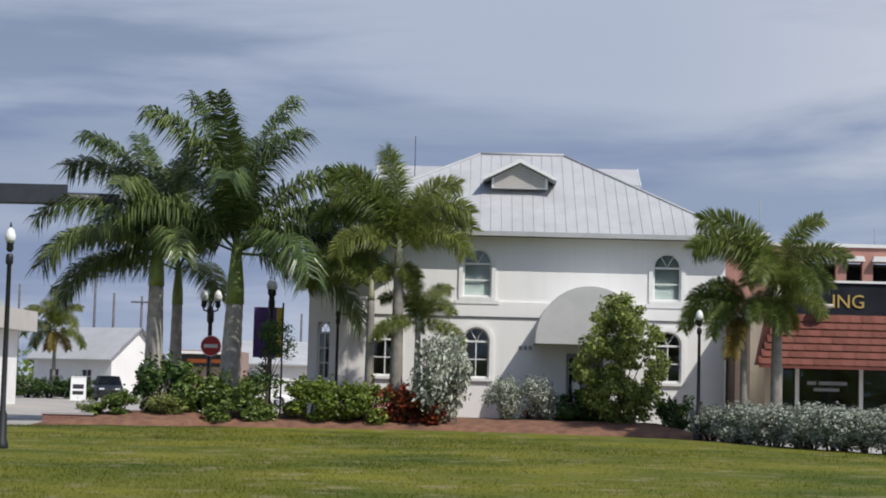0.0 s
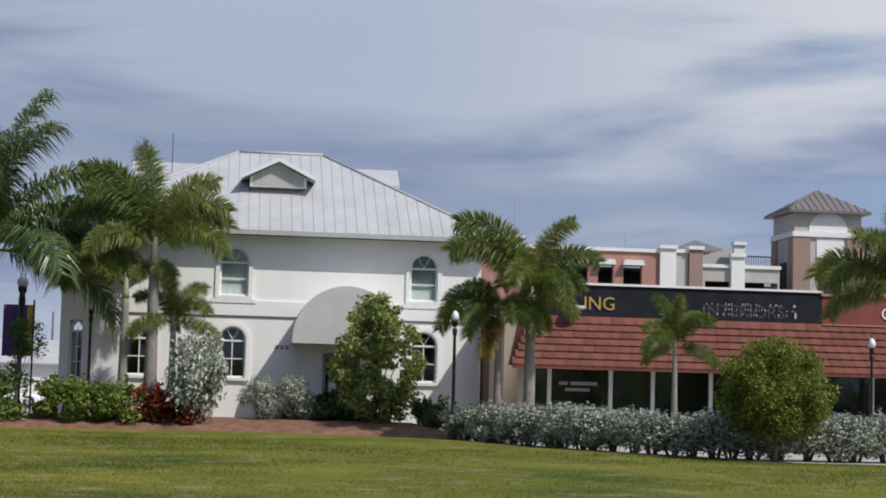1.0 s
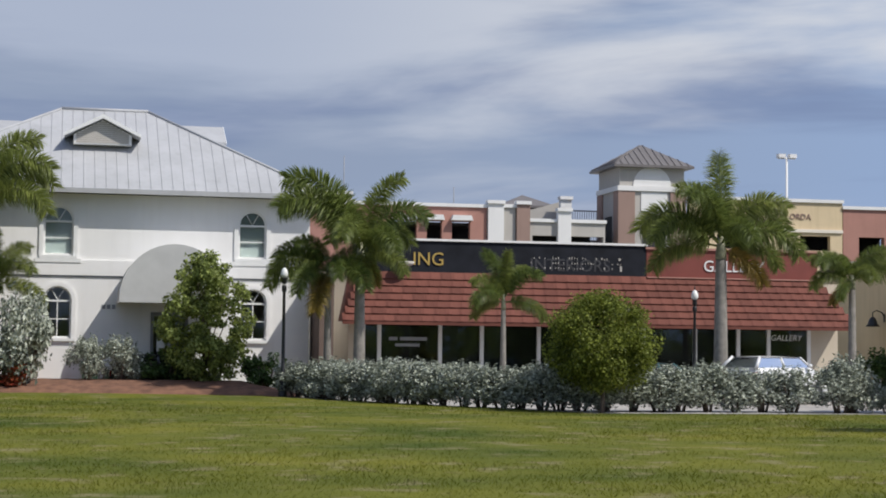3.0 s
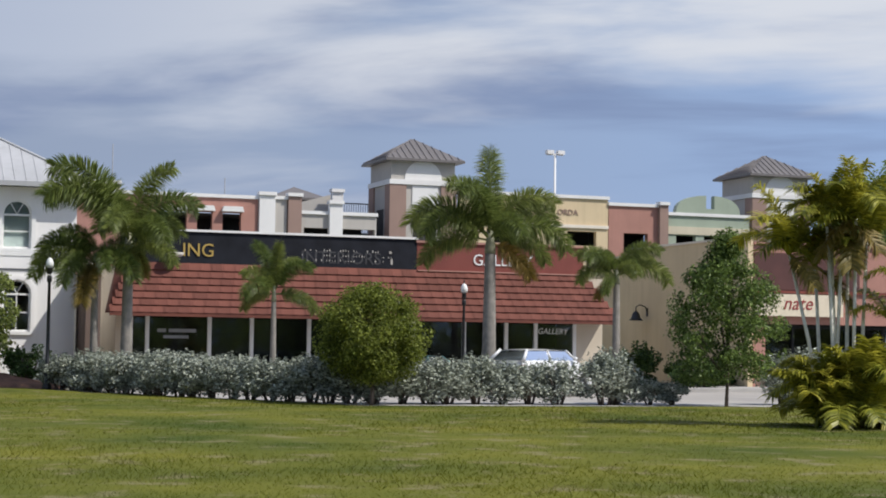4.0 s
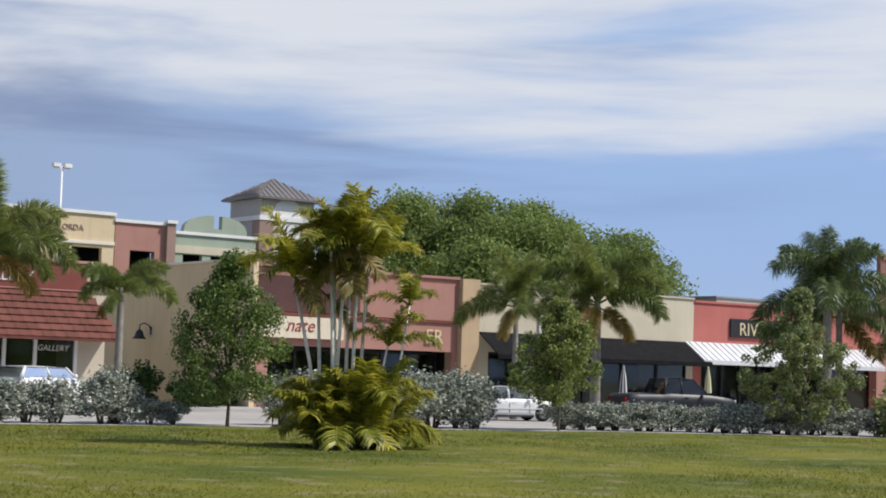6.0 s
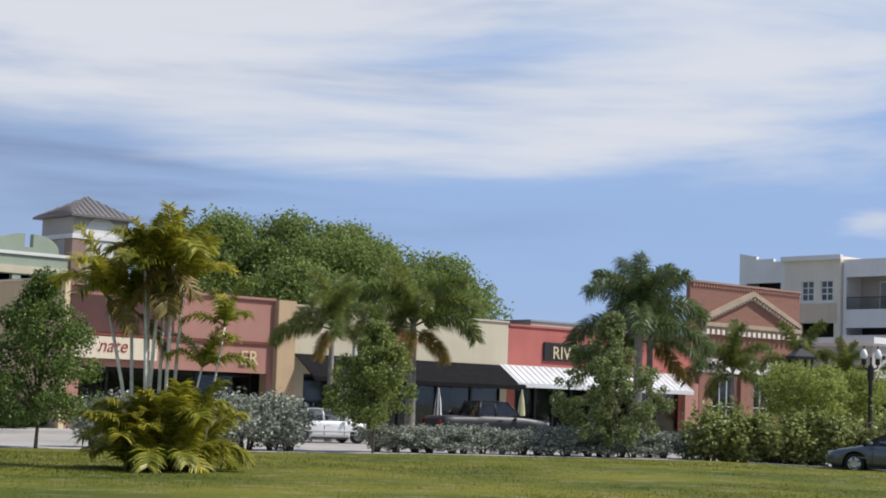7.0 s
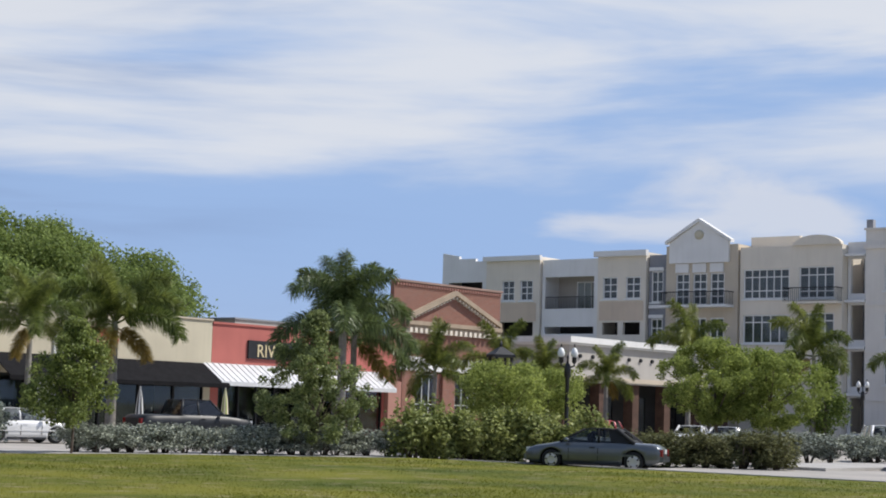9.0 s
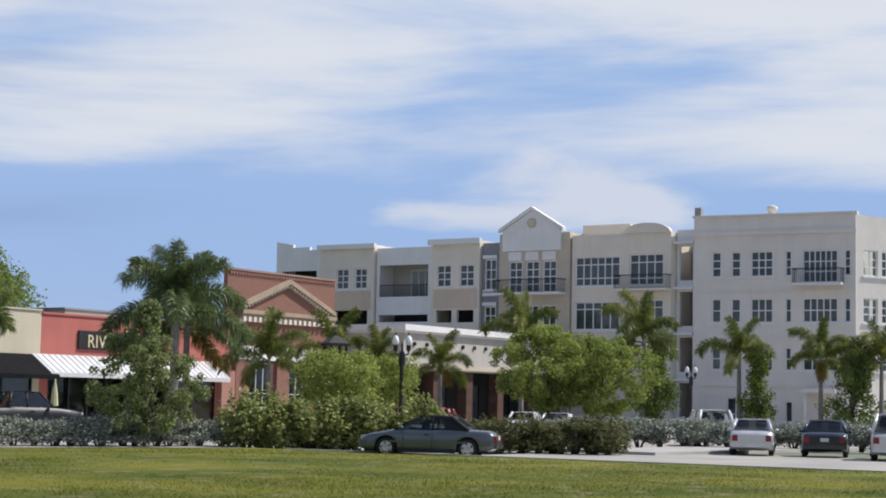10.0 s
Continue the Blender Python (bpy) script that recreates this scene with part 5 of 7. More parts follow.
def condo_wing():
    s = thing("apartment_building", CONDO, "four-storey cream and white apartment block with balconies", "building")
    X = lambda y: 96 - y
    tr = [0, 0.72, 1.0]
    # north end, low
    facade(s, X(95.2), X(90.3), 0, 14.7, 0, [(X(94.5), X(90.8), 11.6, 12.9)], OFFWHITE)
    part("parapet", prism(bmesh.new(), [(X(95.2), 14.703), (X(91.6), 14.703), (X(91.6), 14.95), (X(93.4), 14.95), (X(93.4), 15.2), (X(95.2), 15.5)], 0.0, 0.3), OFFWHITE, s, "stepped white parapet")
    facade(s, X(90.2), X(84.6), 0, 14.9, -0.25, [(X(88.5), X(87.2), 11.2, 12.95, 2, 3), (X(86.6), X(85.3), 11.2, 12.95, 2, 3), (X(89.0), X(85.2), 7.9, 9.4)], PALE_CREAM)
    part("cornice", boxes((X(90.4), X(84.4), -0.6, -0.253, 14.6, 15.0)), OFFWHITE, s)
    facade(s, X(84.5), X(78.9), 0, 14.6, 0.0, [(X(84.2), X(79.3), 10.5, 13.15), (X(84.2), X(79.3), 8.4, 9.0)], OFFWHITE)
    # recessed loggia
    lg = part("loggia_wall", boxes((X(84.4), X(79.1), 2.2, 2.4, 10.2, 13.4)), GARAGE_GREY, s)
    window(lg, X(82.4), X(79.5), 10.4, 12.9, 2.12, 4, 2, bar=0.08, fw=0.1, sill=False)
    part("railing", boxes((X(84.2), X(79.3), 0.12, 0.16, 11.45, 11.52), *[(X(84.2) + k * 0.16, X(84.2) + k * 0.16 + 0.03, 0.125, 0.155, 10.52, 11.45) for k in range(30)]), BLACK_IRON, lg)
    facade(s, X(78.8), X(74.2), 0, 14.95, -0.25, [(X(78.3), X(76.9), 11.2, 13.0, 2, 3), (X(76.1), X(74.7), 11.2, 13.0, 2, 3), (X(78.3), X(76.8), 8.3, 9.3), (X(76.3), X(74.7), 8.3, 9.3)], PALE_CREAM)
    part("cornice", boxes((X(79.0), X(74.0), -0.65, -0.253, 14.65, 15.1)), OFFWHITE, s)
    for a, b in ((78.6, 74.4), (89.9, 84.9)):
        part("panel", boxes((X(a), X(b), -0.29, -0.253, 9.45, 11.0)), PEACH, s)
    facade(s, X(74.1), X(72.4), 0, 14.7, 0.1, [(X(73.9), X(72.8), 10.9, 13.4, 2, 3), (X(73.9), X(72.8), 7.4, 9.6, 2, 3)], GREY_STUCCO)
    for z in (13.42, 9.62, 10.4):
        part("lintel", boxes((X(74.05), X(72.7), -0.05, 0.097, z, z + 0.28)), OFFWHITE, s)
    # gabled bay
    facade(s, X(72.3), X(65.9), 0, 15.3, -0.3, [(X(71.4) + k * 1.55, X(71.4) + k * 1.55 + 1.25, 10.6, 13.1, 2, 4) for k in range(3)] + [(X(71.4) + k * 1.55, X(71.4) + k * 1.55 + 1.25, 7.2, 9.6, 2, 3) for k in range(3)], BEIGE)
    part("gable", prism(bmesh.new(), [(X(71.9), 13.9), (X(66.6), 13.9), (X(66.6), 15.5), (X(69.2), 17.1), (X(71.9), 15.5)], -0.55, -0.303), OFFWHITE, s, "white stucco gable with an oval medallion")
    part("verge", prism(prism(bmesh.new(), [(X(69.2), 17.12), (X(66.3), 15.42), (X(66.3), 15.66), (X(69.2), 17.4)], -0.75, -0.2), [(X(69.2), 17.4), (X(72.2), 15.66), (X(72.2), 15.42), (X(69.2), 17.12)], -0.75, -0.2), OFFWHITE, s)
    part("medallion", lathe(bmesh.new(), [(0.38, 0), (0.38, 0.10), (0.2, 0.14)], (0, 0, 0), 16), CREAM, s, "oval medallion").matrix_basis = pose(X(69.2), -0.553, 16.1, 90)
    for k in range(3):
        part("panel", boxes((X(71.4) + k * 1.55, X(71.4) + k * 1.55 + 1.2, -0.42, -0.303, 13.15, 13.85)), OFFWHITE, s)
    balcony(s, X(72.2), X(66.2), 10.55, -0.3, 1.1)
    # cream bays with an arched parapet
    facade(s, X(65.8), X(57.3), 0, 15.0, -0.1, [(X(65.5), X(61.6), 11.0, 13.3, 6, 3, [0, .25, .75, 1]), (X(60.8), X(57.9), 11.0, 13.4, 4, 3, [0, .2, .75, 1]), (X(65.5), X(61.6), 7.6, 9.8, 5, 2, [0, .76, 1]), (X(60.8), X(57.9), 7.6, 9.9, 4, 2, [0, .76, 1]), (X(65.5), X(61.6), 4.2, 6.4, 6, 2)], PALE_CREAM)
    part("arched_parapet", prism(bmesh.new(), [(X(57.3), 15.0), *[(X(59.3) + 2.0 * math.cos(a * math.pi / 12), 15.003 + 0.75 * math.sin(a * math.pi / 12)) for a in range(13)], (X(61.3), 15.0)], -0.3, 0.2), PALE_CREAM, s)
    part("rooftop_wall", boxes((X(66.0), X(61.8), 2.0, 2.4, 14.8, 16.0)), PALE_CREAM, s)
    balcony(s, X(61.6), X(57.2), 10.7, -0.1, 1.1, PALE_CREAM)
    part("back", boxes((X(95.2), X(57.3), 8.1, 8.4, 0, 14.5)), OFFWHITE, s)
    # shaded link with round-headed openings
    bm = bmesh.new()
    hs = [(X(57.0), X(55.9), 1.0 + 3.45 * k, 3.6 + 3.45 * k) for k in range(4)]
    wall(bm, X(57.25), X(55.65), 0, 15.2, 0.8, 0.3, hs)
    bmesh.ops.recalc_face_normals(bm, faces=bm.faces)
    part("link_wall", bm, OFFWHITE, s, "white link wall with openings at each floor")
    # grey on this rear wall carries the link's shade in its colour
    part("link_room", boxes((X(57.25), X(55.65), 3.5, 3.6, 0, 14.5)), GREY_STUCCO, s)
    for k in range(4):
        part("link_slab", boxes((X(57.25), X(55.65), 0.2, 0.797, 3.75 + 3.45 * k, 3.95 + 3.45 * k)), OFFWHITE, s)
    return s


condo_wing()


def corner_block():
    # front turned a little to the south, with a second front facing the street
    s = thing("apartment_building", pose(120.3, 55.6, 0, 0, 0, -84), "four-storey white corner apartment block with iron balconies", "building")
    W = 12.2
    rows = []
    for z0, z1, nz in ((11.5, 13.4, 3), (8.1, 9.9, 2), (4.6, 6.3, 2)):
        rows += [(1.4, 2.15, z0, z1, 1, nz), (2.9, 3.65, z0, z1, 1, nz), (4.4, 6.1, z0, z1, 3, nz), (7.0, 7.5, z0, z1, 1, nz), (11.35, 11.85, z0, z1, 1, nz)]
    rows += [(8.3, 10.9, 11.0, 13.4, 6, 3), (8.3, 10.9, 8.1, 9.9, 5, 2), (8.3, 10.9, 4.6, 6.3, 4, 2), (2.6, 4.6, 0.1, 2.6, 3, 2), (7.0, 7.6, 0.8, 2.4, 1, 1)]
    facade(s, 0, W, 0, 16.0, 0, rows, WARM_WHITE, 10)
    part("cornice", boxes((-0.1, W + 0.1, -0.18, -0.003, 14.6, 14.9)), WARM_WHITE, s)
    part("coping", boxes((-0.1, W + 0.1, -0.12, 0.5, 16.003, 16.15)), WARM_WHITE, s)
    for z in (10.4, 6.9, 3.4):
        part("string_course", boxes((-0.05, W + 0.05, -0.08, -0.003, z, z + 0.14)), WARM_WHITE, s)
    balcony(s, 7.8, 11.4, 10.95, 0, 1.1)
    part("entrance_canopy", boxes((8.6, 11.0, -1.2, -0.003, 3.0, 3.35)), WARM_WHITE, s)
    for x in (8.75, 10.75):
        part("column", tube(bmesh.new(), [(x, -1.05, -0.1), (x, -1.05, 3.0)], 0.13, 10), WARM_WHITE, s)
    part("chimney", boxes((-0.3, 0.2, 1.0, 1.6, 14, 16.9)), GREY_STUCCO, s, "slim dark grey chimney")
    part("roof_vent", lathe(bmesh.new(), [(0.3, 15.9), (0.3, 16.5), (0.42, 16.55), (0.42, 16.8), (0.1, 16.95)], (5.6, 1.4, 0), 10), WARM_WHITE, s)
    f = part("south_front", wall(bmesh.new(), 0, 12, 0, 15.9, 0, 0.3, [(a, a + w_, z0, z1) for z0, z1 in ((11.5, 13.4), (8.1, 9.9), (4.6, 6.3)) for a, w_ in ((0.7, 1.5), (2.6, 0.7), (3.8, 0.7), (5.6, 1.5))]), WARM_WHITE, s, "sunlit white south front")
    f.matrix_basis = pose(W + 0.003, 0.15, 0, 0, 0, 60)
    for z0, z1 in ((11.5, 13.4), (8.1, 9.9), (4.6, 6.3)):
        for a, w_ in ((0.7, 1.5), (2.6, 0.7), (3.8, 0.7), (5.6, 1.5)):
            window(f, a, a + w_, z0, z1, 0.12, 2 if w_ > 1 else 1, 3, bar=0.08, fw=0.1)
    part("south_room", boxes((0, 12, 2.5, 2.6, 0, 15)), DARK, s).matrix_basis = pose(12.203, 0.15, 0, 0, 0, 60)
    return s


corner_block()

# ---- plants ----
def leaf_mesh(name, blobs, n, size, seed, material, up=0.35, fill=0.35, stretch=1.6):
    """Many single leaves on and inside overlapping lumps (x, y, z, rx, ry, rz)."""
    rng = np.random.default_rng(seed)
    b = np.array(blobs, float)
    wgt = (b[:, 3] * b[:, 4] * b[:, 5]) ** (2 / 3)
    k = rng.choice(len(b), n, p=wgt / wgt.sum())
    d = rng.normal(size=(n, 3))
    d /= np.linalg.norm(d, axis=1, keepdims=True)
    rad = np.where(rng.random(n) < fill, rng.random(n) ** 0.5, np.abs(rng.normal(0.93, 0.17, n)))
    p = b[k, :3] + d * b[k, 3:6] * rad[:, None]
    nrm = d + rng.normal(size=(n, 3)) * 0.7 + np.array([0, 0, up])
    nrm /= np.linalg.norm(nrm, axis=1, keepdims=True)
    t = np.cross(nrm, rng.normal(size=(n, 3)))
    t /= np.linalg.norm(t, axis=1, keepdims=True)
    s = np.cross(nrm, t)
    L = (size * rng.uniform(0.6, 1.4, n))[:, None]
    W = L / stretch
    fold = nrm * L * 0.18
    v = np.stack([p - t * L * 0.5, p + s * W * 0.5 + fold, p + t * L * 0.5, p - s * W * 0.5 + fold], 1)
    i = np.arange(n) * 4
    faces = np.concatenate([np.stack([i, i + 1, i + 2], 1), np.stack([i, i + 2, i + 3], 1)])
    me = bpy.data.meshes.new(name)
    me.from_pydata(v.reshape(-1, 3).tolist(), [], faces.tolist())
    me.materials.append(material)
    return me


def lumps(seed, rx, ry, z0, z1, n, r0, r1, shape="round"):
    """Lumps that fill a round, conical or flat-topped crown unevenly."""
    rng = random.Random(seed)
    out = []
    for _ in range(n):
        f = rng.random()
        z = z0 + (z1 - z0) * f
        if shape == "cone":
            w = (0.55 + 0.45 * math.sin(math.pi * min(1, f * 1.6 + 0.15))) * (1 - 0.72 * max(0, f - 0.35) / 0.65)
        elif shape == "egg":
            w = max(0.12, math.sin(math.pi * (0.16 + 0.84 * f) ** 0.8)) if f < 0.995 else 0.1
        elif shape == "flat":
            w = 0.75 + 0.25 * math.sin(math.pi * f)
        else:
            w = math.sqrt(max(0.05, 1 - (2 * f - 1) ** 2))
        a, q = rng.uniform(0, math.tau), math.sqrt(rng.random()) * w
        r = rng.uniform(r0, r1)
        out.append((rx * q * math.cos(a), ry * q * math.sin(a), z, r, r, r * rng.uniform(0.75, 1.1)))
    return out


def stems_mesh(seed, h, spread, n=5, r=0.03):
    rng = random.Random(seed)
    bm = bmesh.new()
    for _ in range(n):
        a, q = rng.uniform(0, math.tau), rng.uniform(0.1, spread)
        x, y = q * math.cos(a), q * math.sin(a)
        tube(bm, [(x * 0.2, y * 0.2, -0.1), (x * 0.6, y * 0.6, h * 0.5), (x, y, h)], [r, r * 0.7, r * 0.3], 5)
    me = bpy.data.meshes.new("stems")
    bm.to_mesh(me)
    bm.free()
    me.materials.append(BARK)
    return me


SHRUB_MESHES = {}


def shrub(x, y, w, d, h, kind, label, variant=0, group="", name="shrub", turn=None, z=0.0):
    """kind: (material, leaves, leaf size, seed, inner lumps)."""
    material, n, size, seed, k, shoots = kind
    key = (seed, variant)
    if key not in SHRUB_MESHES:
        b = lumps(seed * 31 + variant, 0.42, 0.42, 0.20 if material == SILVER_LEAF else 0.04, 0.74, k, 0.11, 0.22, "flat")
        rng = random.Random(seed + 50 * variant)
        for _ in range(shoots):     # single shoots that stand out of the mass
            a, q = rng.uniform(0, math.tau), rng.uniform(0.1, 0.45)
            b.append((q * math.cos(a), q * math.sin(a), 0.94 - 0.55 * q, 0.026, 0.026, rng.uniform(0.10, 0.24)))
        SHRUB_MESHES[key] = (leaf_mesh("foliage", b, n, size, seed * 7 + variant, material), stems_mesh(seed + variant, 0.6, 0.3))
    fol, st = SHRUB_MESHES[key]
    s = thing(name, pose(x, y, z, 0, 0, (x * 77 + y * 31) % 360 if turn is None else turn), label, "shrub", group)
    s.scale = (w, d, h)
    part("foliage", fol, None, s)
    part("woody_base", st, None, s)
    return s


SILVER = (SILVER_LEAF, 2900, 0.064, 3, 22, 66)
GREENS = (GREEN_LEAF, 2400, 0.085, 5, 14, 12)
BRIGHTS = (BRIGHT_LEAF, 2200, 0.085, 6, 14, 10)
DARKS = (DARK_LEAF, 2200, 0.085, 8, 14, 12)
REDS = (RED_LEAF, 2000, 0.09, 11, 12, 10)
HEDGE_MIX = (HEDGE_LEAF, 3000, 0.06, 17, 22, 26)
OLIVES = (OLIVE_LEAF, 2600, 0.075, 13, 20, 16)


def hedge(path, w, h, step, kind, label, group, seed):
    rng = random.Random(seed)
    i = 0
    for (x0, y0), (x1, y1) in zip(path, path[1:]):
        n = max(1, round(math.hypot(x1 - x0, y1 - y0) / step))
        for k in range(n):
            f = (k + 0.5) / n
            x, y = x0 + (x1 - x0) * f + rng.uniform(-0.12, 0.12), y0 + (y1 - y0) * f + rng.uniform(-0.15, 0.15)
            s = rng.uniform(0.88, 1.1)
            shrub(x, y, w * s, w * s, h * rng.uniform(0.88, 1.12), kind, label, i % 4, group, turn=rng.uniform(0, 360))
            i += 1


SIL = "silver-leaved buttonwood shrub in a clipped street hedge"
hedge([(8.1, 60.4), (10.4, 53.0), (14.0, 47.2)], 1.7, 1.25, 0.72, SILVER, SIL, "silver hedge shrubs", 1)
hedge([(14.0, 47.2), (17.6, 47.0)], 1.9, 1.42, 0.72, SILVER, SIL, "silver hedge shrubs", 12)
hedge([(17.8, 47.0), (20.9, 46.8)], 1.7, 1.25, 0.7, SILVER, SIL, "silver hedge shrubs", 14)
hedge([(21.4, 46.6), (22.6, 46.4)], 1.8, 1.5, 0.6, SILVER, SIL, "silver hedge shrubs", 15)
hedge([(23.1, 46.6), (24.4, 46.6)], 1.2, 0.75, 0.6, SILVER, SIL, "silver hedge shrubs", 16)
hedge([(27.4, 46.6), (34.9, 45.3)], 1.9, 1.65, 0.75, SILVER, SIL, "silver hedge shrubs", 2)
hedge([(37.8, 45.5), (49.8, 41.6)], 1.6, 0.92, 0.68, SILVER, SIL, "silver hedge shrubs", 3)
hedge([(69.6, 39.6), (76.0, 27.5), (77.0, 22.0)], 1.9, 1.15, 1.0, SILVER, SIL, "silver hedge shrubs", 4)
hedge([(49.6, 40.8), (50.8, 40.4), (53.0, 38.8), (55.2, 36.4)], 2.3, 1.9, 0.6, OLIVES, "loose olive-green shrub beside the silver hedge", "olive shrubs", 5)
hedge([(55.8, 35.4), (59.4, 30.6)], 2.1, 1.25, 0.66, HEDGE_MIX, "low dull green hedge shrub behind the parked car", "green hedge shrubs", 6)
# planting before the white house
for x, y, w, h, kind, lab, v in (
        (-11.3, 63.4, 2.2, 2.1, DARKS, "dark green shrub at the foot of a palm", 0), (-10.6, 63.8, 2.4, 1.9, GREENS, "green shrub in the mulch bed", 1),
        (-9.2, 63.6, 2.2, 1.7, GREENS, "green shrub in the mulch bed", 2), (-8.0, 63.7, 2.0, 1.6, GREENS, "green shrub in the mulch bed", 0),
        (-6.0, 64.2, 2.2, 1.55, BRIGHTS, "clipped bright green shrub in the mulch bed", 0), (-4.9, 64.0, 2.2, 1.6, BRIGHTS, "clipped bright green shrub in the mulch bed", 1),
        (-3.9, 64.1, 2.0, 1.55, BRIGHTS, "clipped bright green shrub in the mulch bed", 2), (-2.7, 64.1, 2.1, 1.5, REDS, "dark shrub with red leaves", 1),
        (-1.8, 64.3, 2.0, 1.4, REDS, "dark shrub with red leaves", 2), (1.1, 64.6, 1.6, 1.6, SILVER, "low silver-leaved shrub by the house wall", 0),
        (2.3, 64.6, 1.7, 1.65, SILVER, "low silver-leaved shrub by the house wall", 1), (3.9, 64.8, 2.2, 1.2, DARKS, "low dark shrub by the entrance", 1),
        (7.4, 63.6, 1.8, 1.3, DARKS, "low dark shrub at the hedge end", 2), (-13.4, 62.0, 1.2, 0.7, BRIGHTS, "small spiky green plant at the bed's edge", 3),
        (-12.4, 62.2, 1.4, 0.9, GREENS, "small green plant at the bed's edge", 3), (-10.9, 62.6, 1.5, 0.8, OLIVES, "pale variegated plant at a palm's foot", 1)):
    y2 = y - 0.7 if x < 0 else y
    shrub(x, y2, w, w, h, kind, lab, v, z=mound(x, y2) - 0.05)
s = shrub(-1.2, 63.6, 3.0, 2.4, 3.6, SILVER, "tall silver-leaved shrub before the house", 2)
for x, y, w, h, v in ((36.4, 73.5, 2.2, 1.9, 0), (38.0, 69.2, 1.8, 1.3, 1), (37.4, 71.0, 1.8, 1.2, 2), (36.2, 67.0, 2.4, 1.3, 3)):
    shrub(x, y, w, w, h, DARKS, "dark green shrub against the yellow wall", v)


def tree(x, y, h, crown, n, size, material, seed, label, trunk_h, r, shape="round", count=26, lump=(0.35, 0.6), fill=0.35, group="", name="tree"):
    """crown: (rx, ry, z0, z1)."""
    t = thing(name, pose(x, y, 0), label, "tree", group)
    rng = random.Random(seed)
    bm = bmesh.new()
    top = crown[2] + (crown[3] - crown[2]) * 0.7
    tube(bm, [(0, 0, -0.15), (0.04, 0.02, trunk_h * 0.5), (rng.uniform(-.1, .1), 0.05, trunk_h), (rng.uniform(-.2, .2), rng.uniform(-.2, .2), top)], [r * 1.25, r, r * 0.85, r * 0.25], 8)
    b = lumps(seed, crown[0], crown[1], crown[2], crown[3], count, *lump, shape)
    for q in b[:14]:
        z0 = min(trunk_h * rng.uniform(0.8, 1.15), q[2] * 0.85)
        tube(bm, [(0, 0, z0), (q[0] * 0.5, q[1] * 0.5, z0 + (q[2] - z0) * 0.55), (q[0], q[1], q[2])], [r * 0.5, r * 0.32, r * 0.1], 5)
    part("trunk", bm, BARK, t)
    part("crown", leaf_mesh("crown", b, n, size, seed, material, fill=fill), None, t)
    return t


tree(5.3, 63.9, 5.3, (1.65, 1.6, 0.4, 4.9), 13000, 0.15, YOUNG_LEAF, 221, "young leafy green tree before the house entrance", 1.0, 0.06, "round", 190, (0.14, 0.38), 0.45)
tree(14.6, 46.0, 3.6, (1.48, 1.45, 0.75, 3.1), 28000, 0.085, ROUND_LEAF, 122, "dense rounded green tree in the hedge", 0.8, 0.06, "round", 240, (0.22, 0.36), 0.3)
tree(25.25, 45.35, 5.4, (1.8, 1.75, 0.8, 4.9), 20000, 0.10, GREEN_LEAF, 23, "conical young green tree in the hedge", 1.0, 0.05, "egg", 170, (0.16, 0.4), 0.4)
tree(36.9, 44.2, 4.2, (1.7, 1.6, 1.0, 4.1), 14000, 0.11, YOUNG_LEAF, 24, "thin young tree with sparse green leaves", 1.3, 0.04, "egg", 110, (0.16, 0.36), 0.5)
tree(46.15, 42.3, 4.7, (2.15, 2.0, 0.5, 4.9), 20000, 0.11, SAGE_LEAF, 25, "bushy young green tree in the hedge", 0.9, 0.05, "egg", 130, (0.14, 0.34), 0.6)
tree(-7.6, 63.9, 4.0, (0.9, 0.9, 1.4, 4.0), 2200, 0.11, DARK_LEAF, 26, "thin dark young tree in the mulch bed", 1.2, 0.035, "round", 20, (0.2, 0.4), 0.6)
tree(58.8, 43.2, 4.2, (2.0, 1.9, 1.7, 3.6), 13000, 0.12, FEATHER_LEAF, 27, "spreading green tree by the car park", 1.5, 0.06, "flat", 120, (0.2, 0.45), 0.45)
tree(62.4, 43.6, 4.0, (1.6, 1.6, 1.7, 3.5), 10000, 0.12, FEATHER_LEAF, 28, "spreading green tree by the car park", 1.5, 0.06, "flat", 110, (0.2, 0.42), 0.45)
tree(76.0, 42.9, 6.0, (3.1, 2.9, 1.7, 5.4), 24000, 0.13, FEATHER_LEAF, 29, "broad feathery green tree by the car park", 2.0, 0.09, "round", 230, (0.14, 0.42), 0.5)
tree(77.5, 40.8, 5.4, (3.3, 3.0, 1.5, 5.0), 22000, 0.13, FEATHER_LEAF, 30, "broad feathery green tree by the car park", 2.0, 0.09, "round", 220, (0.14, 0.42), 0.5)
tree(96.9, 47.25, 6.0, (1.3, 1.3, 1.2, 5.2), 5000, 0.18, BRIGHT_LEAF, 31, "narrow bright green tree before the apartments", 1.5, 0.08, "cone", 30, (0.4, 0.7), 0.4)
tree(99.6, 41.8, 5.4, (1.1, 1.1, 1.4, 5.0), 3500, 0.18, BRIGHT_LEAF, 32, "narrow bright green tree before the apartments", 1.5, 0.08, "cone", 24, (0.4, 0.6), 0.4)
tree(101.7, 36.6, 5.6, (1.9, 1.9, 0.8, 5.2), 6000, 0.18, GREEN_LEAF, 33, "dense green tree before the apartments", 1.2, 0.08, "cone", 32, (0.45, 0.75), 0.35)
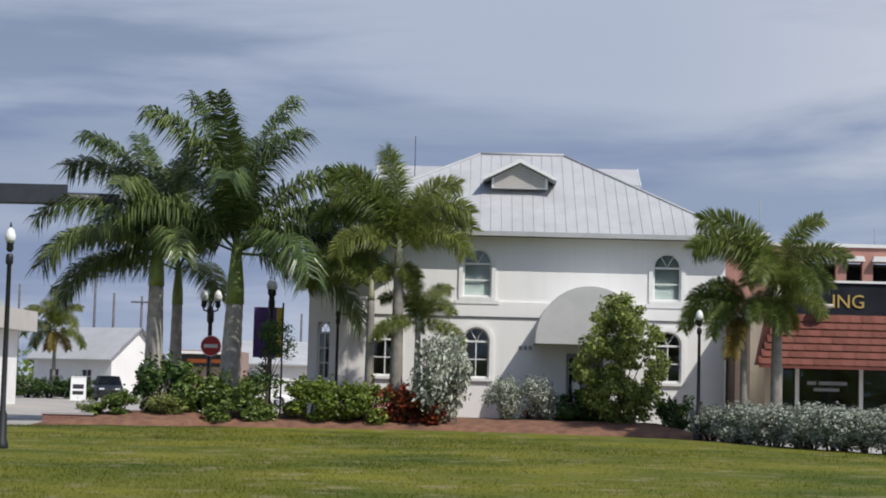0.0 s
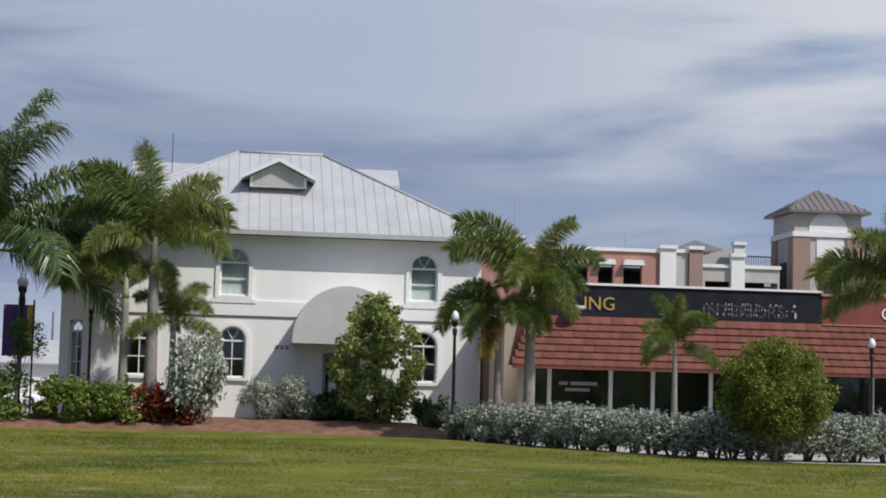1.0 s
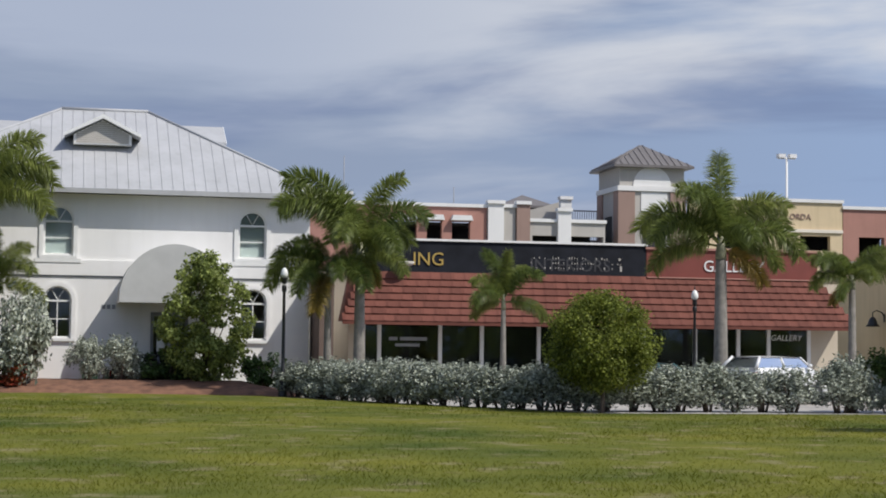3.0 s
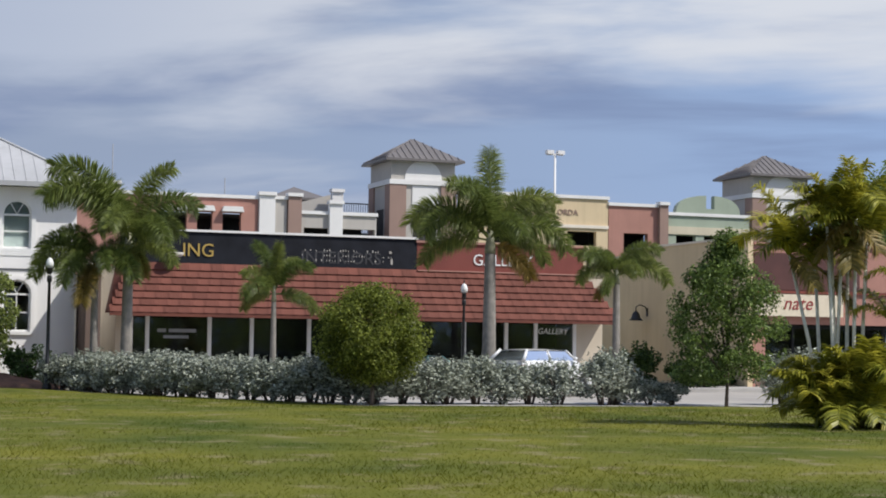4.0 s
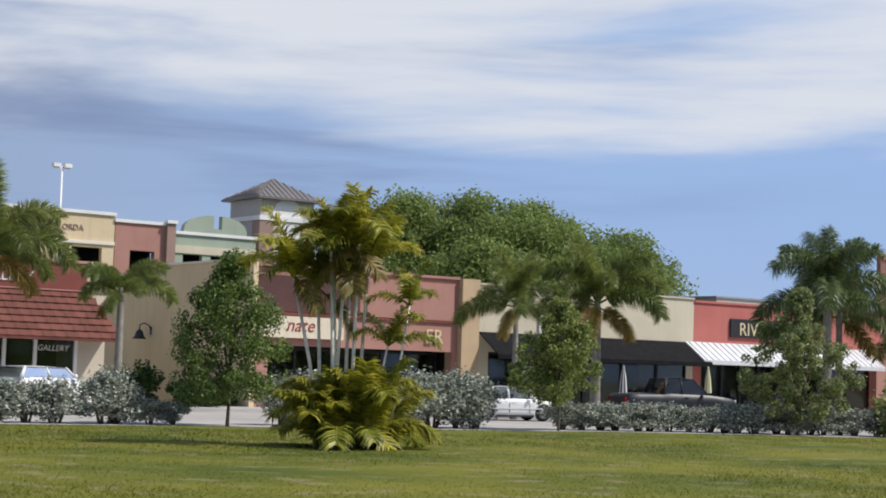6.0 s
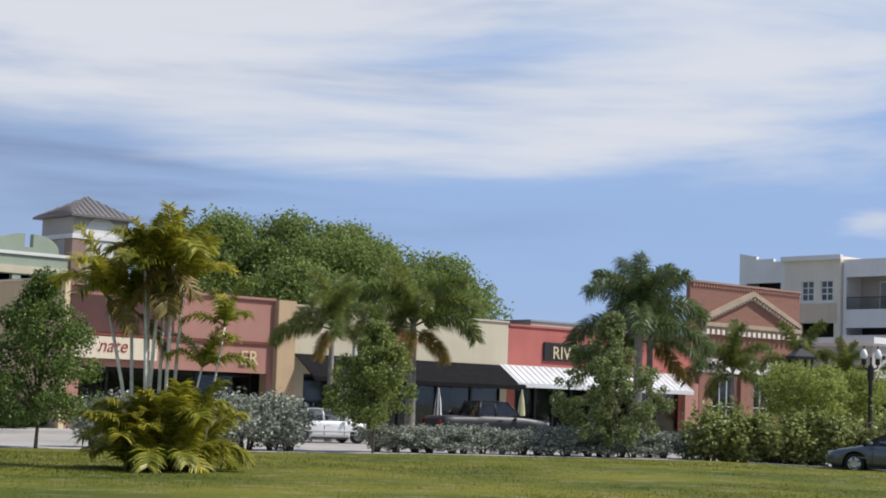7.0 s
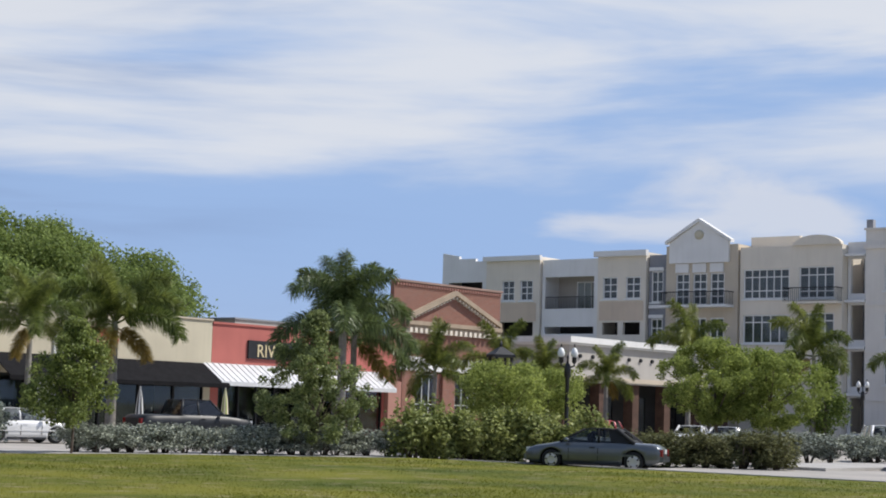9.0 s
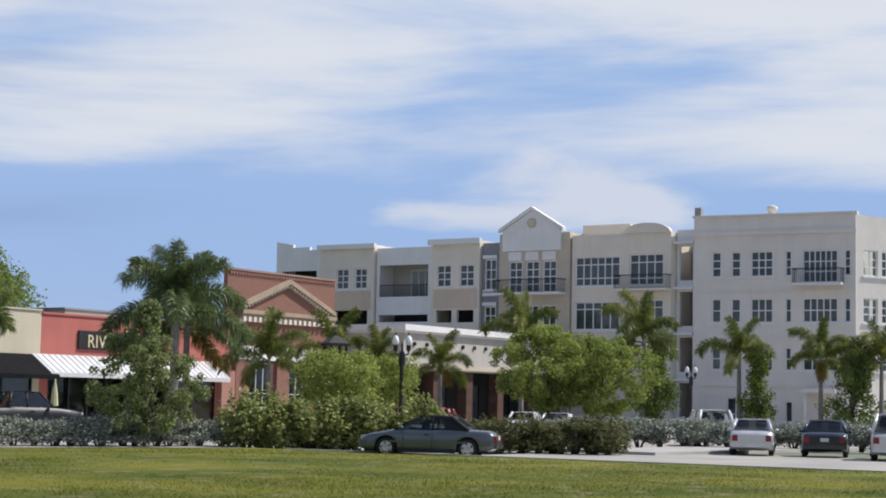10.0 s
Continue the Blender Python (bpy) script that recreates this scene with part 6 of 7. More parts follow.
for i, (x, y, rx, z0, z1, n) in enumerate(((66.5, 97, 7.0, 5.0, 12.9, 34000), (72.0, 95, 7.0, 4.5, 13.4, 34000), (78.0, 96, 7.0, 4.5, 13.0, 34000), (83.0, 93, 5.6, 4.0, 11.4, 24000), (68.0, 89, 6.0, 3.5, 9.6, 24000), (76.0, 88, 6.5, 3.5, 9.6, 28000))):
    tree(x, y, z1, (rx * 0.82, rx * 0.8, z0, z1), n, 0.25, OAK_LEAF, 40 + i, "large round-crowned oak behind the shops", 4.0, 0.3, "round", 110, (0.7, 1.5), 0.3, "oaks behind the shops")


# ---- palms ----
def frond_mesh(name, L, start, droop, n, leaf, width, material, plume, seed, hang=0.35, rib=0.05):
    """A feather leaf: a bending midrib with narrow leaflets; plume: how far they stand round the rib."""
    rng = random.Random(seed)
    pts, ang, p = [], radians(start), Vector((0, 0, 0))
    steps = 18
    for i in range(steps + 1):
        pts.append(p.copy())
        f = i / steps
        a = ang - radians(droop) * f ** 1.75
        p = p + Vector((math.cos(a), 0, math.sin(a))) * (L / steps)
    bm = bmesh.new()
    tube(bm, pts, [rib * (1 - i / steps) + 0.006 for i in range(steps + 1)], 5)
    verts, faces = [], []
    for k in range(n):
        f = 0.14 + 0.86 * (k + rng.random() * 0.8) / n
        i = min(int(f * steps), steps - 1)
        o = pts[i].lerp(pts[i + 1], f * steps - i)
        tan = (pts[i + 1] - pts[i]).normalized()
        upv = Vector((-tan.z, 0, tan.x))
        ll = leaf * (0.5 + 0.62 * math.sin(math.pi * min(1, 0.16 + 0.72 * f))) * rng.uniform(0.8, 1.15)
        for s in (-1, 1):
            e = rng.uniform(-plume, plume) + 0.1
            d = (Vector((0, s * math.cos(e), 0)) + upv * math.sin(e) + tan * (0.35 + 0.35 * f * f)).normalized()
            wv = tan.cross(d).cross(d).normalized() * width * rng.uniform(0.8, 1.2)
            m1 = o + d * ll * 0.5 + Vector((0, 0, -ll * hang * 0.12))
            tip = o + d * ll * 0.92 + Vector((0, 0, -ll * hang * 0.6))
            b = len(verts)
            verts += [o - wv * 0.5, o + wv * 0.5, m1 + wv, m1 - wv, tip]
            faces += [(b, b + 1, b + 2, b + 3), (b + 3, b + 2, b + 4)]
    for v in verts:
        bm.verts.new(v)
    bm.verts.ensure_lookup_table()
    base = len(bm.verts) - len(verts)
    for q in faces:
        bm.faces.new([bm.verts[base + j] for j in q])
    me = bpy.data.meshes.new(name)
    bm.to_mesh(me)
    bm.free()
    me.materials.append(material)
    return me


FROND_SETS = {}
# per kind: start angle and droop of each leaf form, length, leaflets, their length and width, material, plume, hang
FORMS = {
    "foxtail": ([(84, 62), (74, 92), (64, 112), (50, 118), (34, 116), (10, 92)], 3.5, 430, 0.67, 0.0145, FROND, 1.7, 0.4),
    "street": ([(84, 48), (72, 105), (62, 125), (48, 130), (32, 128), (8, 100)], 3.5, 260, 0.70, 0.020, STREET_FROND, 1.3, 0.6),
    "royal": ([(88, 42), (78, 74), (64, 98), (44, 98), (22, 90), (-2, 76)], 5.2, 190, 1.05, 0.030, ROYAL_FROND, 0.65, 0.9),
    "queen": ([(82, 84), (75, 95), (64, 114), (50, 120), (34, 116), (10, 92)], 3.4, 340, 0.66, 0.016, QUEEN_FROND, 1.4, 0.55),
    "areca": ([(84, 45), (74, 75), (62, 95), (46, 100), (28, 90), (10, 70)], 2.0, 80, 0.55, 0.025, ARECA_FROND, 0.5, 0.5),
}


def frond_set(kind):
    if kind not in FROND_SETS:
        S = FORMS[kind]
        FROND_SETS[kind] = [frond_mesh("frond", S[1], a, d, S[2], S[3], S[4], S[5], S[6], 100 + i, S[7]) for i, (a, d) in enumerate(S[0])]
        FROND_SETS[kind].append(frond_mesh("frond", S[1] * 0.8, -30, 50, S[2], S[3], S[4], OLD_FROND, S[6], 110, S[7]))
    return FROND_SETS[kind]


def palm(x, y, h, r, kind, label, size=1.0, leaves=(), seed=1, shaft=0.0, lean=(0, 0), group="", name="palm_tree", z=0.0):
    """h: height at which the leaves start; shaft: length of the green part below it; leaves: (form, turn, scale)."""
    rng = random.Random(seed)
    p = thing(name, pose(x, y, z), label, "palm", group)
    bm = bmesh.new()
    ht = h - shaft
    rings = max(8, int(ht / 0.22))
    P, R = [], []
    for i in range(rings + 1):
        f = i / rings
        P.append((lean[0] * f * f, lean[1] * f * f, -0.15 + (ht + 0.15) * f))
        swell = 1.25 - 0.4 * f + 0.12 * math.exp(-((f - 0.05) / 0.08) ** 2)
        R.append(r * swell * (1.0 + (0.035 if i % 2 else 0.0)))
    tube(bm, P, R, 10)
    part("trunk", bm, PALM_TRUNK if kind == "royal" else GREY_TRUNK, p, "ringed grey trunk")
    tx, ty = lean
    if shaft:
        part("crownshaft", tube(bmesh.new(), [(tx, ty, ht), (tx, ty, ht + shaft * 0.3), (tx, ty, h + 0.15)], [r * 0.95, r * 0.9, r * 0.42], 10), CROWNSHAFT if kind == "royal" else DULL_SHAFT, p, "smooth green crownshaft")
    ms = frond_set(kind)
    for k, turn, sc in leaves:
        o = part("frond", ms[k], None, p)
        o.matrix_basis = pose(tx, ty, h - 0.05 * k * size, rng.uniform(-6, 6), rng.uniform(-6, 6), turn + rng.uniform(-6, 6)) @ Matrix.Scale(size * sc * rng.uniform(0.94, 1.06), 4)
    return p


def rosette(n, seed, old=0, low=5, first=0):
    """An uneven spiral of leaves from the upright spear to the lowest ones."""
    rng = random.Random(seed)
    out = []
    for i in range(n):
        k = first + min(low - first, int(i / max(1, n - 1) * (low - first + 0.99)))
        out.append((k, i * 137.5 + seed * 61 + rng.uniform(-20, 20), rng.uniform(0.85, 1.08)))
    return out + [(6, seed * 47 + i * 150, 0.8) for i in range(old)]


R0 = "tall royal palm with a grey trunk and green crownshaft"
palm(-12.15, 66.0, 6.7, 0.32, "royal", R0, 1.07, [(0, 120, 0.85), (1, 175, 0.95), (1, 60, 0.8), (2, 165, 1.0), (2, 250, 0.9), (3, 20, 0.8), (3, 185, 1.0), (4, 170, 1.0), (4, 215, 0.9), (4, 290, 0.85), (5, 190, 0.8), (3, 110, 0.9)], 1, 1.7, group="royal palms", z=0.1)
palm(-9.25, 66.0, 6.6, 0.37, "royal", R0, 1.19, [(0, 170, 1.1), (0, 20, 1.02), (0, 250, 1.0), (1, 200, 1.0), (1, 330, 0.95), (1, 80, 0.95), (2, 5, 1.05), (2, 150, 0.9), (2, 270, 0.95), (3, 350, 1.0), (3, 215, 0.95), (4, 10, 1.0), (4, 180, 0.75), (4, 310, 0.9), (5, 355, 0.9), (3, 120, 0.9)], 2, 2.2, lean=(0.1, 0), group="royal palms", z=0.1)
palm(-12.1, 70.5, 6.2, 0.24, "royal", R0, 0.95, rosette(9, 3, low=4), 3, 1.6, group="royal palms")
F0 = "foxtail palm with bushy arching fronds"
palm(-2.9, 64.3, 6.55, 0.21, "foxtail", F0 + " before the white house", 1.05, [(0, 110, 1.18), (1, 170, 1.08), (1, 15, 1.0), (2, 195, 0.95), (2, 340, 1.0), (2, 90, 0.9), (3, 180, 1.0), (3, 0, 0.95), (4, 205, 0.85), (4, 330, 0.85)], 4, 0.9, group="foxtail palms", z=0.25)
palm(-3.9, 64.4, 5.2, 0.15, "foxtail", F0 + " before the white house", 0.8, [(1, 120, 0.9), (2, 180, 1.0), (3, 200, 1.0), (3, 20, 0.8), (4, 170, 1.0)], 5, 0.6, group="foxtail palms", z=0.1)
palm(-2.15, 64.6, 3.9, 0.12, "foxtail", F0 + " before the white house", 0.62, rosette(8, 55), 55, 0.4, group="foxtail palms", z=0.1)
palm(10.25, 60.0, 5.2, 0.18, "foxtail", F0 + " at the street edge", 1.0, [(0, -10, 0.88), (1, 178, 1.1), (2, 195, 1.08), (2, 165, 1.0), (2, -5, 0.92), (3, 20, 0.75), (3, 240, 0.85), (4, 290, 0.8), (5, 320, 0.6), (6, 300, 0.5), (3, 100, 0.9)], 6, 0.6, group="foxtail palms")
palm(9.2, 60.4, 4.5, 0.12, "foxtail", F0 + " at the street edge", 0.72, [(2, 200, 0.8), (3, 170, 0.9), (4, 190, 1.0), (4, 330, 0.9), (4, 270, 0.9), (5, 180, 1.0), (5, 300, 1.0), (5, 230, 1.0), (6, 250, 1.1), (3, 20, 0.8)], 7, 0.4, group="foxtail palms")
palm(15.4, 60.0, 3.5, 0.10, "foxtail", "small young foxtail palm before the shops", 0.55, rosette(9, 8), 8, 0.4, group="foxtail palms")
palm(23.55, 60.0, 5.75, 0.23, "foxtail", F0 + " before the gallery", 0.92, [(0, 75, 1.15), (1, 185, 0.98), (1, 60, 0.8), (2, -12, 1.05), (2, 220, 1.0), (3, 178, 1.12), (3, 5, 1.0), (4, 195, 1.08), (4, -20, 1.0), (4, 280, 0.85), (5, 165, 0.95), (5, 10, 0.85), (6, 345, 0.8)], 9, 0.7, group="foxtail palms")
palm(28.7, 60.0, 4.45, 0.14, "foxtail", "slim foxtail palm at the alley", 0.6, [(0, 150, 0.5), (2, 175, 1.0), (2, 340, 1.0), (3, 200, 1.0), (3, 10, 1.05), (4, 350, 1.1), (4, 185, 1.0), (4, 270, 0.9), (5, 230, 0.8), (6, 190, 0.7)], 10, 0.4, group="foxtail palms")
palm(52.2, 60.0, 5.3, 0.2, "foxtail", F0 + " before the cream shop", 1.0, [(0, 90, 0.95), (1, 200, 1.0), (1, -30, 1.0), (2, 150, 1.0), (2, 10, 1.05), (3, 240, 1.0), (3, -40, 1.0), (3, 190, 0.9), (4, 160, 0.9), (4, -60, 1.0), (6, -40, 0.8), (6, 210, 0.8), (5, 200, 0.8)], 11, 0.6, group="foxtail palms")
palm(47.3, 59.7, 4.9, 0.12, "foxtail", F0 + " before the salmon shop", 0.8, rosette(10, 12, 1), 12, 0.4, group="foxtail palms")
palm(61.9, 55.0, 5.9, 0.2, "queen", "queen palm with drooping blue-green fronds", 1.12, rosette(14, 13), 13, 0.0, group="queen palms")
palm(63.4, 55.6, 5.2, 0.16, "queen", "queen palm with drooping blue-green fronds", 1.05, rosette(10, 14, 1), 14, 0.0, group="queen palms")
PR = "small street palm before the arcade"
for i, (x, y, h, s) in enumerate(((80.4, 59.4, 4.2, 0.8), (82.0, 57.6, 3.9, 0.7), (76.7, 61.2, 4.0, 0.85), (83.9, 54.5, 3.9, 0.66), (86.4, 50.6, 5.6, 0.78), (96.7, 48.0, 5.9, 0.95), (99.2, 42.8, 5.0, 0.78), (101.0, 38.3, 4.9, 0.78), (102.3, 35.0, 4.8, 0.88))):
    palm(x, y, h, 0.13, "street", PR if i < 5 else "street palm before the apartments", s, rosette(10, 20 + i, i % 2), 20 + i, 0.4, group="street palms")


def areca_clump(x, y):
    c = thing("areca_palm", pose(x, y, 0), "clump of yellow-green areca palms with pale canes on the lawn", "palm")
    rng = random.Random(9)
    ms = frond_set("areca")
    # foot and top of each cane along the clump, depth, height, leaves, their scale
    canes = [(-0.30, -0.50, -0.2, 4.35, 5, 0.72), (-0.28, -0.42, 0.1, 4.45, 5, 0.7), (-0.34, -0.15, 0.0, 4.5, 6, 0.72), (-0.08, -0.05, 0.2, 4.3, 5, 0.72), (0.05, 0.12, -0.1, 4.55, 6, 0.75),
             (0.2, 0.35, 0.2, 4.1, 6, 0.78), (-0.55, -1.30, -0.1, 3.75, 7, 0.8), (-0.6, -0.75, 0.3, 3.5, 6, 0.8), (0.9, 1.30, 0.0, 3.2, 5, 0.55), (0.45, 0.85, 0.2, 2.3, 6, 0.6)]
    for b0, t0, dep, h, nf, sc in canes:
        bx, by, tx, ty = b0 * 0.84 + dep * 0.5, -b0 * 0.545 + dep * 0.8, t0 * 0.84 + dep * 0.6, -t0 * 0.545 + dep * 0.95
        part("cane", tube(bmesh.new(), [(bx, by, -0.1), (bx + (tx - bx) * 0.45, by + (ty - by) * 0.45, h * 0.5), (tx, ty, h)], [0.046, 0.04, 0.034] if h > 3.3 else [0.032, 0.028, 0.022], 7), CANE, c, "pale ringed cane")
        turn = rng.uniform(0, 360)
        for k in range(nf):
            form = 6 if (k == nf - 1 and h > 3.4) else min(4, 1 + k * 4 // nf)
            o = part("frond", ms[form if k else 0], None, c)
            o.matrix_basis = pose(tx, ty, h, rng.uniform(-8, 8), rng.uniform(-6, 6), turn + k * 137.5 + rng.uniform(-15, 15)) @ Matrix.Scale(sc * rng.uniform(0.82, 1.08), 4)
    for k in range(92):     # low skirt of young shoots
        o = part("frond", ms[(1, 0, 1, 2, 0, 3, 1, 4)[k % 8]], None, c)
        u, v = rng.uniform(-0.75, 0.85), rng.uniform(-0.45, 0.45)
        o.matrix_basis = pose(u * 0.84 + v * 0.54, -u * 0.545 + v * 0.84, rng.uniform(-0.05, 0.4), 0, 0, k * 137.5 + rng.uniform(-9, 9)) @ Matrix.Scale(rng.uniform(0.65, 0.95), 4)
    return c


areca_clump(21.3, 32.8)

# ---- street lamps ----
def acorn(parent, x, z, s=1.0):
    g = part("globe", lathe(bmesh.new(), [(0.09 * s, 0), (0.155 * s, 0.08 * s), (0.165 * s, 0.20 * s), (0.11 * s, 0.36 * s), (0.03 * s, 0.44 * s)], (x, 0, z), 14), LAMP_GLASS, parent, "frosted white acorn globe")
    part("finial", lathe(bmesh.new(), [(0.05 * s, 0.47 * s), (0.025 * s, 0.52 * s), (0.03 * s, 0.56 * s), (0.005, 0.62 * s)], (x, 0, z), 8), BLACK_IRON, g)
    part("collar", lathe(bmesh.new(), [(0.05 * s, -0.28 * s), (0.11 * s, -0.2 * s), (0.10 * s, -0.04 * s), (0.13 * s, 0.0)], (x, 0, z), 12), BLACK_IRON, g)
    return g


def street_lamp(x, y, h, twin=False, s=1.0, turn=0.0, label=""):
    l = thing("street_lamp", pose(x, y, 0, 0, 0, turn), label or ("black iron street lamp with twin white globes" if twin else "black iron street lamp with one white globe"), "street lamp", "street lamps")
    zg = h - 0.6 * s
    k = 1.0 if twin else 0.72
    part("post", lathe(bmesh.new(), [(0.22 * k, -0.12), (0.22 * k, 0.12), (0.16 * k, 0.2), (0.15 * k, 0.75), (0.09 * k, 0.85), *([(0.085, zg - 0.9), (0.14, zg - 0.8), (0.14, zg - 0.5), (0.11, zg - 0.3)] if twin else [(0.05, zg - 0.5), (0.085, zg - 0.45), (0.085, zg - 0.3)]), (0.06, zg - 0.25)], seg=12), BLACK_IRON, l)
    if twin:
        part("crossarm", tube(tube(bmesh.new(), [(0, 0, zg - 0.35), (-0.12, 0, zg - 0.42), (-0.28, 0, zg - 0.36), (-0.28, 0, zg - 0.2)], 0.035, 6), [(0, 0, zg - 0.35), (0.12, 0, zg - 0.42), (0.28, 0, zg - 0.36), (0.28, 0, zg - 0.2)], 0.035, 6), BLACK_IRON, l)
        acorn(l, -0.28, zg, s)
        acorn(l, 0.28, zg, s)
        part("finial", lathe(bmesh.new(), [(0.05, zg - 0.26), (0.03, zg - 0.1), (0.05, zg), (0.005, zg + 0.12)], seg=8), BLACK_IRON, l)
    else:
        acorn(l, 0, zg, s)
    return l


street_lamp(7.6, 59.9, 4.55, False, 0.8)
street_lamp(23.9, 63.6, 4.2, False, 0.85)
street_lamp(61.8, 42.1, 4.7, True, 0.95, -57)
street_lamp(109.6, 50.8, 4.7, True, 0.95, -60)
street_lamp(-10.6, 69.6, 5.35, True, 1.0)
street_lamp(-8.4, 71.5, 5.9, True, 0.9, 80)
street_lamp(-10.37, 38.5, 5.0, False, 0.75)
street_lamp(-5.9, 70.6, 4.9, False, 0.9)
street_lamp(-5.3, 66.9, 4.9, False, 0.9)


# ---- vehicles ----
def car(m, paint, L, W, H, ws, rf, rr, rb, belt, hood, deck, label, name="car", r=0.33, top=None, wb=None, tail=None, bed=0.0):
    """x forward. ws, rf, rr, rb: windscreen base, roof front, roof rear, rear glass base, along x."""
    c = thing(name, m, label, "car")
    w2 = W / 2
    wb = wb or L * 0.56
    tops = [(-L / 2, deck - 0.24), (-L / 2 + 0.05, deck - 0.09), (-L / 2 + 0.2, deck - 0.02), (rb, deck + 0.005), (rr, belt + 0.02), (rf, belt + 0.01), (ws, belt), (L / 2 - 0.75, hood), (L / 2 - 0.3, hood - 0.07), (L / 2 - 0.08, hood - 0.17), (L / 2, hood - 0.30)]
    wide = [(-L / 2, 0.82), (-L / 2 + 0.12, 0.92), (-L / 2 + 0.5, 0.98), (0, 1.0), (L / 2 - 0.8, 0.985), (L / 2 - 0.3, 0.93), (L / 2 - 0.08, 0.84), (L / 2, 0.74)]
    low = [(-L / 2, 0.38), (-L / 2 + 0.25, 0.25), (-wb / 2, 0.20), (wb / 2, 0.20), (L / 2 - 0.25, 0.22), (L / 2, 0.32)]
    at = lambda rows, x: float(np.interp(x, [q[0] for q in rows], [q[1] for q in rows]))
    xs = sorted({*np.linspace(L / 2, -L / 2, 45).tolist(), *[k * wb / 2 + d * (r + 0.05) for k in (-1, 1) for d in (-1.0, -0.97, -0.85, -0.6, -0.3, 0.0, 0.3, 0.6, 0.85, 0.97, 1.0)]}, reverse=True)
    bm = bmesh.new()
    rings = []
    for x in xs:
        z0, w = at(low, x), w2 * at(wide, x)
        z1 = sum(at(tops, x + d) for d in (-0.09, 0.0, 0.09)) / 3
        edge = z0                        # the lower edge rises over each wheel
        for k in (-1, 1):
            d = abs(x - k * wb / 2)
            if d < r + 0.05:
                edge = max(edge, r + math.sqrt((r + 0.05) ** 2 - d * d))
        edge = min(edge, z1 - 0.14)
        crease = max(z0 + (z1 - z0) * 0.66, edge + 0.03)
        q = [(-w * 0.62, z0), (-w * 0.64, edge), (-w * 0.965, edge), (-w * 0.99, edge + (crease - edge) * 0.4), (-w, crease), (-w * 0.965, z1 - 0.06), (-w * 0.88, z1 - 0.012), (-w * 0.4, z1 + 0.012)]
        q = q + [(-a, b) for a, b in q[::-1]]
        rings.append([bm.verts.new((x, a, b)) for a, b in q])
    for a, b in zip(rings, rings[1:]):
        n = len(a)
        for i in range(n):
            bm.faces.new((a[i], b[i], b[(i + 1) % n], a[(i + 1) % n])).smooth = i not in (1, n - 3)
    bm.faces.new(rings[0])
    bm.faces.new(rings[-1][::-1])
    bmesh.ops.recalc_face_normals(bm, faces=bm.faces)
    body = part("body", bm, paint, c)
    part("grille", boxes((L / 2 - 0.04, L / 2 + 0.01, -w2 * 0.35, w2 * 0.35, hood - 0.40, hood - 0.27)), BLACK_PAINT, body)
    # cabin
    zt, wl, wr = H, w2 * 0.89, w2 * 0.70
    zb_ = belt - 0.01
    B = [(ws, wl, zb_), (rb, wl, deck - 0.01), (rr, wr, zt - 0.03), (rf, wr, zt - 0.03)]
    tp = top or paint
    bm = bmesh.new()
    grid = []
    for x, z, kk in ((rf + 0.06, zt - 0.05, 0.98), (rf - 0.12, zt - 0.005, 1.0), ((rf + rr) / 2, zt + 0.02, 1.02), (rr + 0.12, zt - 0.005, 1.0), (rr - 0.06, zt - 0.05, 0.98)):
        grid.append([bm.verts.new((x, wr * kk * s, z - 0.035 * abs(s) ** 3)) for s in (-1.06, -0.7, 0, 0.7, 1.06)])
    for a, b in zip(grid, grid[1:]):
        for i in range(4):
            bm.faces.new((a[i], a[i + 1], b[i + 1], b[i])).smooth = True
    bmesh.ops.solidify(bm, geom=bm.faces[:], thickness=0.07)
    part("roof", bm, tp, c, "folding cloth roof" if top else "")
    mid = (rf + rr) / 2 + 0.05
    for s in (-1, 1):
        part("pillar", tube(bmesh.new(), [(ws, s * wl, zb_), (rf, s * wr, zt - 0.03)], 0.04, 5), tp, c)
        part("pillar", tube(bmesh.new(), [(rb, s * wl, deck - 0.01), (rr, s * wr, zt - 0.03)], 0.07, 5), tp, c)
        part("pillar", tube(bmesh.new(), [(mid, s * wl, belt), (mid, s * wr, zt - 0.03)], 0.045, 5), tp, c)
    bm = bmesh.new()
    quad(bm, (ws, -wl, zb_), (ws, wl, zb_), (rf, wr, zt - 0.03), (rf, -wr, zt - 0.03))
    part("windscreen", bm, CAR_GLASS, c)
    bm = bmesh.new()
    quad(bm, (rb, wl, deck - 0.01), (rb, -wl, deck - 0.01), (rr, -wr, zt - 0.03), (rr, wr, zt - 0.03))
    part("rear_window", bm, CAR_GLASS, c)
    if top:
        bm = bmesh.new()
        k0, k1 = 0.25, 0.80     # a cloth surround, with the glass set in its middle
        pt = lambda f, g: Vector((rb, wl * g, deck - 0.01)).lerp(Vector((rr, wr * g, zt - 0.03)), f)
        for f0, f1, g0, g1 in ((0, k0, -1, 1), (k1, 1, -1, 1), (k0, k1, -1, -0.7), (k0, k1, 0.7, 1)):
            quad(bm, pt(f0, g1) + Vector((-0.01, 0, 0.01)), pt(f0, g0) + Vector((-0.01, 0, 0.01)), pt(f1, g0) + Vector((-0.01, 0, 0.01)), pt(f1, g1) + Vector((-0.01, 0, 0.01)))
        part("rear_cloth", bm, tp, c, "black cloth rear of the folding roof")
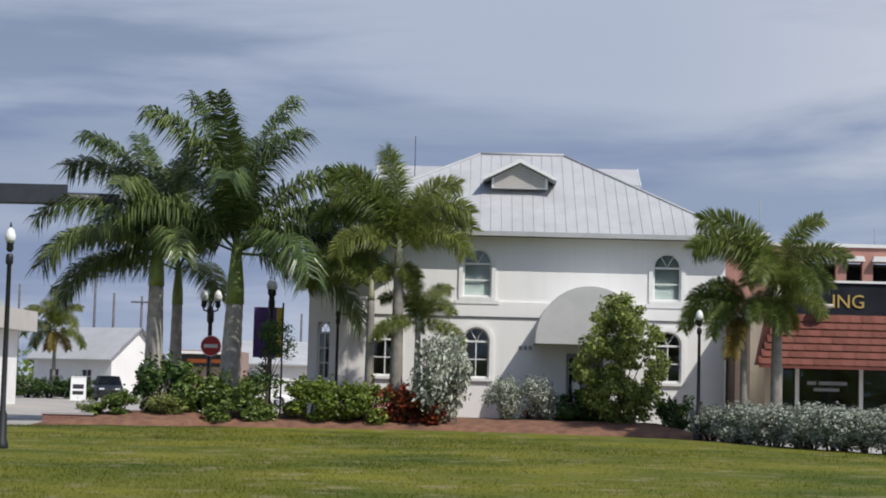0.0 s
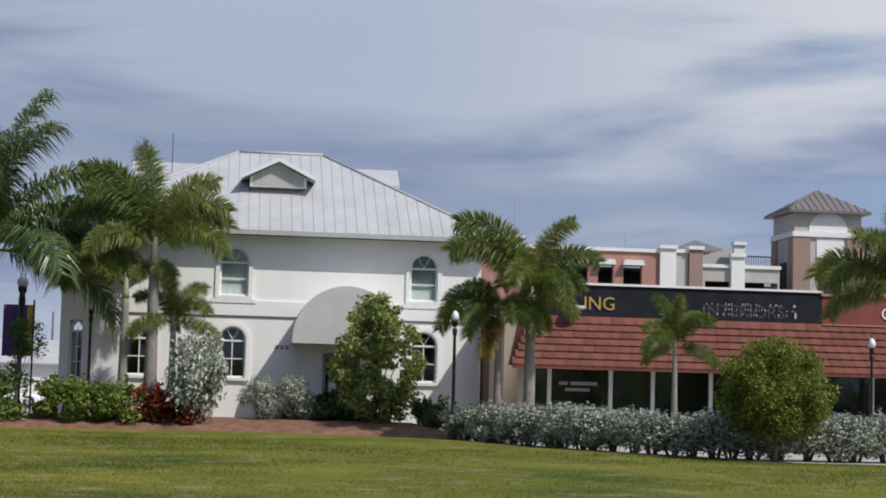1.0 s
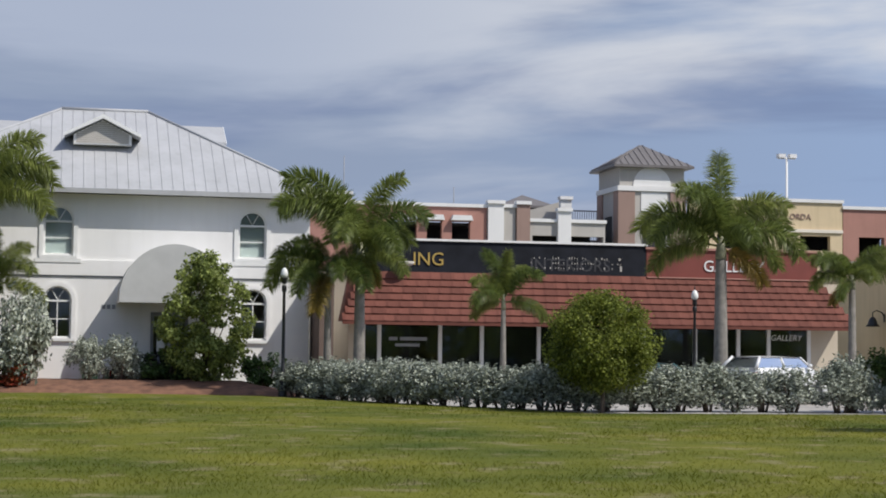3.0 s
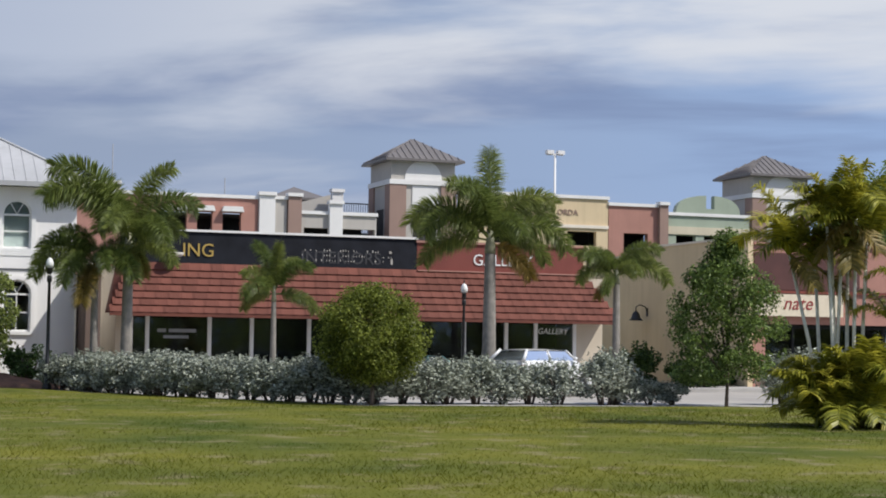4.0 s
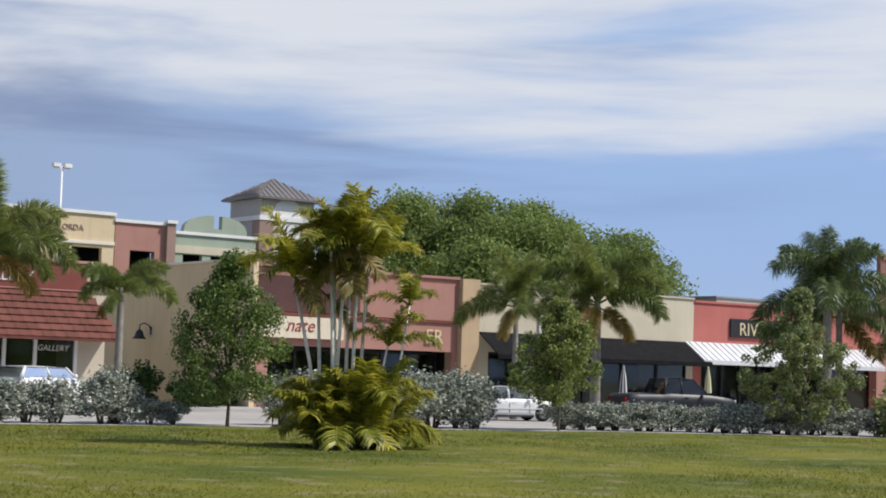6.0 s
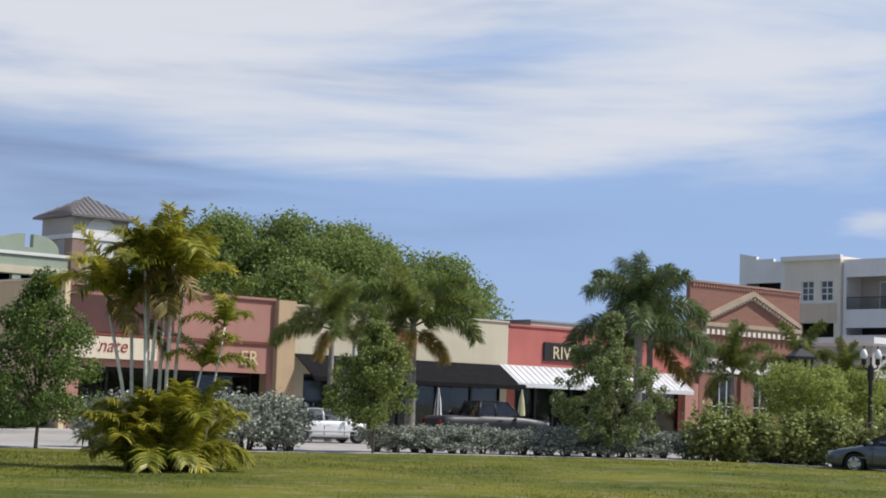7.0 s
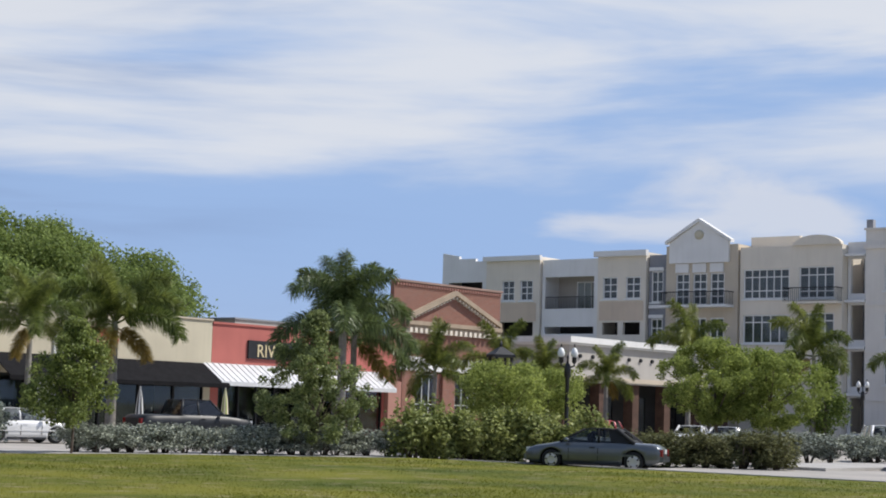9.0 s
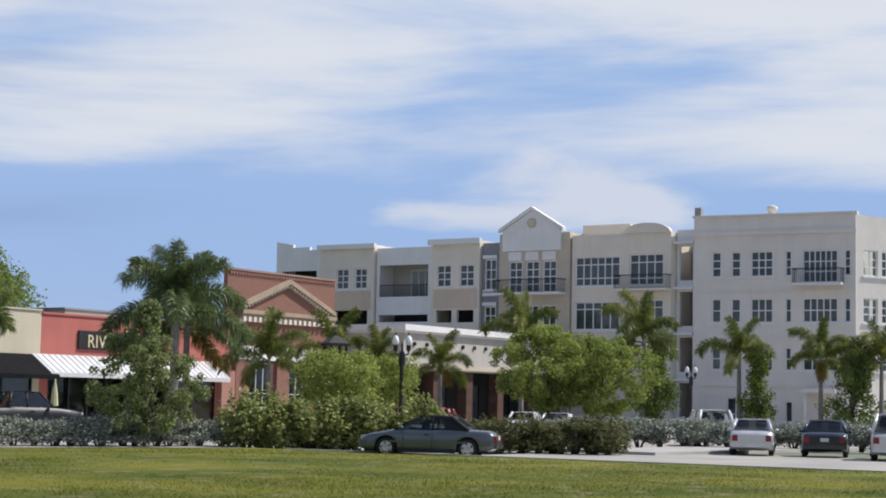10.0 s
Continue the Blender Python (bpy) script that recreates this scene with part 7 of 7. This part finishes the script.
    for s in (-1, 1):
        end, ytop = (mid - 0.42, mid - 0.30) if top else (rb, rr)
        for xa, xb, ya, yb in ((ws, mid, rf, mid), (mid, end, mid, ytop)):
            bm = bmesh.new()
            quad(bm, (xa, s * wl, zb_), (xb, s * wl, zb_ if xb > rb else deck - 0.01), (yb, s * wr, zt - 0.04), (ya, s * wr, zt - 0.04))
            part("side_window", bm, CAR_GLASS, c)
        if top:
            bm = bmesh.new()
            quad(bm, (end, s * wl, zb_), (rb, s * wl, deck - 0.01), (rr, s * wr, zt - 0.03), (ytop, s * wr, zt - 0.03))
            part("quarter_cloth", bm, tp, c, "black cloth roof quarter")
        part("door_seam", boxes((ws - 0.32, ws - 0.30, s * w2 - 0.004, s * w2 + 0.004, 0.34, belt - 0.20)), BLACK_PAINT, body)
        part("sill", boxes((-wb / 2 + r + 0.1, wb / 2 - r - 0.1, s * w2 * 0.95 - 0.03, s * w2 * 0.95 + 0.03, 0.17, 0.25)), BLACK_PAINT, body)
        part("door_seam", boxes((mid - 0.012, mid + 0.012, s * w2 - 0.004 if s > 0 else -w2 - 0.004, s * w2 + 0.004 if s > 0 else -w2 + 0.004, 0.34, belt - 0.18)), BLACK_PAINT, body)
        part("side_trim", boxes((-L * 0.30, L * 0.28, s * w2 - 0.012, s * w2 + 0.012, 0.50, 0.56)), paint, body)
        part("door_handle", boxes((mid + 0.10, mid + 0.28, s * w2 * 0.985 - 0.02, s * w2 * 0.985 + 0.02, belt - 0.19, belt - 0.15)), BLACK_PAINT if top else paint, body)
        part("mirror", lathe(bmesh.new(), [(0.03, -0.06), (0.09, -0.03), (0.09, 0.05), (0.02, 0.08)], (ws - 0.25, s * (w2 + 0.07), belt + 0.05), 8), paint, c)
        part("headlamp", boxes((L / 2 - 0.34, L / 2 - 0.03, s * w2 * 0.55 - 0.17, s * w2 * 0.55 + 0.17, hood - 0.26, hood - 0.13)), CLEAR_LENS, body)
        part("tail_lamp", boxes((-L / 2 - 0.012, -L / 2 + 0.10, s * w2 * 0.74 - 0.11, s * w2 * 0.74 + 0.11, deck - 0.40, deck - 0.17)), tail or RED_LENS, body)
    part("number_plate", boxes((-L / 2 - 0.022, -L / 2 - 0.001, -0.16, 0.16, 0.62, 0.76)), PLATE, body)
    part("bumper", boxes((-L / 2 - 0.05, -L / 2 + 0.2, -w2 * 0.86, w2 * 0.86, 0.34, 0.52)), paint, body)
    part("bumper", boxes((L / 2 - 0.2, L / 2 + 0.04, -w2 * 0.78, w2 * 0.78, 0.30, 0.48)), paint, body)
    part("cabin_floor", boxes((rb + 0.1, ws - 0.1, -w2 * 0.8, w2 * 0.8, 0.4, belt - 0.14)), DARK, c)
    for x in (ws - 0.95, ws - 1.75):
        for s in (-1, 1):
            part("seat", boxes((x - 0.08, x + 0.06, s * 0.36 - 0.22, s * 0.36 + 0.22, belt - 0.2, belt + 0.22)), DARK, c)
    for sx in (wb / 2, -wb / 2):
        for s in (-1, 1):
            wd = 0.2
            wh = part("wheel", lathe(bmesh.new(), [(r * 0.62, -wd / 2), (r * 0.93, -wd / 2), (r, -wd * 0.3), (r, wd * 0.3), (r * 0.93, wd / 2), (r * 0.62, wd / 2)], seg=20), RUBBER, c, "black rubber tyre")
            wh.matrix_basis = pose(sx, s * (w2 * 0.97 - wd / 2), r - 0.12, 90 * s)
            bm = lathe(bmesh.new(), [(r * 0.64, 0), (r * 0.62, 0.012), (r * 0.54, 0.012), (r * 0.50, -0.02), (r * 0.30, -0.005), (r * 0.12, 0.02)], (0, 0, -wd / 2 - 0.008), 18)
            part("rim", bm, ALLOY, wh)
            bm = bmesh.new()
            for k in range(5):
                a = k * math.tau / 5
                tube(bm, [(r * 0.45 * math.cos(a), r * 0.45 * math.sin(a), -wd / 2 - 0.016), (r * 0.55 * math.cos(a + 0.25), r * 0.55 * math.sin(a + 0.25), -wd / 2 - 0.016)], 0.035, 5)
            part("rim_detail", bm, BLACK_PAINT, wh)
    for o in c.children:
        if o.name.split(".")[0] != "wheel":
            o.location.z -= 0.12
    return c


GREY_PAINT = car_paint("slate_car_paint", (0.12, 0.135, 0.145), 0.5)
SILVER_PAINT = car_paint("silver_car_paint", (0.62, 0.62, 0.61), 0.4)
NAVY_PAINT = car_paint("navy_car_paint", (0.012, 0.015, 0.026), 0.2)
WHITE_PAINT = car_paint("white_car_paint", (0.78, 0.78, 0.77), 0.0)
BLACK_CAR = mat("black_car_paint", (0.018, 0.020, 0.024), 0.4, 0.1, 3, 80, 0, spec=0.35)
TEAL_PAINT = car_paint("teal_car_paint", (0.10, 0.20, 0.20), 0.3)
RED_PAINT = car_paint("red_car_paint", (0.40, 0.03, 0.03), 0.1)
CLOTH = mat("black_cloth_top", (0.02, 0.021, 0.024), 0.9, 0.1, 4, 80, 0.2)

car(pose(49.34, 32.36, 0, 0, 0, 113), GREY_PAINT, 4.58, 1.76, 1.40, 1.10, 0.28, -0.76, -1.38, 0.93, 0.84, 0.93, "slate grey convertible with a closed black cloth roof", top=CLOTH, wb=2.74)
SED = dict(ws=0.95, rf=0.30, rr=-0.95, rb=-1.55, belt=0.93, hood=0.86, deck=0.98)
car(pose(66.5, 28.1, 0, 0, 0, 22), SILVER_PAINT, 4.5, 1.75, 1.44, label="silver saloon parked with its rear to the road", **SED)
car(pose(67.55, 25.43, 0, 0, 0, 20), NAVY_PAINT, 4.7, 1.83, 1.45, label="black saloon parked with its rear to the road", **SED)
car(pose(65.35, 21.8, 0, 0, 0, 18), SILVER_PAINT, 4.9, 1.85, 1.75, 1.0, 0.4, -1.9, -2.3, 1.05, 1.0, 1.05, "silver van parked beside the saloons", r=0.36)
car(pose(24.9, 58.0, 0, 0, 0, 26), WHITE_PAINT, 4.0, 1.75, 1.68, 0.85, 0.45, -1.65, -2.0, 1.3, 1.15, 1.3, "white hatchback parked before the gallery")
car(pose(20.6, 58.6, 0, 0, 0, 10), TEAL_PAINT, 4.4, 1.75, 1.42, label="dark teal saloon parked before the shops", **SED)
car(pose(45.6, 58.0, 0, 0, 0, -14), WHITE_PAINT, 4.6, 1.78, 1.43, label="white saloon parked before the salmon shop", **SED)
car(pose(53.6, 56.4, 0, 0, 0, -14), BLACK_CAR, 5.6, 1.95, 2.0, 1.25, 0.55, -0.75, -0.95, 1.32, 1.24, 1.30, "black pickup truck with a long bed parked before the awning", r=0.4)
car(pose(79.2, 35.8, 0, 0, 0, 35), WHITE_PAINT, 4.8, 1.9, 1.78, 1.0, 0.4, -1.8, -2.2, 1.08, 1.02, 1.08, "white estate van in the far car park", r=0.36)
car(pose(86.0, 50.0, 0, 0, 0, 20), WHITE_PAINT, 4.5, 1.75, 1.45, label="white saloon in the far car park", **SED)
car(pose(83.0, 46.2, 0, 0, 0, 20), SILVER_PAINT, 4.5, 1.75, 1.45, label="silver saloon in the far car park", **SED)
car(pose(79.5, 51.6, 0, 0, 0, 10), RED_PAINT, 4.5, 1.75, 1.6, label="red car in the far car park", **SED)
car(pose(-24.9, 119, 0.1, 0, 0, -76), BLACK_CAR, 4.8, 1.9, 1.7, 1.0, 0.4, -1.8, -2.2, 1.08, 1.02, 1.08, "dark car on the far road", r=0.36)
car(pose(-14.5, 118, 0, 0, 0, 10), WHITE_PAINT, 4.6, 1.8, 1.5, label="white car on the far road", **SED)
car(pose(3.9, 66.6, 0.1, 0, 0, 8), NAVY_PAINT, 4.2, 1.7, 1.4, label="dark blue car behind the shrubs at the entrance", **SED)


# ---- cafe umbrellas, bins, signs ----
def umbrella(x, y, h, a, b, label):
    u = thing("umbrella", pose(x, y, 0), label, "umbrella")
    part("pole", tube(bmesh.new(), [(0, 0, 0), (0, 0, h)], 0.025, 8), OFFWHITE, u)
    n = 12
    for half, material in ((0, a), (1, b)):
        bm = bmesh.new()
        for k in range(half, n, 2):
            t0, t1 = k * math.tau / n, (k + 1) * math.tau / n
            prof = [(0.03, h - 0.05), (0.14, h - 0.6), (0.20, h - 1.35)]
            for (r0, z0), (r1, z1) in zip(prof, prof[1:]):
                quad(bm, (r0 * math.cos(t0), r0 * math.sin(t0), z0), (r0 * math.cos(t1), r0 * math.sin(t1), z0), (r1 * math.cos(t1), r1 * math.sin(t1), z1), (r1 * math.cos(t0), r1 * math.sin(t0), z1))
        part("canopy_stripes", bm, material, u)
    part("base", lathe(bmesh.new(), [(0.25, 0), (0.25, 0.06), (0.05, 0.1)], seg=12), CONCRETE, u)


LIME = mat("lime_cloth", (0.40, 0.46, 0.16), 0.85, 0.06, 4, 60, 0.1)
umbrella(64.0, 64.8, 2.55, LIME, SIGN_CREAM, "folded green and cream striped cafe umbrella")
umbrella(58.2, 64.8, 2.45, BLACK_PAINT, SIGN_WHITE, "folded black and white striped cafe umbrella")

b = thing("bin", pose(1.25, 66.9, 0.05), "dark green wheeled bin by the house", "bin")
BIN_GREEN = mat("bin_plastic", (0.02, 0.06, 0.035), 0.5, 0.1, 4, 30, 0.05)
part("body", prism(bmesh.new(), [(-0.26, 0), (0.26, 0), (0.31, 0.95), (-0.31, 0.95)], -0.3, 0.3), BIN_GREEN, b)
part("lid", boxes((-0.34, 0.34, -0.36, 0.34, 0.953, 1.03)), BIN_GREEN, b)

# no-entry sign, banner and mast arm at the far corner
SIGN_POST = mat("sign_post_metal", (0.25, 0.25, 0.26), 0.5, 0.1, 5, 40, 0.05, metal=0.6)
n_ = thing("road_sign", pose(-10.45, 69.0, 0), "round red and white no-entry sign", "road sign")
part("post", tube(bmesh.new(), [(0, 0.05, 0), (0, 0.05, 3.3)], 0.03, 6), SIGN_POST, n_)
part("disc", lathe(bmesh.new(), [(0.38, -0.01), (0.38, 0.01)], seg=24), SIGN_RED, n_).matrix_basis = pose(0, 0, 2.95, 90)
part("bar", boxes((-0.27, 0.27, -0.03, -0.012, 2.88, 3.02)), SIGN_WHITE, n_)
part("rim", lathe(bmesh.new(), [(0.41, -0.004), (0.41, 0.006)], seg=24), SIGN_WHITE, n_).matrix_basis = pose(0, 0, 2.95, 90)
PURPLE = mat("purple_banner", (0.12, 0.06, 0.22), 0.8, 0.1, 3, 40, 0.1)
YELLOW_P = mat("yellow_banner", (0.65, 0.48, 0.06), 0.8, 0.1, 3, 40, 0.1)
bn = thing("banner", pose(-9.3, 73.0, 0), "purple and yellow street banner", "banner")
part("cloth", boxes((0, 0.95, 0, 0.02, 2.6, 4.7)), PURPLE, bn)
part("edge", boxes((0.953, 1.2, 0, 0.02, 2.6, 4.7)), YELLOW_P, bn)
part("pole", tube(bmesh.new(), [(1.22, 0, 0), (1.22, 0, 4.9)], 0.04, 6), BLACK_IRON, bn)
ma = thing("mast_arm", pose(-21.0, 66.0, 0), "dark traffic signal mast arm over the street", "mast arm")
part("pole", tube(bmesh.new(), [(0, 0, -0.1), (0, 0, 9.0)], [0.28, 0.2], 10), MAST_GREY, ma)
part("arm", tube(bmesh.new(), [(0, 0, 8.35), (4.2, 0, 8.35), (7.3, 0, 8.35)], [0.28, 0.25, 0.22], 10), MAST_GREY, ma)
part("sign_panel", boxes((0.6, 5.4, -0.35, -0.28, 8.15, 8.85)), MAST_GREY, ma)


# ---- the far corner to the west ----
def gable_house(x, y, w, d, h, ridge, label, wall_m, roof_m, turn=0.0):
    g = thing("house", pose(x, y, 0, 0, 0, turn), label, "house")
    bm = bmesh.new()
    wall(bm, 0, w, -0.2, h, 0, 0.2, [(w * 0.2, w * 0.2 + 1.1, 1.0, 2.2), (w * 0.62, w * 0.62 + 1.1, 1.0, 2.2)])
    box(bm, 0, 0.2, 0.2, d, -0.2, h)
    box(bm, w - 0.2, w, 0.2, d, -0.2, h)
    box(bm, 0.2, w - 0.2, d - 0.2, d, -0.2, h)
    bmesh.ops.recalc_face_normals(bm, faces=bm.faces)
    part("wall", bm, wall_m, g)
    bm = bmesh.new()
    for xx in (0.0, w - 0.18):
        v = [(xx, 0, h), (xx, d, h), (xx, d / 2, ridge)]
        a = [bm.verts.new(p) for p in v]
        b_ = [bm.verts.new((p[0] + 0.18, p[1], p[2])) for p in v]
        bm.faces.new(a); bm.faces.new(b_[::-1])
        for i in range(3):
            bm.faces.new((a[i], b_[i], b_[(i + 1) % 3], a[(i + 1) % 3]))
    part("gable", bm, wall_m, g)
    bm = bmesh.new()
    for y0, y1 in ((-0.6, d / 2), (d + 0.6, d / 2)):
        zl = h - (ridge - h) * 0.6 / (d / 2)
        for dz in (0.0, 0.12):
            quad(bm, (-0.4, y0, zl + dz), (w + 0.4, y0, zl + dz), (w + 0.4, y1, ridge + dz), (-0.4, y1, ridge + dz))
        quad(bm, (-0.4, y0, zl), (w + 0.4, y0, zl), (w + 0.4, y0, zl + 0.12), (-0.4, y0, zl + 0.12))
    part("roof", bm, roof_m, g)
    for a in (0.2, 0.62):
        window(g, w * a, w * a + 1.1, 1.0, 2.2, 0.08, 2, 2)
    part("room", boxes((0.3, w - 0.3, 2, 2.1, -0.2, h - 0.1)), DARK, g)
    return g


gable_house(-35.9, 142.15, 8.3, 6.0, 3.3, 5.5, "small white house with a pale metal gable roof", WHITE_STUCCO, METAL_ROOF, -30)
gable_house(-22.6, 150, 12, 9.0, 3.2, 5.0, "low white house across the far road", OFFWHITE, METAL_ROOF)
sh = thing("shop_building", pose(-23.5, 138, 0), "low far shop with orange lettering on a dark fascia", "shop")
part("wall", boxes((0, 4.6, 0, 8, -0.2, 3.9)), GARAGE_BROWN, sh)
sb = part("sign_board", boxes((0.2, 4.4, -0.12, -0.003, 2.6, 3.55)), BLACK_PAINT, sh, "dark fascia board")
part("lettering", boxes((0.8, 3.6, -0.14, -0.123, 2.9, 3.2)), mat("orange_sign", (0.65, 0.16, 0.03), 0.6, 0.1, 3, 40, 0), sb, "orange bar of unreadable lettering")
part("canopy", boxes((-0.3, 4.9, -1.0, -0.125, 3.6, 3.8)), OFFWHITE, sh)
part("door", boxes((3.5, 4.3, -0.06, -0.003, 0, 2.3)), YELLOW_P, sh)
el = thing("shop_building", pose(-31.5, 92, 0), "pale stucco corner building with a flat grey canopy", "building")
part("wall", boxes((0, 4.2, 0, 12, -0.2, 4.2)), OFFWHITE, el)
part("canopy", boxes((-0.5, 5.2, -1.0, 12.5, 4.203, 5.4)), GARAGE_GREY, el)
part("roof", prism(bmesh.new(), [(-6, 5.403), (4.2, 5.403), (-1.0, 8.2)], 0, 12), GREY_LINE, el)
part("post", boxes((4.7, 5.0, -0.8, -0.5, -0.2, 4.2)), BEIGE, el)
part("planter", boxes((4.3, 5.2, 1.0, 3.0, -0.1, 2.2)), TAN, el)
palm(-32.8, 136, 5.4, 0.14, "street", "small yellowish palm by the far houses", 0.95, rosette(10, 41, 3), 41, 0.3)
hedge([(-38, 134), (-28, 132)], 3.2, 1.5, 1.8, DARKS, "dark clipped hedge before the far houses", "far hedge shrubs", 9)
for i, (x, y, z) in enumerate(((-41.5, 158, 9.8), (-38.6, 158, 9.8), (-34.6, 158, 11.2), (-31.2, 150, 8.8), (-28.8, 150, 8.6), (-17.0, 170, 8.2))):
    u = thing("utility_pole", pose(x, y, 0), "weathered wooden utility pole with a cross-arm" if i in (2, 4) else "weathered bare wooden utility pole", "utility pole", "utility poles")
    part("pole", tube(bmesh.new(), [(0, 0, -0.2), (0, 0, z)], [0.15, 0.10], 7), POLE_WOOD, u)
    if i in (2, 4):
        part("crossarm", boxes((-0.9, 0.9, -0.16, -0.115, z - 0.6, z - 0.45)), POLE_WOOD, u)
wl_ = thing("wall", pose(-13.8, 60.6, 0), "low brick edging wall of the mulch bed", "wall", kind="structure")
part("coping", boxes((-1.2, 0.6, 0, 0.35, 0.303, 0.38)), CONCRETE, wl_)
part("brickwork", boxes((-1.15, 0.55, 0.03, 0.32, -0.16, 0.3)), BRICK, wl_)
ab = thing("pavement_sign", pose(-26.3, 116, 0, 0, 0, 8), "white folding pavement sign with dark lettering bars", "sign")
part("panel", boxes((-0.5, 0.5, 0, 0.05, 0, 1.5)), SIGN_WHITE, ab).rotation_euler = (radians(-12), 0, 0)
part("panel", boxes((-0.5, 0.5, 0.62, 0.67, 0, 1.5)), SIGN_WHITE, ab).rotation_euler = (radians(12), 0, 0)
part("lettering", boxes((-0.36, 0.36, -0.012, -0.003, 0.8, 1.1), (-0.36, 0.36, -0.012, -0.003, 0.4, 0.65)), BLACK_PAINT, ab).rotation_euler = (radians(-12), 0, 0)
# far woods close the horizon; the arc behind the camera is added
def far_woods():
    rng = random.Random(3)
    bl = []
    for k in range(280):
        a = radians(-75 + k * 1.3)
        # from 150 on: unseen nearer arc that darkens reflections in shop glass
        d = (330 if k < 150 else 150) + rng.uniform(-30, 30)
        bl.append((d * math.sin(a), d * math.cos(a), rng.uniform(1.0, 3.5), rng.uniform(5, 9), rng.uniform(5, 9), rng.uniform(3, 5.0)))
    tagged(part("far_woods", leaf_mesh("far_woods", bl, 44000, 1.5, 5, OAK_LEAF), None), "low green woods on the horizon, with an added unseen arc behind the camera", "woods", "", "stuff")


far_woods()
